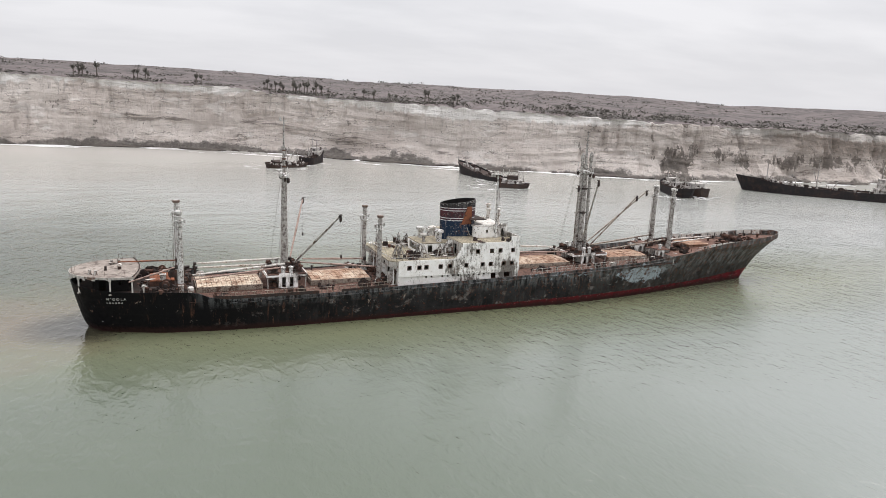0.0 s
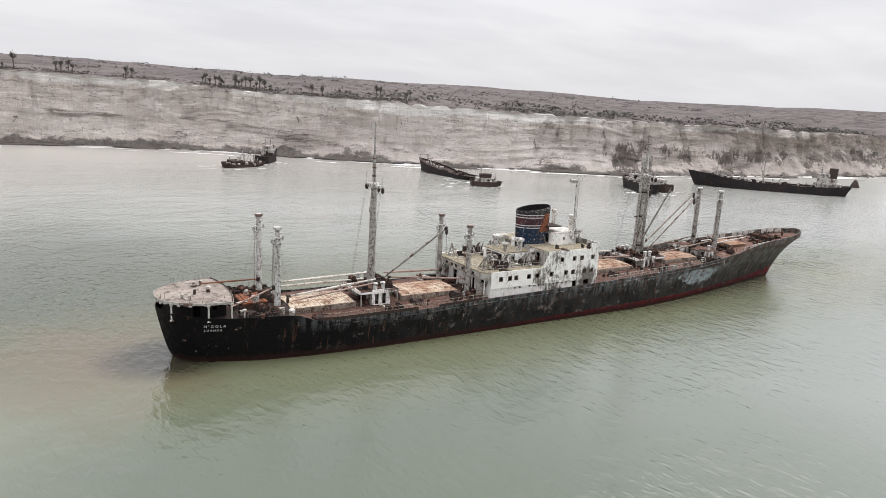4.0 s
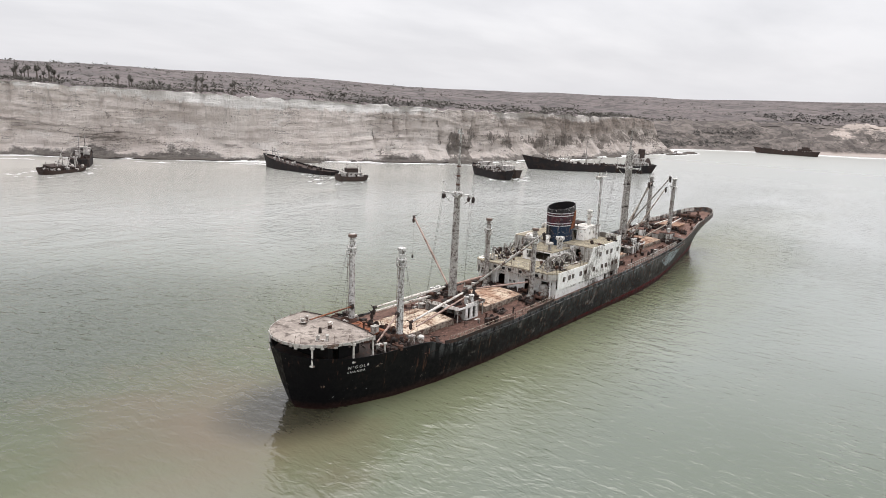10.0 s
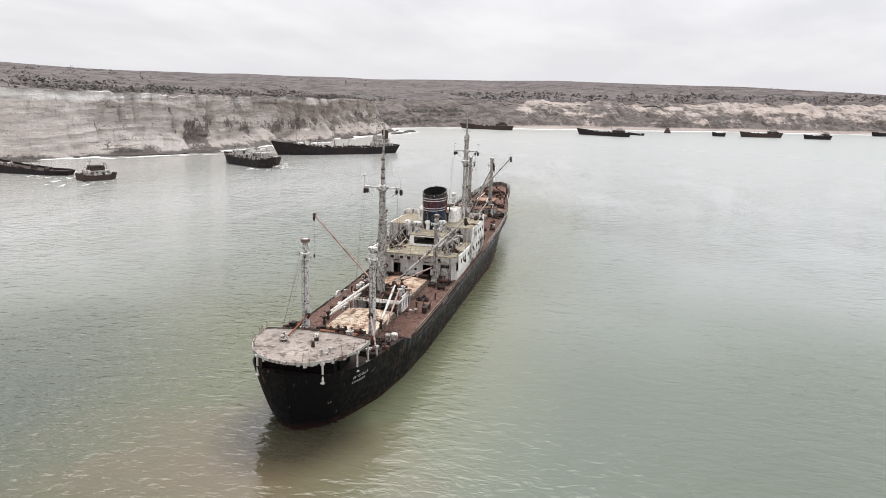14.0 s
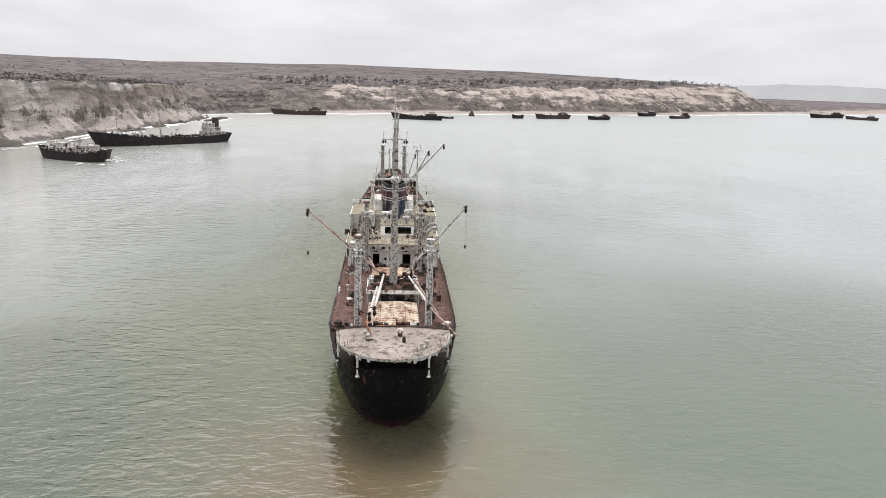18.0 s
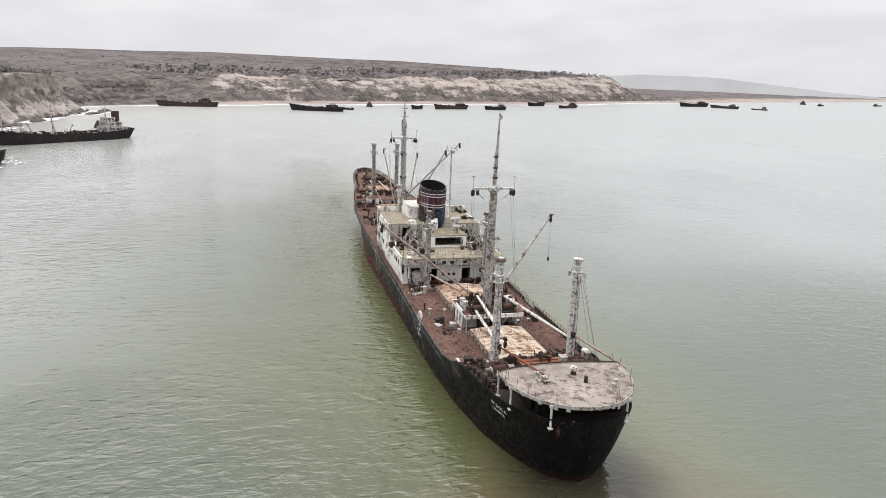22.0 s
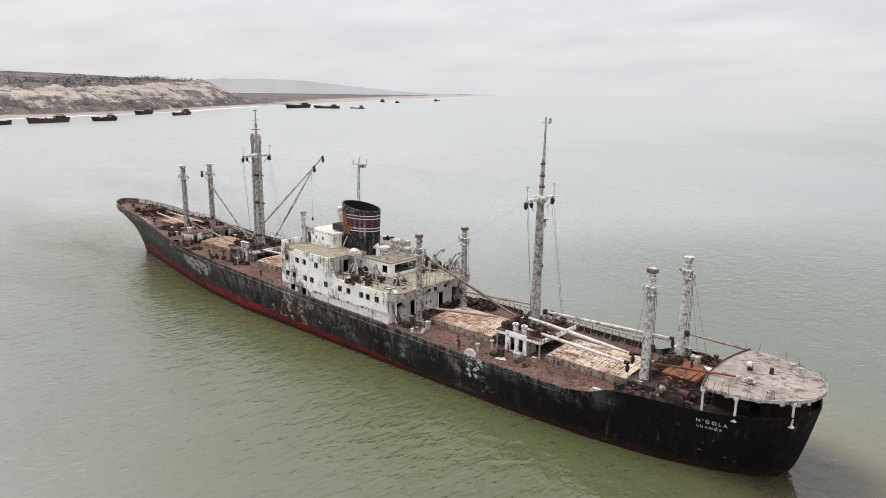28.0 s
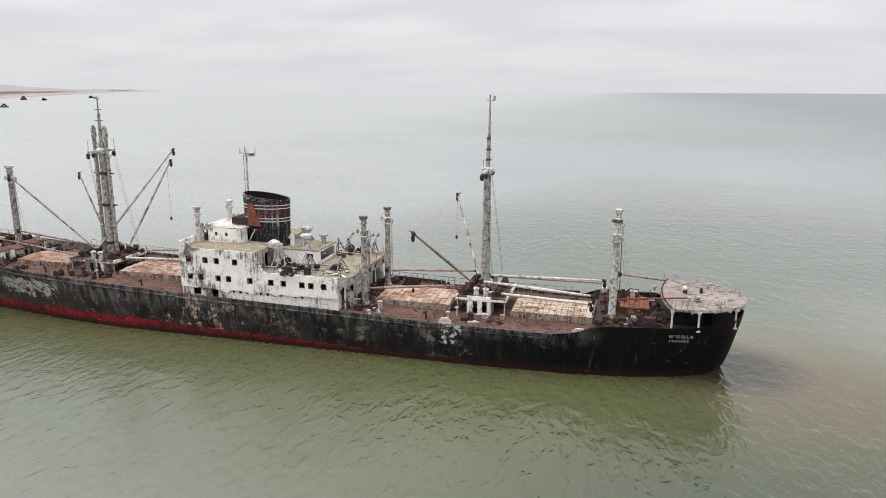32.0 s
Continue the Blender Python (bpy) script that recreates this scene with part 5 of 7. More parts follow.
part("side_wall", panel(MB(), (-57.2, -4.0, 0), (-1, 0, 0), 4.6, 5.9, PZ - 0.3, [(1.0, 1.5, 6.9, 7.4), (3.0, 3.9, 5.95, 7.7)]), M_BLACK, sh, smooth=0)
part("after_wall", MB().box(-61.75, -61.6, -3.9, 3.9, 5.9, PZ - 0.3), M_BLACK, sh, smooth=0)
# platform rail posts
post = MB().beam((0, 0, 0), (0, 0, 0.95), 0.02, 0.02, 6).mesh("rail_post", M_RUST)
for i, (x, y) in enumerate(side_pts[:-1]):
    for sgn in (1, -1):
        for w in (0, 0.5):
            x2, y2 = side_pts[i + 1]
            if rng.random() < 0.4:
                ob = part("rail_post", post, None, plat)
                ob.matrix_basis = pose(x + (x2 - x) * w + 0.1, sgn * (y + (y2 - y) * w - 0.12), PZ, rng.uniform(-14, 14), rng.uniform(-14, 14))
part("fore_rail", MB().tube([(x - 0.15, y, PZ + 0.12) for x, y in [(-56.6, -6.1)] + fore_arc + [(-56.6, 6.1)]], 0.07, 6), M_DARK, plat)


def mushroom(x, y, z, h=0.9, r=0.28, mat=M_BOOM, cap=1.5):
    part("mushroom_vent", MB().lathe((x, y, z), [(r * 0.72, 0), (r * 0.72, h * 0.66), (r * cap, h * 0.74), (r * cap * 1.04, h * 0.90), (r * cap * 0.9, h * 0.97), (r * 0.3, h)], 14), mat, ship, "mushroom-headed vent")


def bollard(x, y, z, turn=0.0, mat=M_DARK):
    m = pose(x, y, z, 0, 0, turn)
    mb = MB().box(-0.8, 0.8, -0.28, 0.28, 0, 0.08, m)
    for s in (-0.5, 0.5):
        c = m @ Vector((s, 0, 0.08))
        mb.lathe(c, [(0.19, 0), (0.17, 0.4), (0.24, 0.45), (0.24, 0.55), (0.1, 0.6)], 10)
    part("bollard", mb, mat, ship, "twin mooring bollard")


def winch(x, y, z, turn=0.0, s=1.0, mat=M_DARK):
    """A deck winch: bed, side frames, drum with flanges, gear wheel, warping heads, cylinders."""
    w = part("winch", MB().box(-0.9 * s, 0.9 * s, -1.0 * s, 1.0 * s, 0, 0.16 * s), mat, ship, "rusted deck winch", smooth=0)
    w.matrix_basis = pose(x, y, z, 0, 0, turn)
    part("drum", MB().beam((0, -0.6 * s, 0.72 * s), (0, 0.6 * s, 0.72 * s), 0.3 * s, 0.3 * s, 12).beam((0, -0.66 * s, 0.72 * s), (0, -0.6 * s, 0.72 * s), 0.5 * s, 0.5 * s, 14).beam((0, 0.6 * s, 0.72 * s), (0, 0.66 * s, 0.72 * s), 0.5 * s, 0.5 * s, 14), M_RUST, w)
    for k in (-1, 1):
        part("side_frame", MB().add([(-0.6 * s, k * 0.8 * s, 0.1), (0.6 * s, k * 0.8 * s, 0.1), (0.2 * s, k * 0.8 * s, 0.95 * s), (-0.2 * s, k * 0.8 * s, 0.95 * s),
                                    (-0.6 * s, k * 0.88 * s, 0.1), (0.6 * s, k * 0.88 * s, 0.1), (0.2 * s, k * 0.88 * s, 0.95 * s), (-0.2 * s, k * 0.88 * s, 0.95 * s)],
                                   [(0, 1, 2, 3), (7, 6, 5, 4), (0, 4, 5, 1), (1, 5, 6, 2), (2, 6, 7, 3), (3, 7, 4, 0)]), mat, w)
        part("warping_head", MB().beam((0, k * 0.88 * s, 0.72 * s), (0, k * 1.3 * s, 0.72 * s), 0.26 * s, 0.16 * s, 10).beam((0, k * 1.3 * s, 0.72 * s), (0, k * 1.36 * s, 0.72 * s), 0.24 * s, 0.24 * s, 10), mat, w)
    part("cylinder", MB().beam((0.3 * s, 0.4 * s, 0.45 * s), (0.95 * s, 0.4 * s, 0.35 * s), 0.17 * s, 0.17 * s, 10), mat, w)
    return w


def cowl(x, y, z, h=1.6, r=0.3, turn=0.0, mat=M_WHITE):
    m = pose(x, y, z, 0, 0, turn)
    mb = MB().beam((x, y, z), (x, y, z + h * 0.75), r * 0.75, r * 0.75, 12)
    mb.beam(m @ Vector((0, 0, h * 0.72)), m @ Vector((r * 0.9, 0, h)), r * 0.8, r * 1.3, 12, False)
    part("cowl_vent", mb, mat, ship, "bent cowl vent")


part("vent_stem", MB().lathe((-58.5, -0.7, PZ), [(0.26, 0), (0.24, 0.36)], 12), M_DARK, ship, "dark stem of the platform vent")
part("vent_ball", MB().lathe((-58.5, -0.7, PZ + 0.36), [(0.22, 0), (0.34, 0.08), (0.38, 0.24), (0.30, 0.42), (0.10, 0.5)], 14), M_BOOM, ship, "white round vent head")
mushroom(-59.6, 2.6, PZ, 0.3, 0.3, M_GREY)
part("post", MB().beam((-60.3, -1.1, PZ), (-60.3, -1.1, PZ + 0.6), 0.2, 0.16, 10), M_DARK, ship, "short dark post")
bollard(-59.2, 2.9, PZ, 20, M_GREY)
bollard(-61.8, -3.2, PZ, -40, M_GREY)
for x, y, turn in ((-55.0, 6.1, 12), (-55.0, -6.1, -12), (-52.0, 6.6, 8), (-52.0, -6.6, -8), (-49.6, 6.9, 4)):
    bollard(x, y, 5.93, turn)
winch(-52.6, 4.4, 5.95, 10, 1.15, M_GREY)
winch(-52.4, -4.2, 5.95, -5, 1.1)
winch(-54.6, 4.6, 5.95, 80, 0.9)
winch(-50.0, 1.8, 5.95, 0, 0.9)
winch(-49.7, -1.9, 5.95, 0, 0.9)
# low rusty hatch before the platform
rh = part("stern_hatch", MB().box(-54.6, -51.2, -2.6, 1.9, 5.95, 6.75), M_RUST, ship, "low hatch of orange rusted plates", smooth=0)
for i in range(6):
    part("cover_plate", MB().box(-54.5 + 0.56 * i, -54.0 + 0.56 * i, -2.7, 2.0, 6.77, 6.9 + 0.05 * (i % 2)), M_ORANGE, rh, smooth=0)

# king post fittings
for x, z1 in ((-50.4, 17.7), (-20.4, 16.5), (39.8, 19.9)):
    for sgn in (1, -1):
        y = sgn * (2.6 if x > 0 else 4.25)
        band = MB()
        for h in (1.9, 2.7):
            band.lathe((x, y, z1 - h), [(0.5, 0), (0.56, 0.04), (0.56, 0.16), (0.5, 0.2)], 14)
        for k, (dx, dy) in enumerate(((0.75, 0.2), (-0.75, 0.1), (0.1, 0.8), (-0.2, -0.8))):
            band.beam((x, y, z1 - 1.9 - 0.3 * (k % 3)), (x + dx, y + dy, z1 - 1.7 - 0.35 * (k % 2)), 0.07, 0.05, 6)
            band.box(x + dx - 0.1, x + dx + 0.1, y + dy - 0.1, y + dy + 0.1, z1 - 2.2 - 0.3 * (k % 2), z1 - 1.65 - 0.3 * (k % 2))
        part("post_fitting", band, M_POST, ship, "corroded post brackets and blocks")
        lad = MB()
        for s in (-0.17, 0.17):
            lad.beam((x - 0.68, y + s, 6.5), (x - 0.55, y + s, z1 - 2), 0.022, 0.022, 5)
        for i in range(int((z1 - 8.5) / 0.45)):
            lad.beam((x - 0.67, y - 0.17, 6.6 + 0.45 * i), (x - 0.67, y + 0.17, 6.6 + 0.45 * i), 0.016, 0.016, 4)
        part("post_ladder", lad, M_RUST, ship)
        foot = 1.0 if x < -30 else 0.68
        part("post_foot", MB().lathe((x, y, 5.0 if x < -30 or x > 30 else 4.8), [(foot, 0), (foot, 1.0 if x < -30 else 0.35), (0.56, 1.7 if x < -30 else 0.8)], 12), M_RUST if x < -30 else M_MAST, ship)


def crosstree(x, y, z, half, mat=M_POST):
    mb = MB().box(x - 0.22, x + 0.22, y - half, y + half, z - 0.12, z + 0.12).lathe((x, y, z - 0.4), [(0.6, 0), (0.75, 0.2), (0.75, 0.6), (0.5, 0.8)], 12)
    ct = part("crosstree", mb, mat, ship, "mast crosstree with hanging blocks")
    for s in (-1, 1):
        part("arm", MB().beam((x, y + s * half * 0.5, z - 1.2), (x, y + s * half, z), 0.06, 0.06, 6).beam((x, y + s * half, z), (x, y + s * half, z + 1.5), 0.06, 0.04, 6).box(x - 0.05, x + 0.05, y + s * half - 0.25, y + s * half + 0.25, z + 1.45, z + 1.53), mat, ct)
        part("block", MB().lathe((x + 0.15, y + s * half, z - 0.95), [(0.1, 0), (0.24, 0.2), (0.24, 0.6), (0.1, 0.8)], 8), M_DARK, ct)
        part("block", MB().lathe((x - 0.25, y + s * (half - 0.5), z - 0.8), [(0.08, 0), (0.2, 0.2), (0.2, 0.5), (0.08, 0.65)], 8), M_DARK, ct)


crosstree(-34.8, -0.1, 22.0, 2.6)
crosstree(20.5, -0.2, 22.8, 2.5)
for z, r in ((23.2, 0.28), (24.4, 0.26), (25.7, 0.22)):
    part("mast_band", MB().lathe((-34.85, -0.15, z), [(r, 0), (r + 0.05, 0.05), (r + 0.05, 0.2), (r, 0.25)], 10), M_RUST, ship, "rusted mast band")
part("masthead_bracket", MB().box(-35.5, -34.4, -0.36, -0.24, 30.2, 30.32).box(-35.55, -35.3, -0.42, -0.18, 30.32, 30.75).beam((-34.9, -0.3, 27.5), (-35.3, -0.3, 27.5), 0.05, 0.05, 6), M_POST, ship)
for dx, top in ((1.25, 26.3), (-0.95, 26.2)):
    mb = MB().beam((20.6 + dx, -0.2, 7.6), (20.5 + dx * 0.85, -0.2, top - 1.6), 0.28, 0.27, 12)
    mb.lathe((20.5 + dx * 0.85, -0.2, top - 1.6), [(0.27, 0), (0.36, 0.1), (0.36, 1.2), (0.26, 1.5), (0.1, 1.7)], 12)
    for h in (12, 16, 20):
        mb.lathe((20.55 + dx * 0.92, -0.2, h), [(0.28, 0), (0.35, 0.04), (0.35, 0.2), (0.28, 0.24)], 12)
    part("heavy_derrick", mb, M_MAST, ship, "heavy derrick stowed upright by the mast")
for z, r in ((9.5, 0.6), (15, 0.55), (19.5, 0.5)):
    part("mast_collar", MB().lathe((20.55, -0.2, z), [(r, 0), (r + 0.12, 0.05), (r + 0.12, 0.3), (r, 0.35)], 14).beam((18.9, -0.2, z + 0.15), (22.2, -0.2, z + 0.15), 0.1, 0.1, 6), M_DARK, ship)
for k in range(3):
    part("mast_yard", MB().beam((20.45, -1.0 + 0.2 * k, 27.0 + 1.5 * k), (20.45, 0.6 - 0.2 * k, 27.0 + 1.5 * k), 0.045, 0.045, 6), M_DARK, ship)


# derrick booms
def boom(p, q, r=0.2, mat=M_BOOM, block=True):
    p, q = Vector(p), Vector(q)
    d = (q - p).normalized()
    mb = MB()
    mid = p.lerp(q, 0.5)
    mb.beam(p, mid, r * 0.7, r, 10).beam(mid, q, r, r * 0.65, 10)
    b = part("boom", mb, mat, ship, "long steel derrick boom")
    part("heel_fitting", MB().lathe(p - Vector((0, 0, 0.3)), [(0.2, 0), (0.3, 0.1), (0.3, 0.5), (0.15, 0.6)], 8), M_DARK, b)
    if block:
        part("head_block", MB().beam(q - d * 0.35, q + d * 0.1, r * 1.1, r * 1.1, 8).lathe(q - Vector((0, 0, 1.0)), [(0.06, 0), (0.2, 0.2), (0.22, 0.6), (0.08, 0.85)], 8).beam(q, q + Vector((d.y, -d.x, 0.3)) * 0.6, 0.07, 0.05, 6), M_DARK, b)
    return b


boom((-33.6, 1.7, 8.3), (-29.3, 12.5, 16.5), 0.17, M_PINK)
boom((-33.6, -1.6, 8.3), (-28.5, -10.6, 17.3), 0.19, M_GREY)
boom((-34.6, 1.3, 8.5), (-48.2, 2.3, 8.0), 0.2)
boom((-34.8, 2.0, 7.4), (-48.0, 2.9, 7.2), 0.2)
boom((-34.8, -2.1, 8.4), (-49.2, -4.9, 8.0), 0.18)
boom((-35.2, -2.9, 8.1), (-48.8, -5.5, 7.5), 0.14, M_PINK, False)
boom((-50.9, -4.2, 9.2), (-57.2, -7.0, 8.0), 0.13, M_PINK, False)
boom((-50.6, 3.9, 8.3), (-58.8, 2.4, 8.75), 0.12, M_ORANGE, False)
boom((-20.4, 3.9, 7.2), (-31.4, 2.4, 8.0), 0.17, M_PINK, False)
boom((-20.4, -3.8, 7.6), (-33.2, -2.6, 8.7), 0.16, M_PINK)
boom((22.0, 1.2, 8.7), (16.35, -10.4, 22.3), 0.17, M_GREY)
boom((18.6, -1.2, 8.7), (14.6, -7.2, 21.0), 0.17, M_GREY)
boom((22.2, 0.9, 8.6), (36.2, 1.0, 18.9), 0.15, M_COAM)
boom((21.6, -1.4, 8.6), (29.2, -4.9, 18.8), 0.14, M_COAM)
boom((39.4, 2.4, 9.8), (23.2, 2.6, 8.0), 0.16, M_COAM)
boom((39.4, -2.4, 9.8), (23.4, -2.4, 8.2), 0.16, M_COAM)
boom((16.6, 2.2, 8.2), (5.2, 3.0, 8.8), 0.17)
boom((17.0, -2.2, 8.2), (4.6, -3.4, 8.9), 0.14, M_PINK)
boom((40.6, 1.6, 8.8), (54.0, 1.2, 9.3), 0.14, M_BOOM, False)
boom((40.6, -1.4, 8.8), (52.5, -0.6, 9.4), 0.14, M_BOOM, False)


# mast houses with platforms and winches
def mast_house(x0, x1, half, z0, zt, xs):
    h = part("mast_house", MB().box(x0, x1, -half, half, zt - 0.14, zt), M_DECK, ship, "mast house with white-edged winch platform", smooth=0)
    part("edge_beam", MB().box(x0 - 0.12, x0, -half - 0.1, half + 0.1, zt - 0.42, zt + 0.06), M_WHITE, h, smooth=0)
    part("edge_beam", MB().box(x1, x1 + 0.12, -half - 0.1, half + 0.1, zt - 0.42, zt + 0.06), M_WHITE, h, smooth=0)
    for sgn in (1, -1):
        part("edge_beam", MB().box(x0, x1, sgn * half - 0.06, sgn * half + 0.06, zt - 0.42, zt - 0.145), M_WHITE, h, smooth=0)
        a, b = xs
        box = panel(MB(), (a, sgn * (half - 0.05), 0), (1, 0, 0), b - a, z0, zt + 0.1, [(0.45, 1.05, z0 + 0.3, zt - 0.5), (1.6, 2.2, z0 + 0.3, zt - 0.5)])
        part("side_wall", box, M_WHITE, h, "white wall with two dark doorways", smooth=0)
        for k in (a + 0.7, a + 1.9):
            part("vent_trunk", MB().lathe((k, sgn * (half - 0.55), zt), [(0.31, 0), (0.31, 0.8), (0.38, 0.85), (0.4, 1.0), (0.25, 1.1)], 14), M_POST, h, "squat white vent trunk")
        part("inner_wall", MB().box(a, b, sgn * (half - 1.9) - 0.05, sgn * (half - 1.9) + 0.05, z0, zt - 0.15), M_GREY, h, smooth=0)
        for x in (a, b):
            part("end_wall", MB().box(x - 0.05, x + 0.05, min(sgn * (half - 1.9), sgn * (half - 0.12)), max(sgn * (half - 1.9), sgn * (half - 0.12)), z0, zt - 0.15), M_GREY, h, smooth=0)
        for x in (x0 + 0.1, x1 - 0.1):
            part("stanchion", MB().beam((x, sgn * (half - 0.1), z0), (x, sgn * (half - 0.1), zt - 0.15), 0.09, 0.09, 8), M_GREY, h)
    return h


mast_house(-38.0, -32.0, 3.6, 4.7, 7.1, (-36.2, -33.3))
mast_house(17.4, 24.6, 3.4, 5.7, 7.9, (19.2, 22.2))
for x, y, t in ((-36.9, 2.0, 0), (-36.9, -2.0, 0), (-33.0, 2.2, 180), (-33.0, -2.2, 180)):
    winch(x, y, 7.1, t, 0.85, M_DARK)
for x, y, t in ((18.4, 1.9, 0), (18.4, -1.9, 0), (23.4, 1.9, 180), (23.4, -1.9, 180), (21.6, -2.4, 90)):
    winch(x, y, 7.9, t, 0.85, M_DARK)
winch(-22.2, 6.3, 5.0, 35, 0.9, M_GREY)
winch(-20.8, -6.0, 5.0, 0, 0.9)
winch(-19.2, 2.3, 5.1, 0, 0.8)
winch(-19.0, -2.3, 5.1, 0, 0.8)

def junk(x0, x1, y0, y1, z_of, n, seed):
    """Lockers, capped pipes, cable reels and bent stanchions strewn over a stretch of deck."""
    rr = random.Random(seed)
    for i in range(n):
        x, y = rr.uniform(x0, x1), rr.uniform(y0, y1)
        z = z_of(x)
        k = rr.choice((0, 0, 1, 2, 3, 4))
        w, h = rr.uniform(0.2, 0.45), rr.uniform(0.5, 1.3)
        if k == 0:
            part("locker", MB().box(x - w, x + w, y - w * 0.8, y + w * 0.8, z - 0.1, z + h * 0.8).box(x - w - 0.05, x + w + 0.05, y - w * 0.8 - 0.05, y + w * 0.8 + 0.05, z + h * 0.8, z + h * 0.8 + 0.06), M_DARK if i % 3 else M_GREY, ship, "rusted deck locker", smooth=0)
        elif k == 1:
            part("vent_pipe", MB().beam((x, y, z - 0.1), (x, y, z + h), 0.12, 0.12, 8).lathe((x, y, z + h), [(0.12, 0), (0.26, 0.04), (0.26, 0.18), (0.1, 0.24)], 10), M_GREY if i % 2 else M_RUST, ship, "capped vent pipe")
        elif k == 2:
            part("cable_reel", MB().beam((x, y - 0.45, z + 0.45), (x, y + 0.45, z + 0.45), 0.22, 0.22, 10).beam((x, y - 0.5, z + 0.45), (x, y - 0.42, z + 0.45), 0.5, 0.5, 14).beam((x, y + 0.42, z + 0.45), (x, y + 0.5, z + 0.45), 0.5, 0.5, 14), M_DARK, ship, "rusted cable reel")
        elif k == 3:
            part("bent_stanchion", MB().sweep([Vector((x, y, z - 0.1)), Vector((x + 0.05, y, z + h * 0.7)), Vector((x + rr.uniform(-0.4, 0.4), y + rr.uniform(-0.4, 0.4), z + h))], 0.05, 5), M_RUST, ship, "bent rusty stanchion")
        else:
            a = rr.uniform(0, 6.28)
            part("scrap_plate", MB().add([(x + w * 2 * math.cos(a + q) * u, y + w * 2 * math.sin(a + q) * u, z + e + 0.12 * u * (q > 1)) for e in (0.0, 0.04) for q, u in ((0, 1.0), (1.4, 0.7), (3.2, 1.1), (4.5, 0.6))],
                 [(3, 2, 1, 0), (4, 5, 6, 7), (0, 1, 5, 4), (1, 2, 6, 5), (2, 3, 7, 6), (3, 0, 4, 7)]), M_RUST if i % 2 else M_BOOM, ship, "loose scrap plate", smooth=0)


for y0, y1, seed in ((3.6, 6.6, 31), (-6.6, -3.6, 32)):
    junk(-55.5, -48.8, y0, y1, lambda x: 6.0 if x < -49 else main_z(x), 13, seed)
    junk(-38.5, -31.6, y0 + 0.4 if y0 > 0 else y0, y1 if y0 > 0 else y1 - 0.4, main_z, 8, seed + 10)
    junk(-24.0, -18.6, y0, y1, main_z, 9, seed + 20)
    junk(17.0, 25.0, y0, y1, main_z, 8, seed + 30)
    junk(34.8, 37.3, y0 - 1.0 if y0 > 0 else y0, y1 if y0 > 0 else y1 + 1.0, main_z, 7, seed + 40)
    junk(-17.5, -8.0, y0, y1 + 0.5 if y0 > 0 else y1, lambda x: T3 + 0.1, 10, seed + 50)
junk(-55.0, -49.2, -2.8, 2.6, lambda x: 6.85 if x < -51 else 6.0, 9, 91)

# forecastle
fb = [(0.6, 1.6, 6.1, 7.1), (2.6, 3.4, 6.0, 7.2), (5.2, 5.9, 6.0, 7.2), (8.2, 8.9, 6.0, 7.2), (10.6, 11.5, 6.0, 7.2), (12.6, 13.6, 6.1, 7.1)]
part("forecastle_bulkhead", panel(MB(), (37.6, -7.1, 0), (0, 1, 0), 14.2, 5.8, 7.34, fb), M_GREY, ship, "stained grey bulkhead with dark doorways", smooth=0)
for sgn in (1, -1):
    y0 = sgn * 3.1
    ph = part("post_house", panel(MB(), (36.1, y0 - 1.25, 0), (0, 1, 0), 2.5, 5.9, 8.15, [(0.9, 1.6, 6.2, 7.8)]), M_WHITE, ship, "small dirty white house beside the post foot", smooth=0)
    for e in (-1, 1):
        part("side_wall", panel(MB(), (36.2, y0 + e * 1.2, 0), (1, 0, 0), 2.5, 5.9, 8.15, [(0.35, 0.95, 6.2, 7.7), (1.5, 2.05, 6.2, 7.7)]), M_WHITE, ph, smooth=0)
    part("fore_wall", MB().box(38.6, 38.7, y0 - 1.15, y0 + 1.15, 5.9, 8.15), M_WHITE, ph, smooth=0)
    part("roof", MB().box(35.95, 38.85, y0 - 1.35, y0 + 1.35, 8.15, 8.25), M_FCDECK, ph, "rusty roof plate", smooth=0)
    part("vent_trunk", MB().lathe((37.0, y0 + sgn * 0.5, 8.25), [(0.28, 0), (0.28, 0.6), (0.42, 0.65), (0.42, 0.85), (0.2, 0.95)], 12), M_POST, ph)
    junk(38.9, 44.6, min(0.3 * sgn, 6.2 * sgn), max(0.3 * sgn, 6.2 * sgn), fc_z, 15, 7 + sgn)
for x, y, t, s in ((43.0, 1.8, 0, 1.0), (43.2, -2.0, 0, 1.0), (44.5, 4.0, 20, 0.8), (42.0, -4.8, -15, 0.8), (58.5, 0.9, 0, 1.25), (58.5, -1.3, 0, 1.25), (60.4, 0.2, 0, 0.9), (36.0, 4.6, 0, 0.8), (36.2, -4.4, 0, 0.8)):
    winch(x, y, fc_z(x) + 0.1 if x > 37.6 else 6.3, t, s, M_DARK)
part("forward_hatch", MB().box(45.6, 50.4, -2.2, 2.2, 7.6, 8.35).box(45.4, 50.6, -2.4, 2.4, 8.35, 8.5), M_HATCH, ship, "pale hatch on the forecastle", smooth=0)
for x in (47.5, 53.0, 57.0, 61.5, 65.0):
    for sgn in (1, -1):
        bollard(x, sgn * (beam_at(x) - 0.9), fc_z(x) + 0.05, -sgn * 12, M_RUST if x < 55 else M_DARK)
for x, y in ((54.5, 2.0), (54.8, -1.8), (62.5, 1.2), (62.8, -0.9), (66.5, 0.2), (51.6, 3.0), (51.8, -3.2)):
    mushroom(x, y, fc_z(x) + 0.1, 0.9, 0.3, M_RUST)

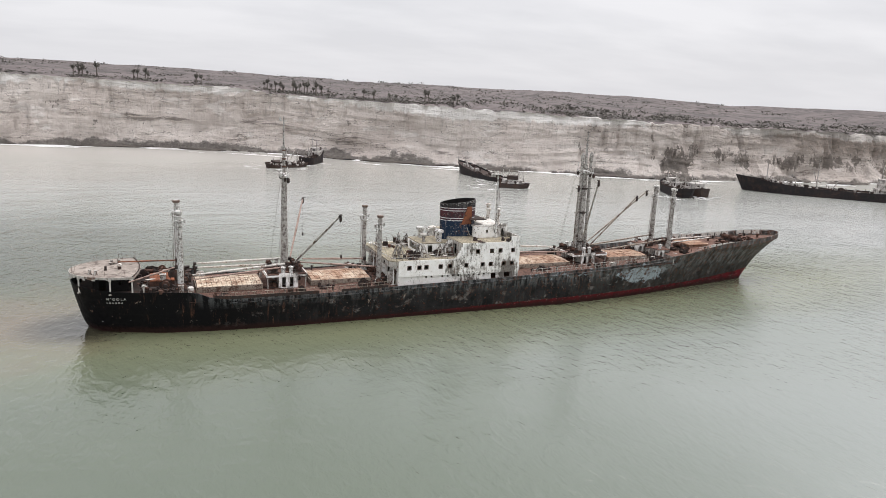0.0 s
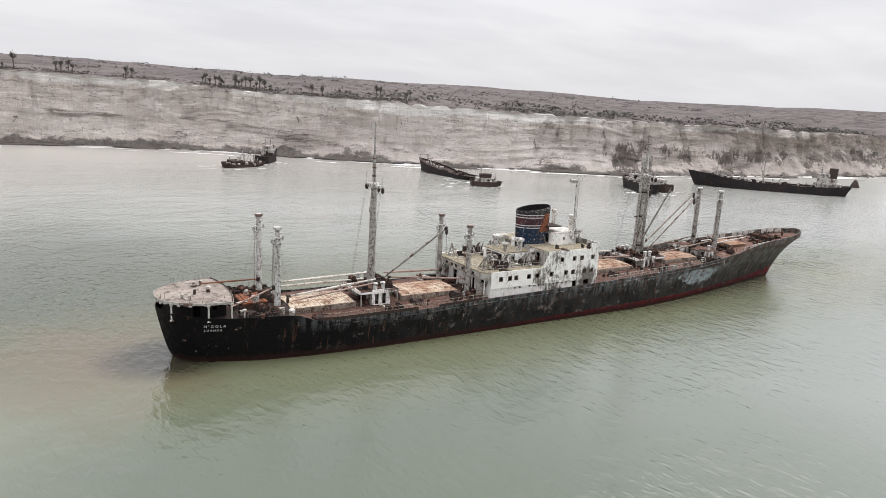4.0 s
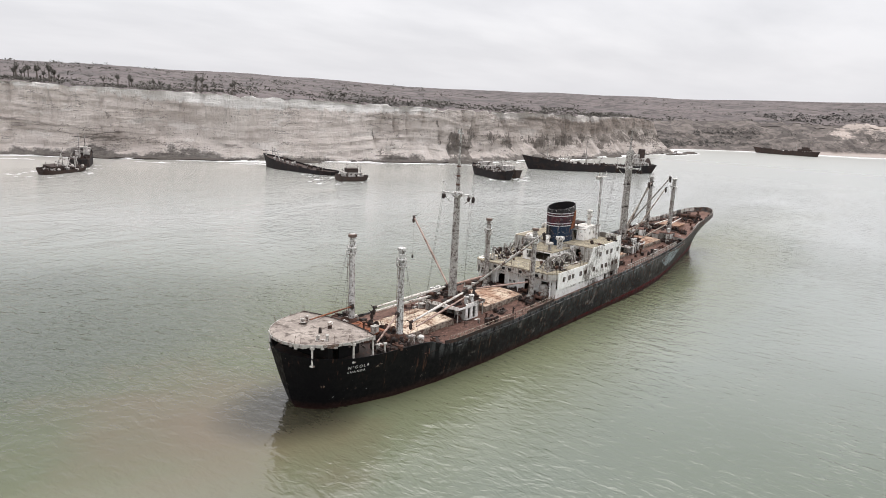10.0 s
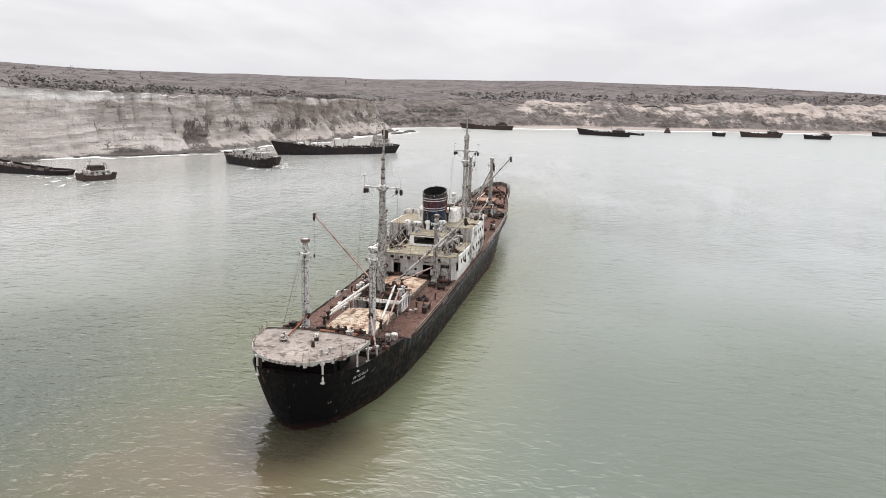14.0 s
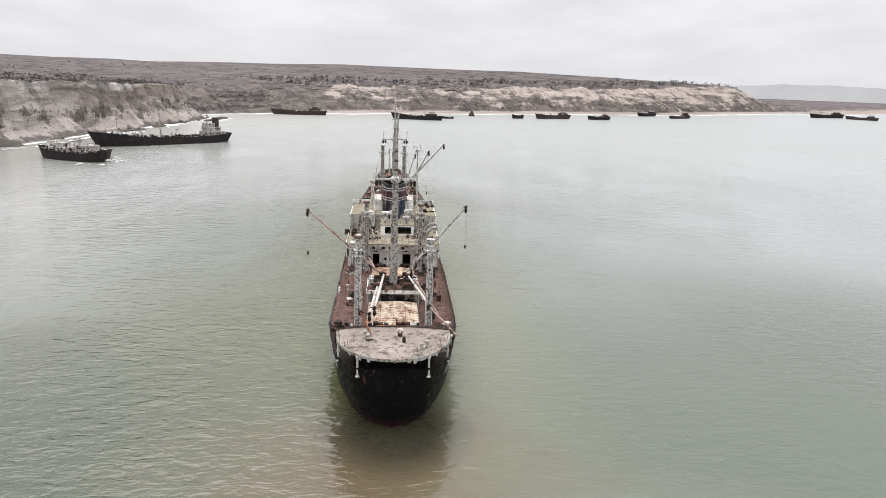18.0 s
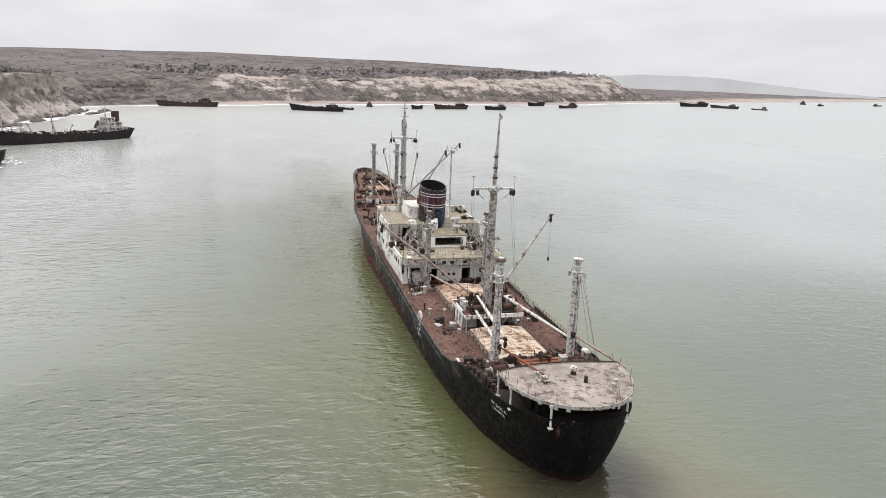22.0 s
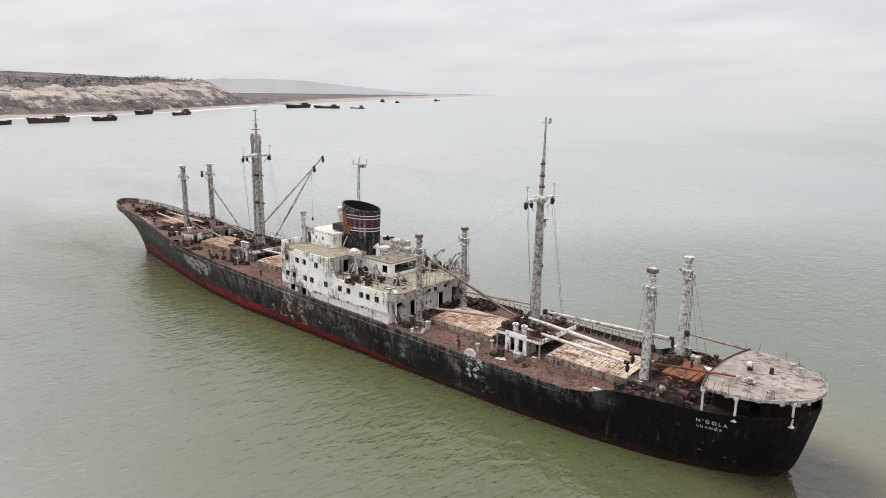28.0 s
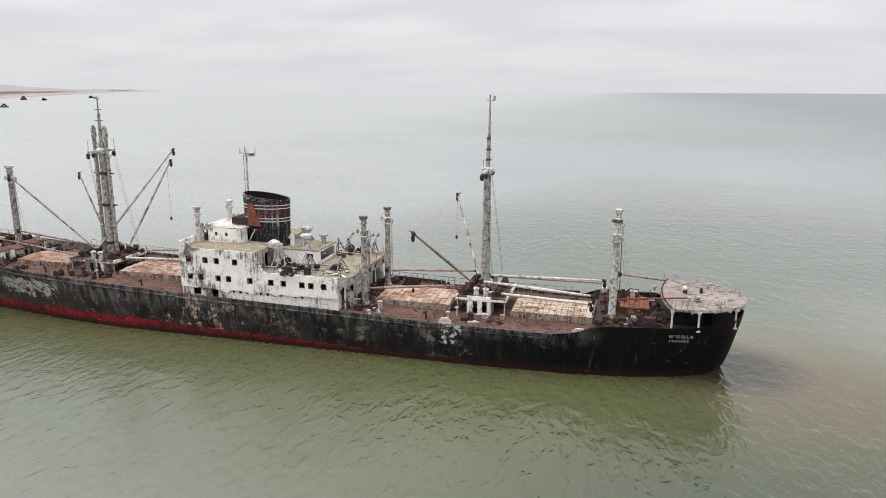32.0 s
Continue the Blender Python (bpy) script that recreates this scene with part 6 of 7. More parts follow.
# open rails round the bow and along the starboard deck edge
def rail(xs, side, z_of, h, mat, every, stay=False):
    top = [(x, side * (beam_at(x) - 0.06), z_of(x) + h) for x in xs]
    mid = [(x, y, z - h * 0.48) for x, y, z in top]
    r = part("rail", MB().tube(top, 0.045, 6).tube(mid, 0.025, 5), mat, ship, "bent steel rail")
    for i in range(0, len(xs), every):
        x, y, z = top[i]
        mb = MB().beam((x, y, z - h - 0.1), (x, y, z), 0.035, 0.035, 6)
        if stay:
            mb.beam((x, y - side * 0.55, z - h - 0.1), (x, y - side * 0.03, z - 0.15), 0.03, 0.03, 5)
        part("stanchion", mb, mat, r)


for sgn in (1, -1):
    rail([44 + 0.75 * i for i in range(36)] + [70.9], sgn, edge, 0.85, M_GREY, 2, True)
    xs = [43 + 28.0 * i / 40 for i in range(41)] + [71.2, 71.3, 71.38]
    strip = [[(x, sgn * (beam_at(x) - 0.02), edge(x) - 0.1), (x, sgn * (beam_at(x) - 0.02), edge(x) + min(1.0, 0.07 * (x - 42))), (x, sgn * max(0, beam_at(x) - 0.08), edge(x) + min(1.0, 0.07 * (x - 42))), (x, sgn * max(0, beam_at(x) - 0.08), edge(x) - 0.1)] for x in xs]
    part("bow_bulwark", MB().grid(strip, sgn < 0), M_HULL, ship, "low dark bulwark round the bow", smooth=0)
rail([-45 + 0.9 * i for i in range(29)], -1, edge, 0.95, M_COAM, 1, True)
rail([6 + 1.0 * i for i in range(26)], -1, edge, 0.9, M_GREY, 1, True)
# pale inner bulwark panels on the bow, port and starboard
for sgn in (1, -1):
    for i in range(12):
        a, b = 48 + 1.8 * i, 49.5 + 1.8 * i
        ya, yb = sgn * (beam_at(a) - 0.12), sgn * (beam_at(b) - 0.12)
        part("rail_panel", MB().add([(a, ya, edge(a) + 0.12), (b, yb, edge(b) + 0.12), (b, yb, edge(b) + 0.98), (a, ya, edge(a) + 0.98), (a, ya - sgn * 0.03, edge(a) + 0.12), (b, yb - sgn * 0.03, edge(b) + 0.12), (b, yb - sgn * 0.03, edge(b) + 0.98), (a, ya - sgn * 0.03, edge(a) + 0.98)],
             [(0, 1, 2, 3), (7, 6, 5, 4), (3, 2, 6, 7), (0, 4, 5, 1)]), M_BOOM, ship, "pale rail panel", smooth=0) if sgn < 0 or i % 5 != 3 else None
# black bulwark lengths amidships
for x0, x1, sgn, h in ((-46, -31, -1, 0.45), (-27.5, -20.0, -1, 0.35)):
    xs = [x0 + (x1 - x0) * i / 10 for i in range(11)]
    outer = [[(x, sgn * (beam_at(x) - 0.02), edge(x) - 0.1), (x, sgn * (beam_at(x) - 0.02), edge(x) + h), (x, sgn * (beam_at(x) - 0.1), edge(x) + h), (x, sgn * (beam_at(x) - 0.1), edge(x) - 0.1)] for x in xs]
    mb = MB().grid(outer, sgn < 0).add(outer[0], [(0, 1, 2, 3)]).add(outer[-1], [(3, 2, 1, 0)])
    part("bulwark", mb, M_DARK, ship, "dark rusted bulwark plates", smooth=0)
# rubbing strake
for sgn in (1, -1):
    mb = MB()
    rows = []
    for i in range(61):
        x = -44 + 80 * i / 60
        y, z = beam_at(x) + 0.02, edge(x) - 0.55
        rows.append([(x, sgn * y, z - 0.1), (x, sgn * (y + 0.12), z - 0.06), (x, sgn * (y + 0.12), z + 0.06), (x, sgn * y, z + 0.1)])
    part("rubbing_strake", mb.grid(rows, sgn > 0), M_HULL, ship)
# chamfered white plates and vents by the deck edge
for x, y in ((-47.0, 7.1), (-31.6, 7.75)):
    zd = main_z(x)
    ol = [(-0.75, 0), (0.75, 0), (0.75, 0.45), (0.4, 0.85), (-0.4, 0.85), (-0.75, 0.45)]
    n = len(ol)
    part("fairlead_plate", MB().add([(x + u, y + o, zd + v) for o in (-0.12, 0.12) for u, v in ol], [tuple(range(n)), tuple(reversed(range(n, 2 * n)))] + [(i, n + i, n + (i + 1) % n, (i + 1) % n) for i in range(n)]),
         M_BOOM, ship, "white chamfered fairlead plate", smooth=0)
part("vent_box", MB().lathe((-49.2, -6.6, 5.9), [(0.36, 0), (0.42, 0.4), (0.42, 0.75), (0.3, 0.85)], 10), M_BOOM, ship, "squat pale vent")
for x, y in ((-29.0, 6.6), (-28.5, -6.4), (10.5, 6.6), (27.0, 5.6), (12.0, -6.4)):
    part("air_pipe", MB().beam((x, y, main_z(x)), (x, y, main_z(x) + 0.9), 0.11, 0.11, 8).beam((x, y, main_z(x) + 0.9), (x + 0.3, y, main_z(x) + 0.75), 0.12, 0.14, 8), M_DARK, ship, "bent air pipe")

# boat deck: vents, davits, radar mast, stub masts, canopy
mushroom(-11.2, 1.4, 11.1, 2.0, 0.66, M_POST, 1.12)
mushroom(-9.4, -2.6, 11.1, 2.1, 0.66, M_POST, 1.12)
mushroom(-12.0, -2.2, 11.1, 1.4, 0.4, M_GREY)
cowl(-8.0, 3.6, T3, 2.2, 0.45, 160)
cowl(-7.9, -4.4, T3, 2.2, 0.45, 200)
cowl(-8.6, 0.2, 11.1, 1.5, 0.4, 30)
part("skylight", MB().prism([(-7.2, 3.4), (-7.2, 4.6), (-8.9, 4.6), (-8.9, 3.4)][::-1], T4, T4 + 0.4).lathe((-8.0, 4.0, T4 + 0.35), [(0.75, 0), (0.7, 0.3), (0.3, 0.55)], 10), M_BOOM, ship)


def davit(x, y, side, lean, bent_arm=False):
    """A boat davit: a braced trestle of inclined beams with a leaning arm."""
    top = (x, y - side * 0.9 * lean, T3 + 2.1)
    d = part("boat_davit", MB().beam((x - 0.55, y + side * 0.5, T3), top, 0.11, 0.09, 6).beam((x + 0.55, y + side * 0.5, T3), top, 0.11, 0.09, 6).box(x - 0.85, x + 0.85, y + side * 0.5 - 0.15, y + side * 0.5 + 0.15, T3, T3 + 0.12),
             M_MAST, ship, "grey braced lifeboat davit trestle")
    part("back_strut", MB().beam((x, y - side * 1.7, T3), top, 0.08, 0.08, 6), M_MAST, d)
    for k in (0.3, 0.6):
        w = 0.55 * (1 - k)
        part("cross_bar", MB().beam((x - w, y + side * (0.5 - (0.5 + 0.9 * lean) * k), T3 + 2.1 * k), (x + w, y + side * (0.5 - (0.5 + 0.9 * lean) * k), T3 + 2.1 * k), 0.05, 0.05, 5), M_RUST, d)
    if bent_arm:
        pts = [(x, y - side * 0.4 + side * (1.9 - 1.9 * math.cos(a)), T3 + 2.5 * math.sin(a)) for a in [math.pi * 0.55 * i / 8 for i in range(9)]]
        part("arm", MB().sweep([Vector(q) for q in pts], 0.17, 8), M_MAST, d, "bent grey davit arm")
        part("arm_head", MB().lathe(Vector(pts[-1]) - Vector((0, 0, 0.35)), [(0.1, 0), (0.22, 0.1), (0.22, 0.3), (0.1, 0.4)], 8), M_MAST, d)
        part("fall_wires", MB().beam(pts[-1], (x + 0.3, y + side * 0.4, T3 + 0.2), 0.02, 0.02, 4), M_WIRE, d)


for x, l in ((-8.7, 1.0), (-9.8, 0.2), (-12.6, 1.0), (-13.7, -0.3)):
    davit(x, 5.2, 1, l)
for x, l, arm in ((-9.0, 0.6, False), (-10.4, -0.3, False), (-13.0, 0.8, False), (-14.2, 0.1, True), (-17.2, 0.4, True), (-18.0, -0.2, True)):
    davit(x, -5.4, -1, l, arm)
davit(-17.6, 4.6, 1, -0.6)
for sgn, x0, x1 in ((-1, -17.2, -7.8), (-1, -17.2, -16.4), (1, -17.2, -15.0)):
    for h in (0.5, 0.95):
        part("deck_rail", MB().beam((x0, sgn * 7.42, T3 + h), (x1, sgn * 7.42, T3 + h - 0.06), 0.025, 0.025, 5), M_GREY, house)
for h in (0.5, 0.95):
    part("deck_rail", MB().tube([(-19.45, y, T3 + h) for y in (-5.2, -2.5, 0.2, 2.6, 4.6)], 0.025, 5), M_GREY, house)
for y in (-5.2, -3.9, -2.5, -1.2, 0.2, 1.4, 2.6, 3.6, 4.6):
    part("rail_post", MB().beam((-19.45, y, T3), (-19.45, y, T3 + 0.95), 0.03, 0.03, 5), M_GREY, house)
for y0, y1, z in ((3.2, 3.9, 0.35), (4.6, 5.8, 0.2), (-3.9, -4.6, 0.3)):
    part("deck_pipe", MB().beam((-15.8, y0, T3 + z), (-7.6, y1, T3 + z + 0.1), 0.09, 0.09, 7), M_GREY, house, "rusted pipe lying along the deck")
q = random.Random(77)
for _ in range(46):
    x, y = q.uniform(-18.6, -7.8), q.choice((-1, 1)) * q.uniform(3.0, 6.9)
    if y > 0 and q.random() < 0.25:
        y *= 0.5
    a, ln = q.uniform(0, 6.28), q.uniform(0.6, 2.2)
    p0 = Vector((x, y, T3 + 0.08))
    p1 = p0 + Vector((math.cos(a) * ln, min(0.8, abs(math.sin(a))) * ln * (-1 if y > 0 else 1), q.choice((0.05, 0.05, 0.35, 0.9))))
    k = q.random()
    if k < 0.7:
        part("fallen_strut", MB().beam(p0, p1, 0.06, 0.045, 6), q.choice((M_MAST, M_BOOM, M_DARK, M_RUST)), ship, "fallen strut lying on the boat deck")
    else:
        m = pose(x, y, T3 + 0.12, q.uniform(-20, 20), q.uniform(-25, 25), q.uniform(0, 180))
        part("bent_plate", MB().box(-0.5, 0.5, -0.3, 0.3, -0.02, 0.02, m).box(-0.5, -0.46, -0.3, 0.3, 0.02, 0.2, m), q.choice((M_MAST, M_DARK, M_WHITE)), ship, "bent plate lying on the boat deck", smooth=0)
radar = part("radar_mast", MB().beam((0.4, -4.4, T4), (0.2, -4.3, 23.3), 0.17, 0.13, 8), M_POST, ship, "thin grey radar mast with aerial platform")
part("aerial_platform", MB().box(-0.9, 0.9, -5.0, -3.6, 22.7, 22.8).beam((-0.8, -4.9, 22.8), (-0.8, -4.9, 23.5), 0.05, 0.05, 5).beam((0.8, -4.9, 22.8), (0.8, -4.9, 23.7), 0.05, 0.05, 5).beam((0.8, -3.7, 22.8), (0.8, -3.7, 23.4), 0.05, 0.05, 5).box(-1.0, -0.3, -4.6, -4.0, 22.3, 22.7), M_GREY, radar)
mb = MB()
for i in range(22):
    z = T4 + 1 + 0.48 * i
    mb.beam((0.1, -4.35, z), (0.75, -4.35, z), 0.025, 0.025, 4)
mb.beam((0.75, -4.35, T4 + 0.5), (0.7, -4.35, 22.4), 0.03, 0.03, 5)
part("mast_ladder", mb, M_RUST, radar)
for x, y in ((3.0, 4.0), (1.9, -1.9)):
    part("stub_mast", MB().beam((x, y, T4), (x, y, 15.2), 0.34, 0.3, 12).lathe((x, y, 15.2), [(0.3, 0), (0.52, 0.1), (0.52, 0.35), (0.34, 0.45), (0.34, 0.8), (0.5, 0.9), (0.5, 1.2), (0.2, 1.3)], 12), M_BOOM, ship, "white vent post with ringed top")
part("canopy", MB().box(-3.6, -0.6, -2.6, 1.6, 14.6, 14.75).beam((-3.4, -2.4, 13.7), (-3.4, -2.4, 14.6), 0.07, 0.07, 6).beam((-3.4, 1.4, 13.7), (-3.4, 1.4, 14.6), 0.07, 0.07, 6).beam((-0.8, 1.4, 13.7), (-0.8, 1.4, 14.6), 0.07, 0.07, 6).box(-3.6, -0.6, 1.55, 1.62, 13.9, 14.6), M_DARK, ship, "dark torn canopy on the wheelhouse top", smooth=0)
# torn roof edge of the wheelhouse: plates bent up and hanging, taller towards the front
for sgn in (1, -1):
    mb = MB()
    for i in range(24):
        x = -2.0 + 5.0 * i / 24
        top = 13.74 + rng.uniform(0.02, 0.3) + (0.35 if x > 0.8 else 0.0) * rng.random()
        mb.box(x, x + 0.21, sgn * 3.6 - 0.05, sgn * 3.6 + 0.05, 13.722, top)
    part("roof_edge", mb, M_WHITE, wh, "torn and bent roof edge", smooth=0)
for x, y, z, w, tilt in ((-3.7, 1.6, 12.7, 0.9, 62), (-3.9, 0.2, 12.9, 1.1, 50), (-3.7, -1.5, 12.6, 0.9, 66), (-4.0, -0.6, 13.1, 0.7, 40)):
    m = pose(x, y, z, 0, tilt, rng.uniform(-20, 20))
    part("hanging_sheet", MB().box(-0.8, 0.8, -w / 2, w / 2, -0.02, 0.02, m).box(-0.8, 0.8, w / 2 - 0.04, w / 2, 0.02, 0.12, m), M_BOOM, wh, "torn pale sheet hanging from the roof", smooth=0)
# broken rail posts along the boat deck
for sgn in (1, -1):
    for x in [-18.6 + 1.1 * i for i in range(10)]:
        if rng.random() < 0.7:
            part("rail_post", MB().beam((x, sgn * 7.45, T3), (x + rng.uniform(-0.15, 0.15), sgn * (7.45 + rng.uniform(-0.15, 0.1)), T3 + 0.9), 0.03, 0.03, 5), M_DARK, house)
# ladders down the after end
for y in (6.4, -6.2):
    mb = MB()
    for s in (-0.3, 0.3):
        mb.beam((-17.3, y + s, T3 - 0.2), (-19.2, y + s, 5.2), 0.06, 0.06, 6)
    for i in range(12):
        k = i / 12
        mb.box(-17.3 - 1.9 * k - 0.1, -17.3 - 1.9 * k + 0.1, y - 0.3, y + 0.3, T3 - 0.25 - 4.0 * k, T3 - 0.21 - 4.0 * k)
    part("steep_ladder", mb, M_RUST, ship, "steep rusted ladder")
for sgn in (1, -1):
    for x, y in ((-18.7, 6.6), (-18.9, 3.4), (-18.9, 0.9)):
        part("deck_pillar", MB().beam((x, sgn * y, 5.0), (x, sgn * y, T3 - 0.2), 0.1, 0.1, 8), M_WHITE, house)
    part("cabin_trunk", MB().lathe((-18.6, sgn * 5.4, 5.0), [(0.7, 0), (0.75, 1.5), (0.7, 2.0), (0.4, 2.2)], 10), M_GREY, ship, "rusted steel trunk")

# stays, runners and hanging hooks
def wire(p, q, sag=0.0, r=0.016):
    if not sag:
        return part("wire", MB().beam(p, q, r, r, 4), M_WIRE, ship)
    r = min(r, 0.008)
    pts = [Vector(p).lerp(Vector(q), i / 6) - Vector((0, 0, sag * 4 * (i / 6) * (1 - i / 6))) for i in range(7)]
    return part("wire", MB().sweep(pts, r, 4), M_WIRE, ship)


wire((-34.8, 2.4, 22.0), (-29.3, 12.4, 16.5), 0.15, 0.01)
wire((-34.8, -2.5, 22.0), (-28.5, -10.6, 17.3), 0.2, 0.01)
for y, k in ((2.6, 1), (-2.6, -1), (2.3, 1), (-2.2, -1)):
    wire((-34.8, y, 21.9), (-35.6 - 0.4 * abs(y), k * 3.2, 7.2))
    wire((20.5, y, 22.7), (20.0 - 0.8 * abs(y), k * 3.0, 8.0))
wire((20.5, -2.4, 22.7), (16.35, -10.4, 22.1), 0.7)
wire((20.5, -1.4, 22.7), (14.6, -7.2, 20.9), 0.7)
wire((15.2, -7.0, 20.0), (15.2, -7.0, 12.5))
wire((-28.5, -10.6, 17.0), (-28.4, -10.7, 11.5))
wire((-29.3, 12.4, 16.2), (-29.3, 12.5, 10.4))
for q in ((15.2, -7.0, 12.2), (-28.4, -10.7, 11.2), (-29.3, 12.5, 10.1)):
    part("cargo_hook", MB().lathe((q[0], q[1], q[2] - 0.3), [(0.05, 0), (0.16, 0.15), (0.16, 0.4), (0.05, 0.6)], 8), M_DARK, ship, "hanging dark cargo hook")
for sgn in (1, -1):
    wire((-50.9, sgn * 4.5, 15.6), (-52.3, sgn * 6.6, 6.3))
    wire((-50.2, sgn * 4.7, 15.4), (-49.8, sgn * 6.9, 6.3))
    wire((-50.4, sgn * 4.9, 15.8), (-51.2, sgn * 6.9, 6.4))
    wire((39.8, sgn * 2.9, 18.2), (41.0, sgn * 5.4, 8.2))

# loose wreckage on the decks: single pipes, plates, drums and beams
r = random.Random(12)
LOOSE = []
for mt in (M_DARK, M_RUST, M_DARK, M_DARK):
    a = r.uniform(0.5, 1.3)
    LOOSE.append(("loose_pipe", MB().beam((-a, 0, 0.06), (a, 0, 0.09), 0.06, 0.06, 7).mesh("loose_pipe", mt), "bent length of rusted pipe lying on deck", "pipe"))
    w, h = r.uniform(0.3, 0.8), r.uniform(0.2, 0.5)
    LOOSE.append(("steel_plate", MB().add([(-w, -h, 0), (w, -h, 0.1), (w * 0.8, h, 0.25), (-w, h * 0.7, 0.05), (-w, -h, 0.04), (w, -h, 0.14), (w * 0.8, h, 0.29), (-w, h * 0.7, 0.09)],
                  [(3, 2, 1, 0), (4, 5, 6, 7), (0, 1, 5, 4), (1, 2, 6, 5), (2, 3, 7, 6), (3, 0, 4, 7)]).mesh("steel_plate", mt, 0), "torn rusted steel plate lying on deck", "steel plate"))
    if mt is M_RUST:
        LOOSE.append(("steel_drum", MB().lathe((0, 0, 0), [(0.24, 0), (0.29, 0.05), (0.27, 0.3), (0.29, 0.55), (0.2, 0.6)], 9).mesh("steel_drum", mt), "corroded steel drum standing on deck", "drum"))
    LOOSE.append(("machine_block", MB().box(-0.35, 0.35, -0.25, 0.25, 0, 0.4).box(-0.15, 0.2, -0.3, 0.1, 0.4, 0.7).beam((-0.5, 0.1, 0.3), (0.5, 0.1, 0.35), 0.09, 0.09, 7).mesh("machine_block", mt), "rusted lump of deck machinery", "machinery"))
SPOTS = []
for x0, x1, n, half in ((-56, -49, 18, 6.0), (-38, -32, 5, 5.5), (-21, -18, 9, 6.4), (17.5, 25, 6, 5.5), (34.6, 37.2, 12, 5.5), (38.5, 46, 20, 4.5), (55, 64, 14, 2.6), (-45, -22, 3, 6.4), (4.5, 34, 4, 5.6)):
    for _ in range(n):
        x, y = r.uniform(x0, x1), r.uniform(-half, half)
        if (-48.8 < x < -38 or -31.6 < x < -21 or 5.4 < x < 17.2 or 25 < x < 35) and abs(y) < 4.3:
            y = math.copysign(r.uniform(4.6, half), y)
        z = 5.95 if x < -48.7 else (fc_z(x) if x > 37.5 else main_z(x))
        SPOTS.append((x, y, z + 0.13))
for x0, x1, zt in ((-37.6, -32.4, 7.1), (17.8, 24.2, 7.9)):
    for _ in range(7):
        SPOTS.append((r.uniform(x0, x1), r.uniform(-2.8, 2.8), zt))
for _ in range(9):
    SPOTS.append((r.uniform(-18.5, -7.6), r.choice((-1, 1)) * r.uniform(3.2, 7.0), T3))
for _ in range(2):
    SPOTS.append((r.uniform(-6.5, 2.5), r.choice((-1, 1)) * r.uniform(4.2, 7.0), T4))
deck_frame = pose(0, -0.33, 0, 0, 0, -0.3)
for x, y, z in SPOTS:
    for _ in range(6):
        nm, me, lb, ct = r.choice(LOOSE)
        ob = tagged(new(nm, me), lb, ct, "wreckage on deck")
        ob.matrix_world = deck_frame @ pose(x + r.gauss(0, 0.65), y + r.gauss(0, 0.6), z - 0.02, r.uniform(-6, 6), r.uniform(-8, 8), r.uniform(0, 360)) @ Matrix.Scale(r.uniform(0.5, 1.05), 4)

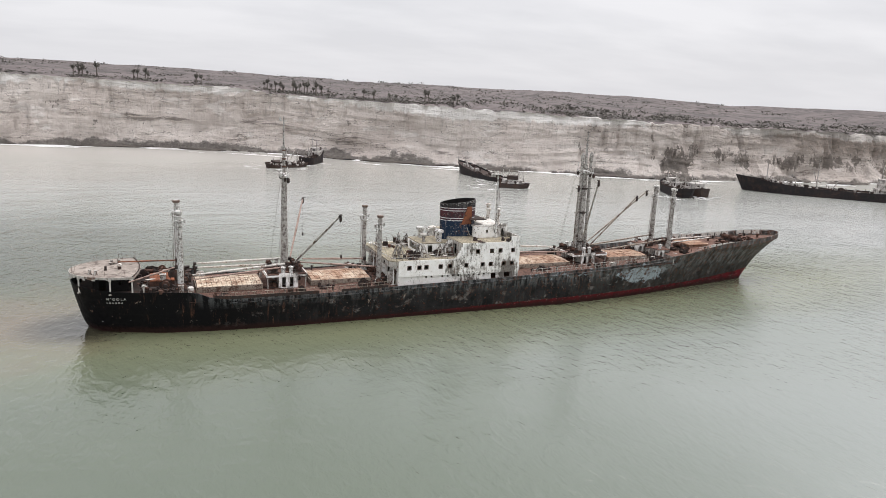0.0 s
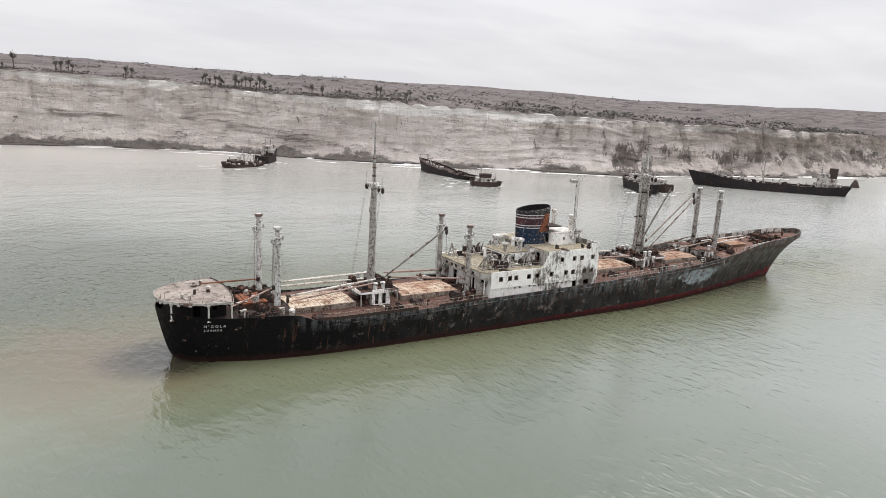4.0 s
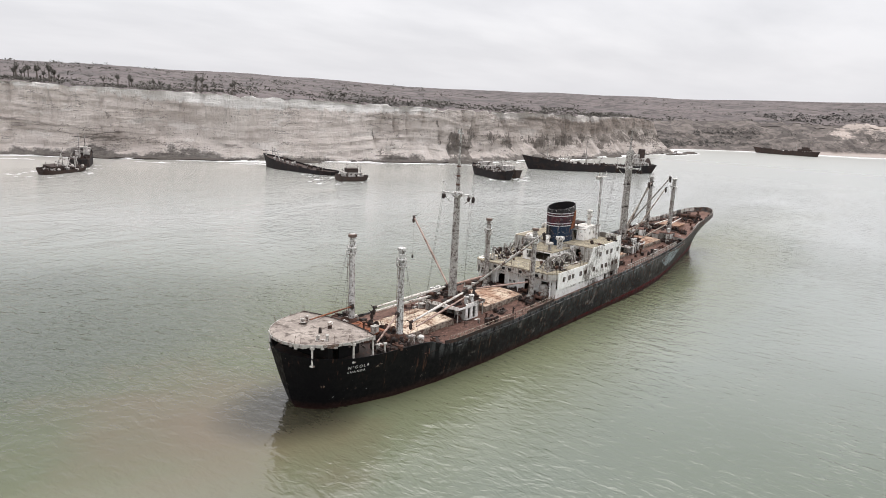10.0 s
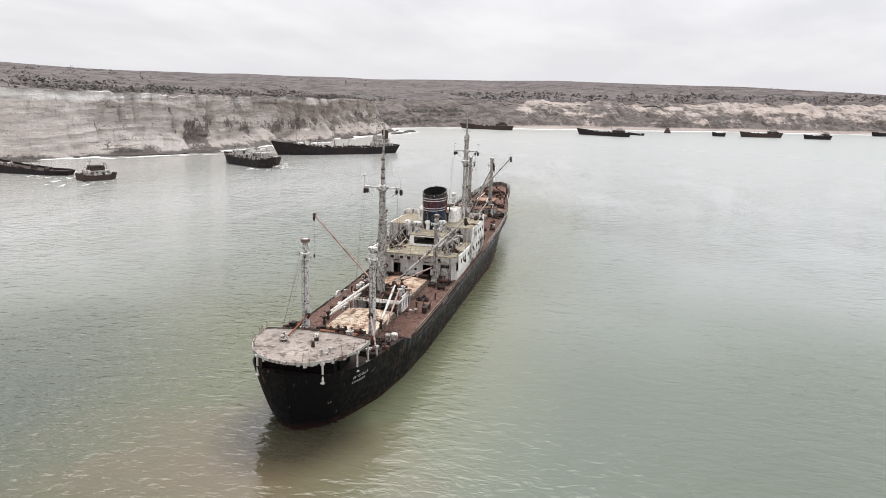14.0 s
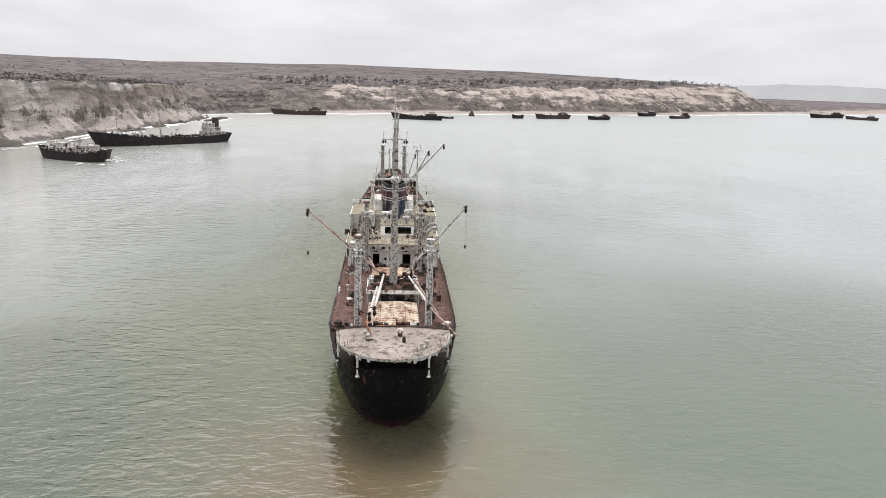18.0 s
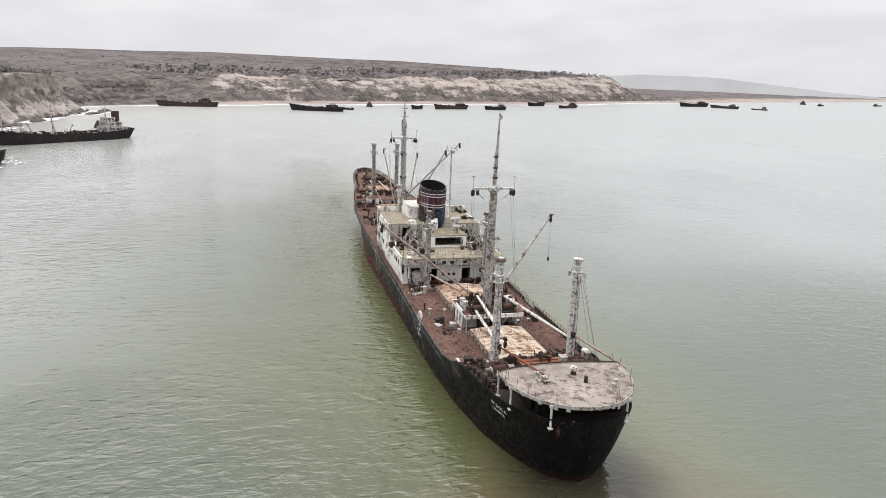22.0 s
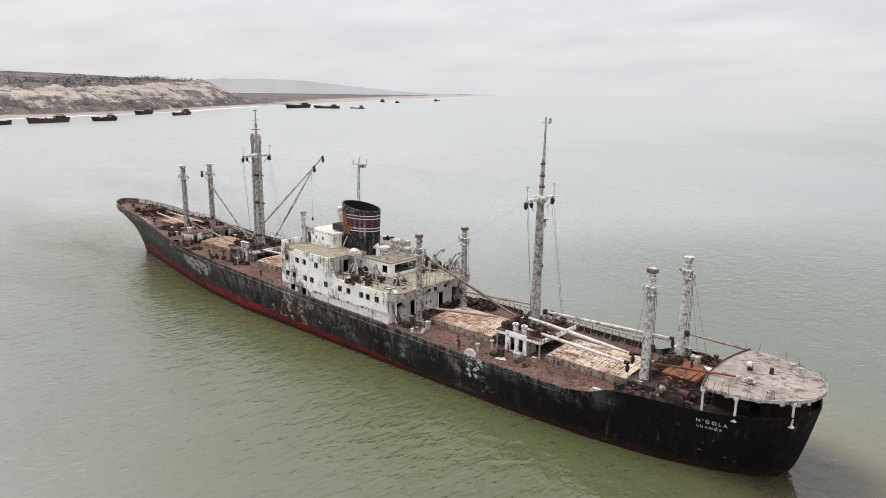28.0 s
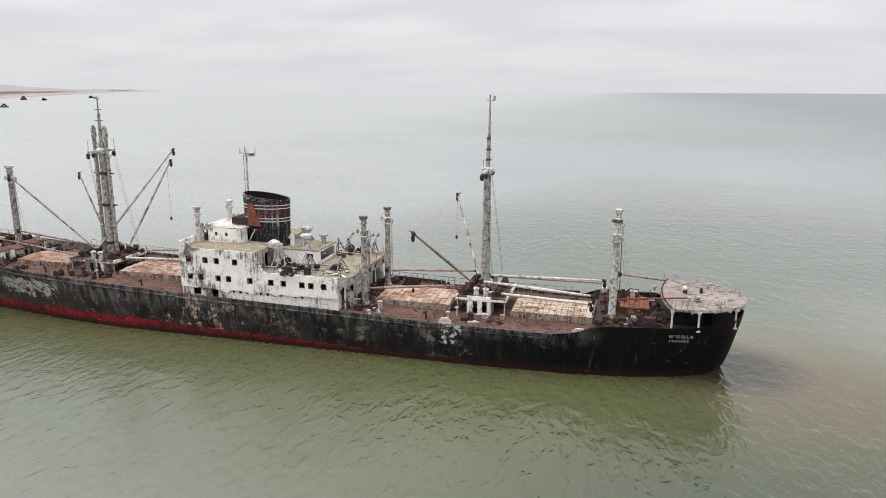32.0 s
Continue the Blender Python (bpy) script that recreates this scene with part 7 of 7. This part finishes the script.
# ---- other wrecks in the bay ----
def wreck(label, x, y, heading, length, beam, free, z=0.0, pitch=0.0, roll=0.0, bow=1.6, mat=M_WRECK, blocks=(), funnel=None, masts=(), rubble=8, aft_cut=False, group="wrecks"):
    """A stranded ship or part of one. The hull runs from its stern at 0 to its bow at length; blocks: (x0, x1, half width, z0, z1, material)."""
    w = thing("shipwreck", label, "shipwreck", pose(x, y, z, roll, -pitch, heading), group)
    rows = []
    n = 40
    for i in range(n + 1):
        u = i / n
        fore = max(0.0, (u - 0.72) / 0.28)
        aft = 0.0 if aft_cut else max(0.0, (0.14 - u) / 0.14)
        b = beam / 2 * (1 - fore ** 2.2) * math.sqrt(max(0.0, 1 - aft ** 2 * 0.75))
        bw = b * (1 - 0.55 * fore) * (1 - 0.5 * aft)
        top = free * (1 + (bow - 1) * max(0, (u - 0.45) / 0.55) ** 2 + 0.25 * max(0, (0.2 - u) / 0.2))
        top += 0.06 * free * fbm(u * 14, x * 0.1, 3, 3) * (1 if u < 0.9 else 0.3)
        row = []
        for h in (-0.6, 0, 0.2, 0.5, 0.8, 1.0):
            k = max(0, h)
            row.append((u * length + (0.055 * length * k * fore ** 2) - 0.03 * length * k * aft, bw + (b - bw) * k, top * h if h > 0 else h * free))
        rows.append(row)
    hull_mb = MB().grid(rows, True).grid([[(a, -b, c) for a, b, c in r] for r in rows])
    for r0, fl in ((rows[0], False), (rows[-1], True)):
        ring = r0 + [(a, -b, c) for a, b, c in reversed(r0)]
        hull_mb.add(ring, [tuple(range(len(ring)))])
    part("hull", hull_mb, mat, w)
    deck_rows = [[(r[-1][0], r[-1][1] * k * 0.98, r[-1][2] - 0.7) for k in (-1, 0, 1)] for r in rows]
    part("deck", MB().grid(deck_rows), M_WRECKRUST, w)
    for x0, x1, half, z0, z1, mt in blocks:
        bl = part("deckhouse", panel(panel(MB().box(x0, x1, -half, half, z1 - 0.15, z1), (x0, half, 0), (1, 0, 0), x1 - x0, z0, z1, [(a, a + 0.8, z0 + 1.0, z0 + 1.8) for a in np.arange(0.7, x1 - x0 - 1, 1.9)]),
                  (x0, -half, 0), (1, 0, 0), x1 - x0, z0, z1, [(a, a + 0.8, z0 + 1.0, z0 + 1.8) for a in np.arange(0.7, x1 - x0 - 1, 1.9)]), mt, w, smooth=0)
        part("end_wall", panel(MB(), (x0, -half, 0), (0, 1, 0), 2 * half, z0, z1, [(half - 0.5, half + 0.5, z0, min(z0 + 1.8, z1 - 0.3))]), mt, bl, smooth=0)
        part("end_wall", panel(MB(), (x1, -half, 0), (0, 1, 0), 2 * half, z0, z1, [(a, a + 0.7, z0 + 1.0, z0 + 1.7) for a in np.arange(0.6, 2 * half - 0.8, 1.4)]), mt, bl, smooth=0)
    if funnel:
        fx, fz0, fz1, fr, mt = funnel
        part("funnel", MB().lathe((fx, 0, fz0), [(fr, 0), (fr * 1.05, fz1 - fz0), (fr * 0.85, fz1 - fz0), (fr * 0.8, fz1 - fz0 - 0.6)], 14, 1.2, 0.8), mt, w)
    for mx, my, mz0, mz1, tilt in masts:
        m = part("mast", MB().beam((mx, my, mz0), (mx + tilt, my, mz1), 0.28, 0.12, 8), M_WRECKWHITE, w)
        part("yard", MB().beam((mx + tilt * 0.75, my - 1.6, mz0 + (mz1 - mz0) * 0.75), (mx + tilt * 0.75, my + 1.6, mz0 + (mz1 - mz0) * 0.75), 0.1, 0.1, 6), M_WRECKRUST, m)
    r = random.Random(int(abs(x) * 3 + abs(y)))
    for _ in range(rubble):
        cx = r.uniform(0.08, 0.9) * length
        b = np.interp(cx / length, [0, 0.14, 0.72, 1], [0.3, 0.42, 0.42, 0.1]) * beam
        top = free * (1 + (bow - 1) * max(0, (cx / length - 0.45) / 0.55) ** 2) - 0.7
        m = pose(cx, r.uniform(-b, b), top, r.uniform(-15, 15), r.uniform(-15, 15), r.uniform(0, 180))
        mb = MB()
        k = r.random()
        if k < 0.45:
            mb.box(-r.uniform(0.4, 1.5), r.uniform(0.4, 1.5), -0.5, 0.5, 0, r.uniform(0.5, 1.6), m)
        elif k < 0.8:
            mb.beam(m.translation, m @ Vector((r.uniform(-2.5, 2.5), r.uniform(-1, 1), r.uniform(1.0, 3.2))), 0.13, 0.09, 6)
        else:
            mb.lathe(m.translation, [(0.5, 0), (0.55, 0.8), (0.7, 0.9), (0.4, 1.3)], 10)
        part("fitting", mb, r.choice((M_WRECKRUST, M_WRECKWHITE, M_DARK)), w)
    return w


# black coaster with white bridge aft
wreck("black-hulled coaster with white bridge and brown funnel aft, below the cliff", 252, 87, 133.0, 67, 11, 3.6, bow=2.0,
      blocks=((3, 13, 4.2, 3.2, 5.6, M_WRECKWHITE), (5, 12, 3.6, 5.6, 7.8, M_WRECKWHITE), (8, 12, 2.8, 7.8, 9.8, M_WRECKWHITE)), funnel=(6.0, 7.8, 12.5, 1.5, M_WRECKRUST),
      masts=((11, 0, 9.8, 15, 0), (36, 0, 3.0, 16.5, 0.2), (35.4, 1.8, 3.0, 11.0, 2.6), (57, 0, 5.0, 15.0, 0.2), (50, 1.0, 4.0, 8, 0.3), (30, 1.5, 3.4, 8, -2.5), (44, -1.5, 3.8, 9, 2.5)), rubble=64)
# two small hulks side by side
wreck("small dark hulk with pale broken deckhouse", 150.0, 111.5, 66.0, 31, 8.5, 3.2, bow=1.5, blocks=((16, 24, 3.0, 2.7, 4.8, M_WRECKWHITE), (18, 22, 2.2, 4.8, 6.4, M_WRECKWHITE)), masts=((12, 1, 2.6, 9, 0.4), (26, 0, 3.2, 7.5, -0.3), (8, -2, 2.6, 7.5, 1.2), (20, 2, 4.8, 9.0, 0.6)), rubble=56)
wreck("short rusty hulk lying alongside", 161.0, 113.5, 70.0, 20, 7, 3.0, bow=1.3, mat=M_WRECKRUST, blocks=((6, 12, 2.6, 2.5, 5.0, M_WRECKWHITE),), masts=((13, 0, 2.5, 8, 0.2), (4, 2, 2.5, 7.5, 0.8), (16, -2, 2.5, 7, -0.6)), rubble=26)
# broken ship: bow part raised, middle under water, wheelhouse part awash
wreck("broken black hull sloping down into the water", 94.5, 165.5, 95.0, 42, 9, 3.0, z=-1.9, pitch=4.6, bow=1.5, blocks=(), masts=((36, 0, 3.0, 7.5, 0.8), (40, 2, 4.2, 7.0, 0.4), (40, -2, 4.2, 7.0, 0.2), (32, 1, 3.0, 6.5, 2.0)), rubble=18)
wreck("rusty wheelhouse part of a broken ship, awash", 83.5, 151.0, -28.0, 12.5, 7.5, 1.9, bow=1.1, mat=M_WRECKRUST, aft_cut=True, blocks=((2.0, 9.5, 2.7, 1.3, 3.4, M_WRECKWHITE), (3.5, 8.0, 2.0, 3.4, 5.0, M_WRECKRUST)), masts=((4, 1, 3.4, 7.4, 0.2), (8, -1, 3.4, 6.6, 0.1), (1.5, -2, 1.6, 5.5, 0.3), (10.5, 2, 1.6, 6.0, -0.4)), rubble=26)
# trawler and a collapsed one before it
wreck("dark trawler with pale wheelhouse, stern sunk", 19.0, 236.0, 60.0, 27, 7.5, 3.2, z=-0.3, pitch=3.0, bow=1.9, blocks=((15, 21, 2.6, 2.9, 5.2, M_WRECKWHITE), (16, 19.5, 1.9, 5.2, 6.9, M_WRECKWHITE)), masts=((17, 1.2, 6.9, 12.5, 0.5), (17, -1.2, 6.9, 12.0, 0.5), (7, 0, 2.6, 8.5, -0.6), (11, 1.5, 2.8, 6.5, 1.2)), rubble=30)
wreck("collapsed brown rusted fishing hulk with bent gantry", -1.5, 221.5, 20.0, 21, 6.5, 2.0, z=-0.2, roll=8.0, bow=1.2, mat=M_WRECKRUST, blocks=((3, 8, 2.2, 1.4, 3.4, M_WRECKRUST),), masts=((9, 2, 1.4, 9.4, 2.6), (14, -2, 1.4, 9.0, 0.6), (10, -1.5, 1.4, 8.0, 2.5), (12, 1.5, 1.4, 6.5, -1.4), (5, -1.8, 1.4, 6.0, 1.6), (17, 1.0, 1.4, 5.5, -0.8)), rubble=48)
# far wrecks along the beach
FAR = [(543, 60, 97, 48, 8, 3.4), (514, -48, 78, 45, 9, 3.2), (548, -62, 70, 14, 5, 1.6), (621, -195, 112, 42, 8, 3.6), (598, -140, 112, 13, 5, 3.0), (625, -241, 105, 26, 7, 3.0), (735, -379, 128, 46, 9, 2.6), (772, -349, 128, 40, 8, 3.4),
       (929, -714, 113, 76, 11, 4.5), (855, -720, 40, 42, 9, 3.4), (829, -754, 18, 27, 5, 1.4), (1171, -1170, -50, 60, 8, 1.6), (1315, -1470, -60, 70, 9, 1.5)]
for i, (x, y, hd, ln, bm, fr) in enumerate(FAR):
    wreck("distant dark wreck low in the water off the beach", x, y, hd, ln, bm, fr, bow=1.5 if i != 1 else 1.8, mat=M_WRECK if i % 3 else M_WRECKRUST,
          blocks=((ln * 0.1, ln * 0.32, bm * 0.33, fr * 0.75, fr + 2.2, M_WRECKRUST), (ln * 0.14, ln * 0.26, bm * 0.26, fr + 2.2, fr + 4.0, M_WRECKWHITE if i % 2 else M_WRECKRUST)) if ln > 20 else (), masts=((ln * 0.35, 0, fr, fr + 6, 0.3),) if ln > 24 else (), rubble=18 if ln > 20 else 5, group="far wrecks")
for x, y, s in ((303.5, 110, 0.6), (616, -88, 0.75), (1258, -1205, 1.2)):
    rk = thing("bow_stump", "upright dark rusted bow end sticking out of the water", "shipwreck", pose(x, y, 0, 0, 0, 35))
    part("plating", MB().lathe((0, 0, -1), [(5.5 * s, 0), (4.8 * s, 2.5 * s), (3.2 * s, 5.5 * s), (1.2 * s, 8.2 * s)], 9, 1.1, 0.8), M_WRECKRUST, rk)

# ---- surf, rocks, trees and scrub ----
rng = random.Random(31)
foam = MB()
for line in range(3):
    prev = None
    for i, col in enumerate(face):
        x, y, _ = col[1]
        if x > 1100 or i >= len(face) - 80:
            break
        nx, ny = col[-1][0] - x, col[-1][1] - y
        k = math.hypot(nx, ny) or 1
        nx, ny = nx / k, ny / k
        run = i * STEP
        off = -4.5 - line * 6.5 - 3.0 * fbm(run * 0.01, line * 9.1, 2, 3) * (1 + line)
        wide = (6.0 - 1.2 * line) * (fbm(run * 0.02, line * 3.3, 7, 4) + (0.50 if line == 0 else 0.0)) * (1 + 0.5 * fbm(run * 0.3, line, 2, 3)) + (1.0 if x > 440 else 0.0)
        if wide > 0.25:
            off += 0.6 * math.sin(run * 0.9 + line)
            a = (x + nx * (off + wide), y + ny * (off + wide), 0.05 + 0.01 * line)
            b = (x + nx * (off - wide * 0.6), y + ny * (off - wide * 0.6), 0.05 + 0.01 * line)
            if prev:
                foam.add([prev[0], prev[1], b, a], [(0, 1, 2, 3)])
            prev = (a, b)
        else:
            prev = None
for cx, cy, rad in ((83.5, 150, 9), (94, 168, 8), (20, 240, 9), (2, 222, 10), (150, 112, 7), (160, 116, 7)):
    for k in range(26):
        a = rng.uniform(0, 6.28)
        q = rad * rng.uniform(0.75, 1.25)
        px, py, w = cx + math.cos(a) * q * 1.3, cy + math.sin(a) * q, rng.uniform(0.3, 1.0)
        foam.add([(px + w * 1.8 * math.cos(b), py + w * 0.6 * math.sin(b), 0.06) for b in (0, 1.1, 2.0, 3.1, 4.2, 5.2)], [(0, 1, 2, 3, 4, 5)])
tagged(part("surf", foam, M_FOAM, smooth=0), "broken white surf along the shore", "surf", kind="stuff")


def boulder(seed, sx, sy, sz):
    r = random.Random(seed)
    bm = bmesh.new()
    bmesh.ops.create_icosphere(bm, subdivisions=2, radius=1)
    for v in bm.verts:
        v.co *= 1 + 0.35 * fbm(v.co.x * 1.3 + seed * 7, v.co.y * 1.3, v.co.z * 1.3, 3)
        v.co = Vector((v.co.x * sx, v.co.y * sy, v.co.z * sz))
    me = bpy.data.meshes.new("rock")
    bm.to_mesh(me)
    bm.free()
    me.materials.append(M_ROCK)
    return me


rocks = [boulder(s, *q) for s, q in enumerate(((1.5, 1.2, 0.9), (2.4, 1.5, 1.0), (1.0, 1.0, 0.8), (3.2, 1.6, 0.8)))]
ledges = [boulder(20 + s, *q) for s, q in enumerate(((14, 3.5, 1.3), (20, 4, 1.2), (9, 3, 1.6)))]
for i in range(90):
    c = face[rng.randrange(20, CUT + 6)]
    x, y, _ = c[1]
    ob = tagged(new("rock", rocks[rng.randrange(4)]), "dark wet boulder at the cliff foot", "rock", "rocks at the cliff foot")
    ob.matrix_world = pose(x + rng.uniform(-3, 3), y - rng.uniform(-1.0, 4.0), rng.uniform(-0.3, 0.2), 0, 0, rng.uniform(0, 360)) @ Matrix.Scale(rng.uniform(0.5, 1.2), 4)
for x, y, turn, k in ((-70, 333, -4, 1), (-22, 318, -25, 0), (40, 280, -50, 1), (68, 255, -32, 0), (80, 247, -40, 1), (118, 213, -38, 2), (172, 187, -35, 1), (196, 172, -30, 2), (305, 153, -8, 0), (340, 149, -5, 2), (420, 134, -10, 0), (445, 133, -12, 2)):
    ob = tagged(new("rock_ledge", ledges[k]), "low dark weed-covered rock ledge at the shore", "rock", "rock ledges")
    ob.matrix_world = pose(x, y, 0, 0, 0, turn)


def candelabra(seed):
    """A tall euphorbia: short bare trunk and a bushy crown of upswept arms."""
    r = random.Random(seed)
    h = r.uniform(3.6, 6.0)
    trunk = MB().beam((0, 0, -0.5), (r.uniform(-0.2, 0.2), 0, h), 0.36, 0.24, 7)
    crown = MB()
    for i in range(14):
        a = r.uniform(0, 6.28)
        z = h * r.uniform(0.8, 1.0)
        reach, up = r.uniform(0.35, 1.25), r.uniform(0.8, 2.4)
        p = [Vector((0, 0, z)), Vector((math.cos(a) * reach * 0.85, math.sin(a) * reach * 0.85, z + up * 0.25)), Vector((math.cos(a) * reach, math.sin(a) * reach, z + up))]
        crown.beam(p[0], p[1], 0.2, 0.17, 5).beam(p[1], p[2], 0.19, 0.11, 5)
        for _ in range(8):
            c = p[1].lerp(p[2], r.uniform(0.1, 1.1)) + Vector((r.gauss(0, 0.3), r.gauss(0, 0.3), r.gauss(0, 0.25)))
            d = [c + Vector((r.uniform(-0.42, 0.42), r.uniform(-0.42, 0.42), r.uniform(-0.4, 0.4))) for _ in range(3)]
            crown.add(d, [(0, 1, 2)])
    return trunk, crown


def ground_at(px, py):
    """Height of the land under a place, from the nearest column of the shore."""
    best = min(range(0, len(land)), key=lambda i: abs((px - land[i][0][0]) * (land[i][6][1] - land[i][0][1]) - (py - land[i][0][1]) * (land[i][6][0] - land[i][0][0])) + (1e9 if (px - land[i][0][0]) * (land[i][6][0] - land[i][0][0]) + (py - land[i][0][1]) * (land[i][6][1] - land[i][0][1]) < 0 else 0))
    c = land[best]
    d = math.hypot(px - c[0][0], py - c[0][1])
    ds = [math.hypot(q[0] - c[0][0], q[1] - c[0][1]) for q in c]
    return float(np.interp(d, ds, [q[2] for q in c]))


protos = []
for s in range(4):
    tr, cr = candelabra(50 + s)
    t = thing("euphorbia_tree", "tall dark candelabra tree on the cliff top", "tree", pose(0, 0, -60), "trees on the cliff top")
    part("trunk", tr, M_TRUNK, t)
    part("crown", cr, M_SCRUB, t, smooth=0)
    protos.append(t)
# bearings from the first stretch of the flight, with how far behind the edge they stand
TREES = [(92.9, 14), (92.6, 22), (92.3, 16), (92.0, 26), (88.9, 22), (88.6, 16), (88.1, 28), (87.9, 18), (84.5, 30), (84.1, 24), (79.3, 18), (78.8, 24), (78.4, 15), (78.1, 26), (77.8, 20), (77.0, 14), (76.9, 28), (76.5, 18),
         (75.9, 14), (75.6, 22), (75.2, 17), (74.8, 26), (72.1, 22), (71.3, 18), (70.5, 16), (69.2, 12), (68.1, 14), (66.0, 12), (65.8, 18), (63.9, 14), (63.6, 20)]
spots = []
for az, back in TREES:
    d = Vector((math.cos(radians(az)), math.sin(radians(az))))
    best = min(land, key=lambda c: abs((c[0][0] + 66.9) * d.y - (c[0][1] + 100.0) * d.x) + (1e6 if c[0][0] * d.x + c[0][1] * d.y < 0 else 0))
    rr = (best[0][0] + 66.9) * d.x + (best[0][1] + 100.0) * d.y + back
    spots.append((-66.9 + d.x * rr, -100.0 + d.y * rr))
    if rng.random() < 0.7:
        spots.append((spots[-1][0] + rng.gauss(0, 2.6), spots[-1][1] + rng.gauss(0, 5.0) + 3.0))
tree_feet = []
for i, (x, y) in enumerate(spots):
    tree_feet.append((x, y, ground_at(x, y)))
    m = pose(x, y, ground_at(x, y) - 0.2, 0, 0, rng.uniform(0, 360)) @ Matrix.Scale(rng.choice((0.45, 0.55, 0.7, 0.8, 0.9, 1.15)) * rng.uniform(0.9, 1.1), 4)
    if i < 4:
        protos[i].matrix_world = m
    else:
        t = copy_thing(protos[i % 4], m)
        t.matrix_world = m

# low scrub, and the belt of trees above the far bluff
def tuft(mb, x, y, z, r, h, k, q):
    for _ in range(k):
        a, e = q.uniform(0, 6.28), q.uniform(0.0, 1.0)
        c = Vector((x + math.cos(a) * r * q.random() ** 0.5, y + math.sin(a) * r * q.random() ** 0.5, z + h * e * 0.9))
        s = max(r, h) * 0.35
        mb.add([c + Vector((q.uniform(-s, s), q.uniform(-s, s), q.uniform(-s * 0.7, s * 0.9))) for _ in range(3)], [(0, 1, 2)])


scrub = MB()
for _ in range(17000):
    i = rng.randrange(5, len(land) - 240)
    c = land[i]
    back = 3 + 520 * rng.random() ** 1.9
    if fbm(c[0][0] * 0.016, c[0][1] * 0.016 + back * 0.03, 4, 4) < rng.uniform(-0.15, 0.4):
        continue
    ds = [math.hypot(q[0] - c[0][0], q[1] - c[0][1]) for q in c]
    p = [float(np.interp(back, ds, [q[j] for q in c])) for j in range(3)]
    s = rng.uniform(0.5, 1.2) + (1.2 if rng.random() < 0.12 else 0.0) + back / 700
    tuft(scrub, p[0] + rng.uniform(-1.5, 1.5), p[1] + rng.uniform(-1.5, 1.5), p[2] - 0.2, 1.5 * s, 0.9 * s, 9, rng)
for _ in range(2600):
    c = land[rng.randrange(5, CUT + 30)]
    back = rng.uniform(2.0, 26.0)
    if fbm(c[0][0] * 0.02, back * 0.05, 9, 3) < rng.uniform(-0.1, 0.35) - (0.15 if c[0][0] > 120 else 0.0):
        continue
    ds = [math.hypot(q[0] - c[0][0], q[1] - c[0][1]) for q in c]
    p = [float(np.interp(back, ds, [q[j] for q in c])) for j in range(3)]
    s = rng.uniform(0.5, 1.5)
    tuft(scrub, p[0] + rng.uniform(-1.5, 1.5), p[1], p[2] - 0.3, 1.6 * s, 1.1 * s, 12, rng)
# dense bushes behind the edge, towards the point
for _ in range(2600):
    i = rng.randrange(0, CUT + 60)
    c = land[i]
    back = 3 + 75 * rng.random() ** 1.4
    if c[0][0] < 40 or fbm(c[0][0] * 0.02, c[0][1] * 0.02 + back * 0.05, 12, 4) < rng.uniform(-0.1, 0.35):
        continue
    ds = [math.hypot(q[0] - c[0][0], q[1] - c[0][1]) for q in c]
    p = [float(np.interp(back, ds, [q[j] for q in c])) for j in range(3)]
    s = rng.uniform(0.8, 1.9)
    tuft(scrub, p[0] + rng.uniform(-2, 2), p[1] + rng.uniform(-2, 2), p[2] - 0.3, 1.8 * s, 1.5 * s, 16, rng)
for x, y, z in tree_feet:
    for _ in range(9):
        tuft(scrub, x + rng.gauss(0, 3.5), y + rng.gauss(0, 2.5), z - 0.2, rng.uniform(1.0, 2.2), rng.uniform(0.9, 1.9), 10, rng)
# bushes on ledges and in gullies of the cliff face
for _ in range(420):
    i = rng.randrange(180, CUT + 40)
    c = face[i]
    j = rng.randrange(9, 33)
    g = fbm(c[0][0] * 0.035, c[0][1] * 0.035, j * 0.25, 3)
    if g < 0.12:
        continue
    x, y, z = c[j]
    tuft(scrub, x, y - 0.3, z - 0.3, 1.3, 1.2, 8, rng)
tagged(part("scrub", scrub, M_SCRUB, smooth=0), "low grey-green scrub on the plain and ledges", "scrub", kind="stuff")
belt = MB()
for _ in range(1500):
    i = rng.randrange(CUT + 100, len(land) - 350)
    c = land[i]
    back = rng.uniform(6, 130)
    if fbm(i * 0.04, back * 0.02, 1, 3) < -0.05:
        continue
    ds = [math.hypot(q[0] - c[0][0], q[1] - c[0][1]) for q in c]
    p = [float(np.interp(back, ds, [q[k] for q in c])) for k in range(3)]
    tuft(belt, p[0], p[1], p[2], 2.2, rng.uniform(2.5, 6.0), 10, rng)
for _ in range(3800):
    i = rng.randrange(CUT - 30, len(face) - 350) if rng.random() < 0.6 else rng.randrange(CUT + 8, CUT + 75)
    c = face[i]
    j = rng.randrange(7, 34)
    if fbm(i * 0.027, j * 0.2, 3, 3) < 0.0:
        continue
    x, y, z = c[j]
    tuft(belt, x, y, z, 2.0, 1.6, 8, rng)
tagged(part("tree_belt", belt, M_HAZED, smooth=0), "belt of dark trees and bushes above the far bluff", "trees", kind="stuff")
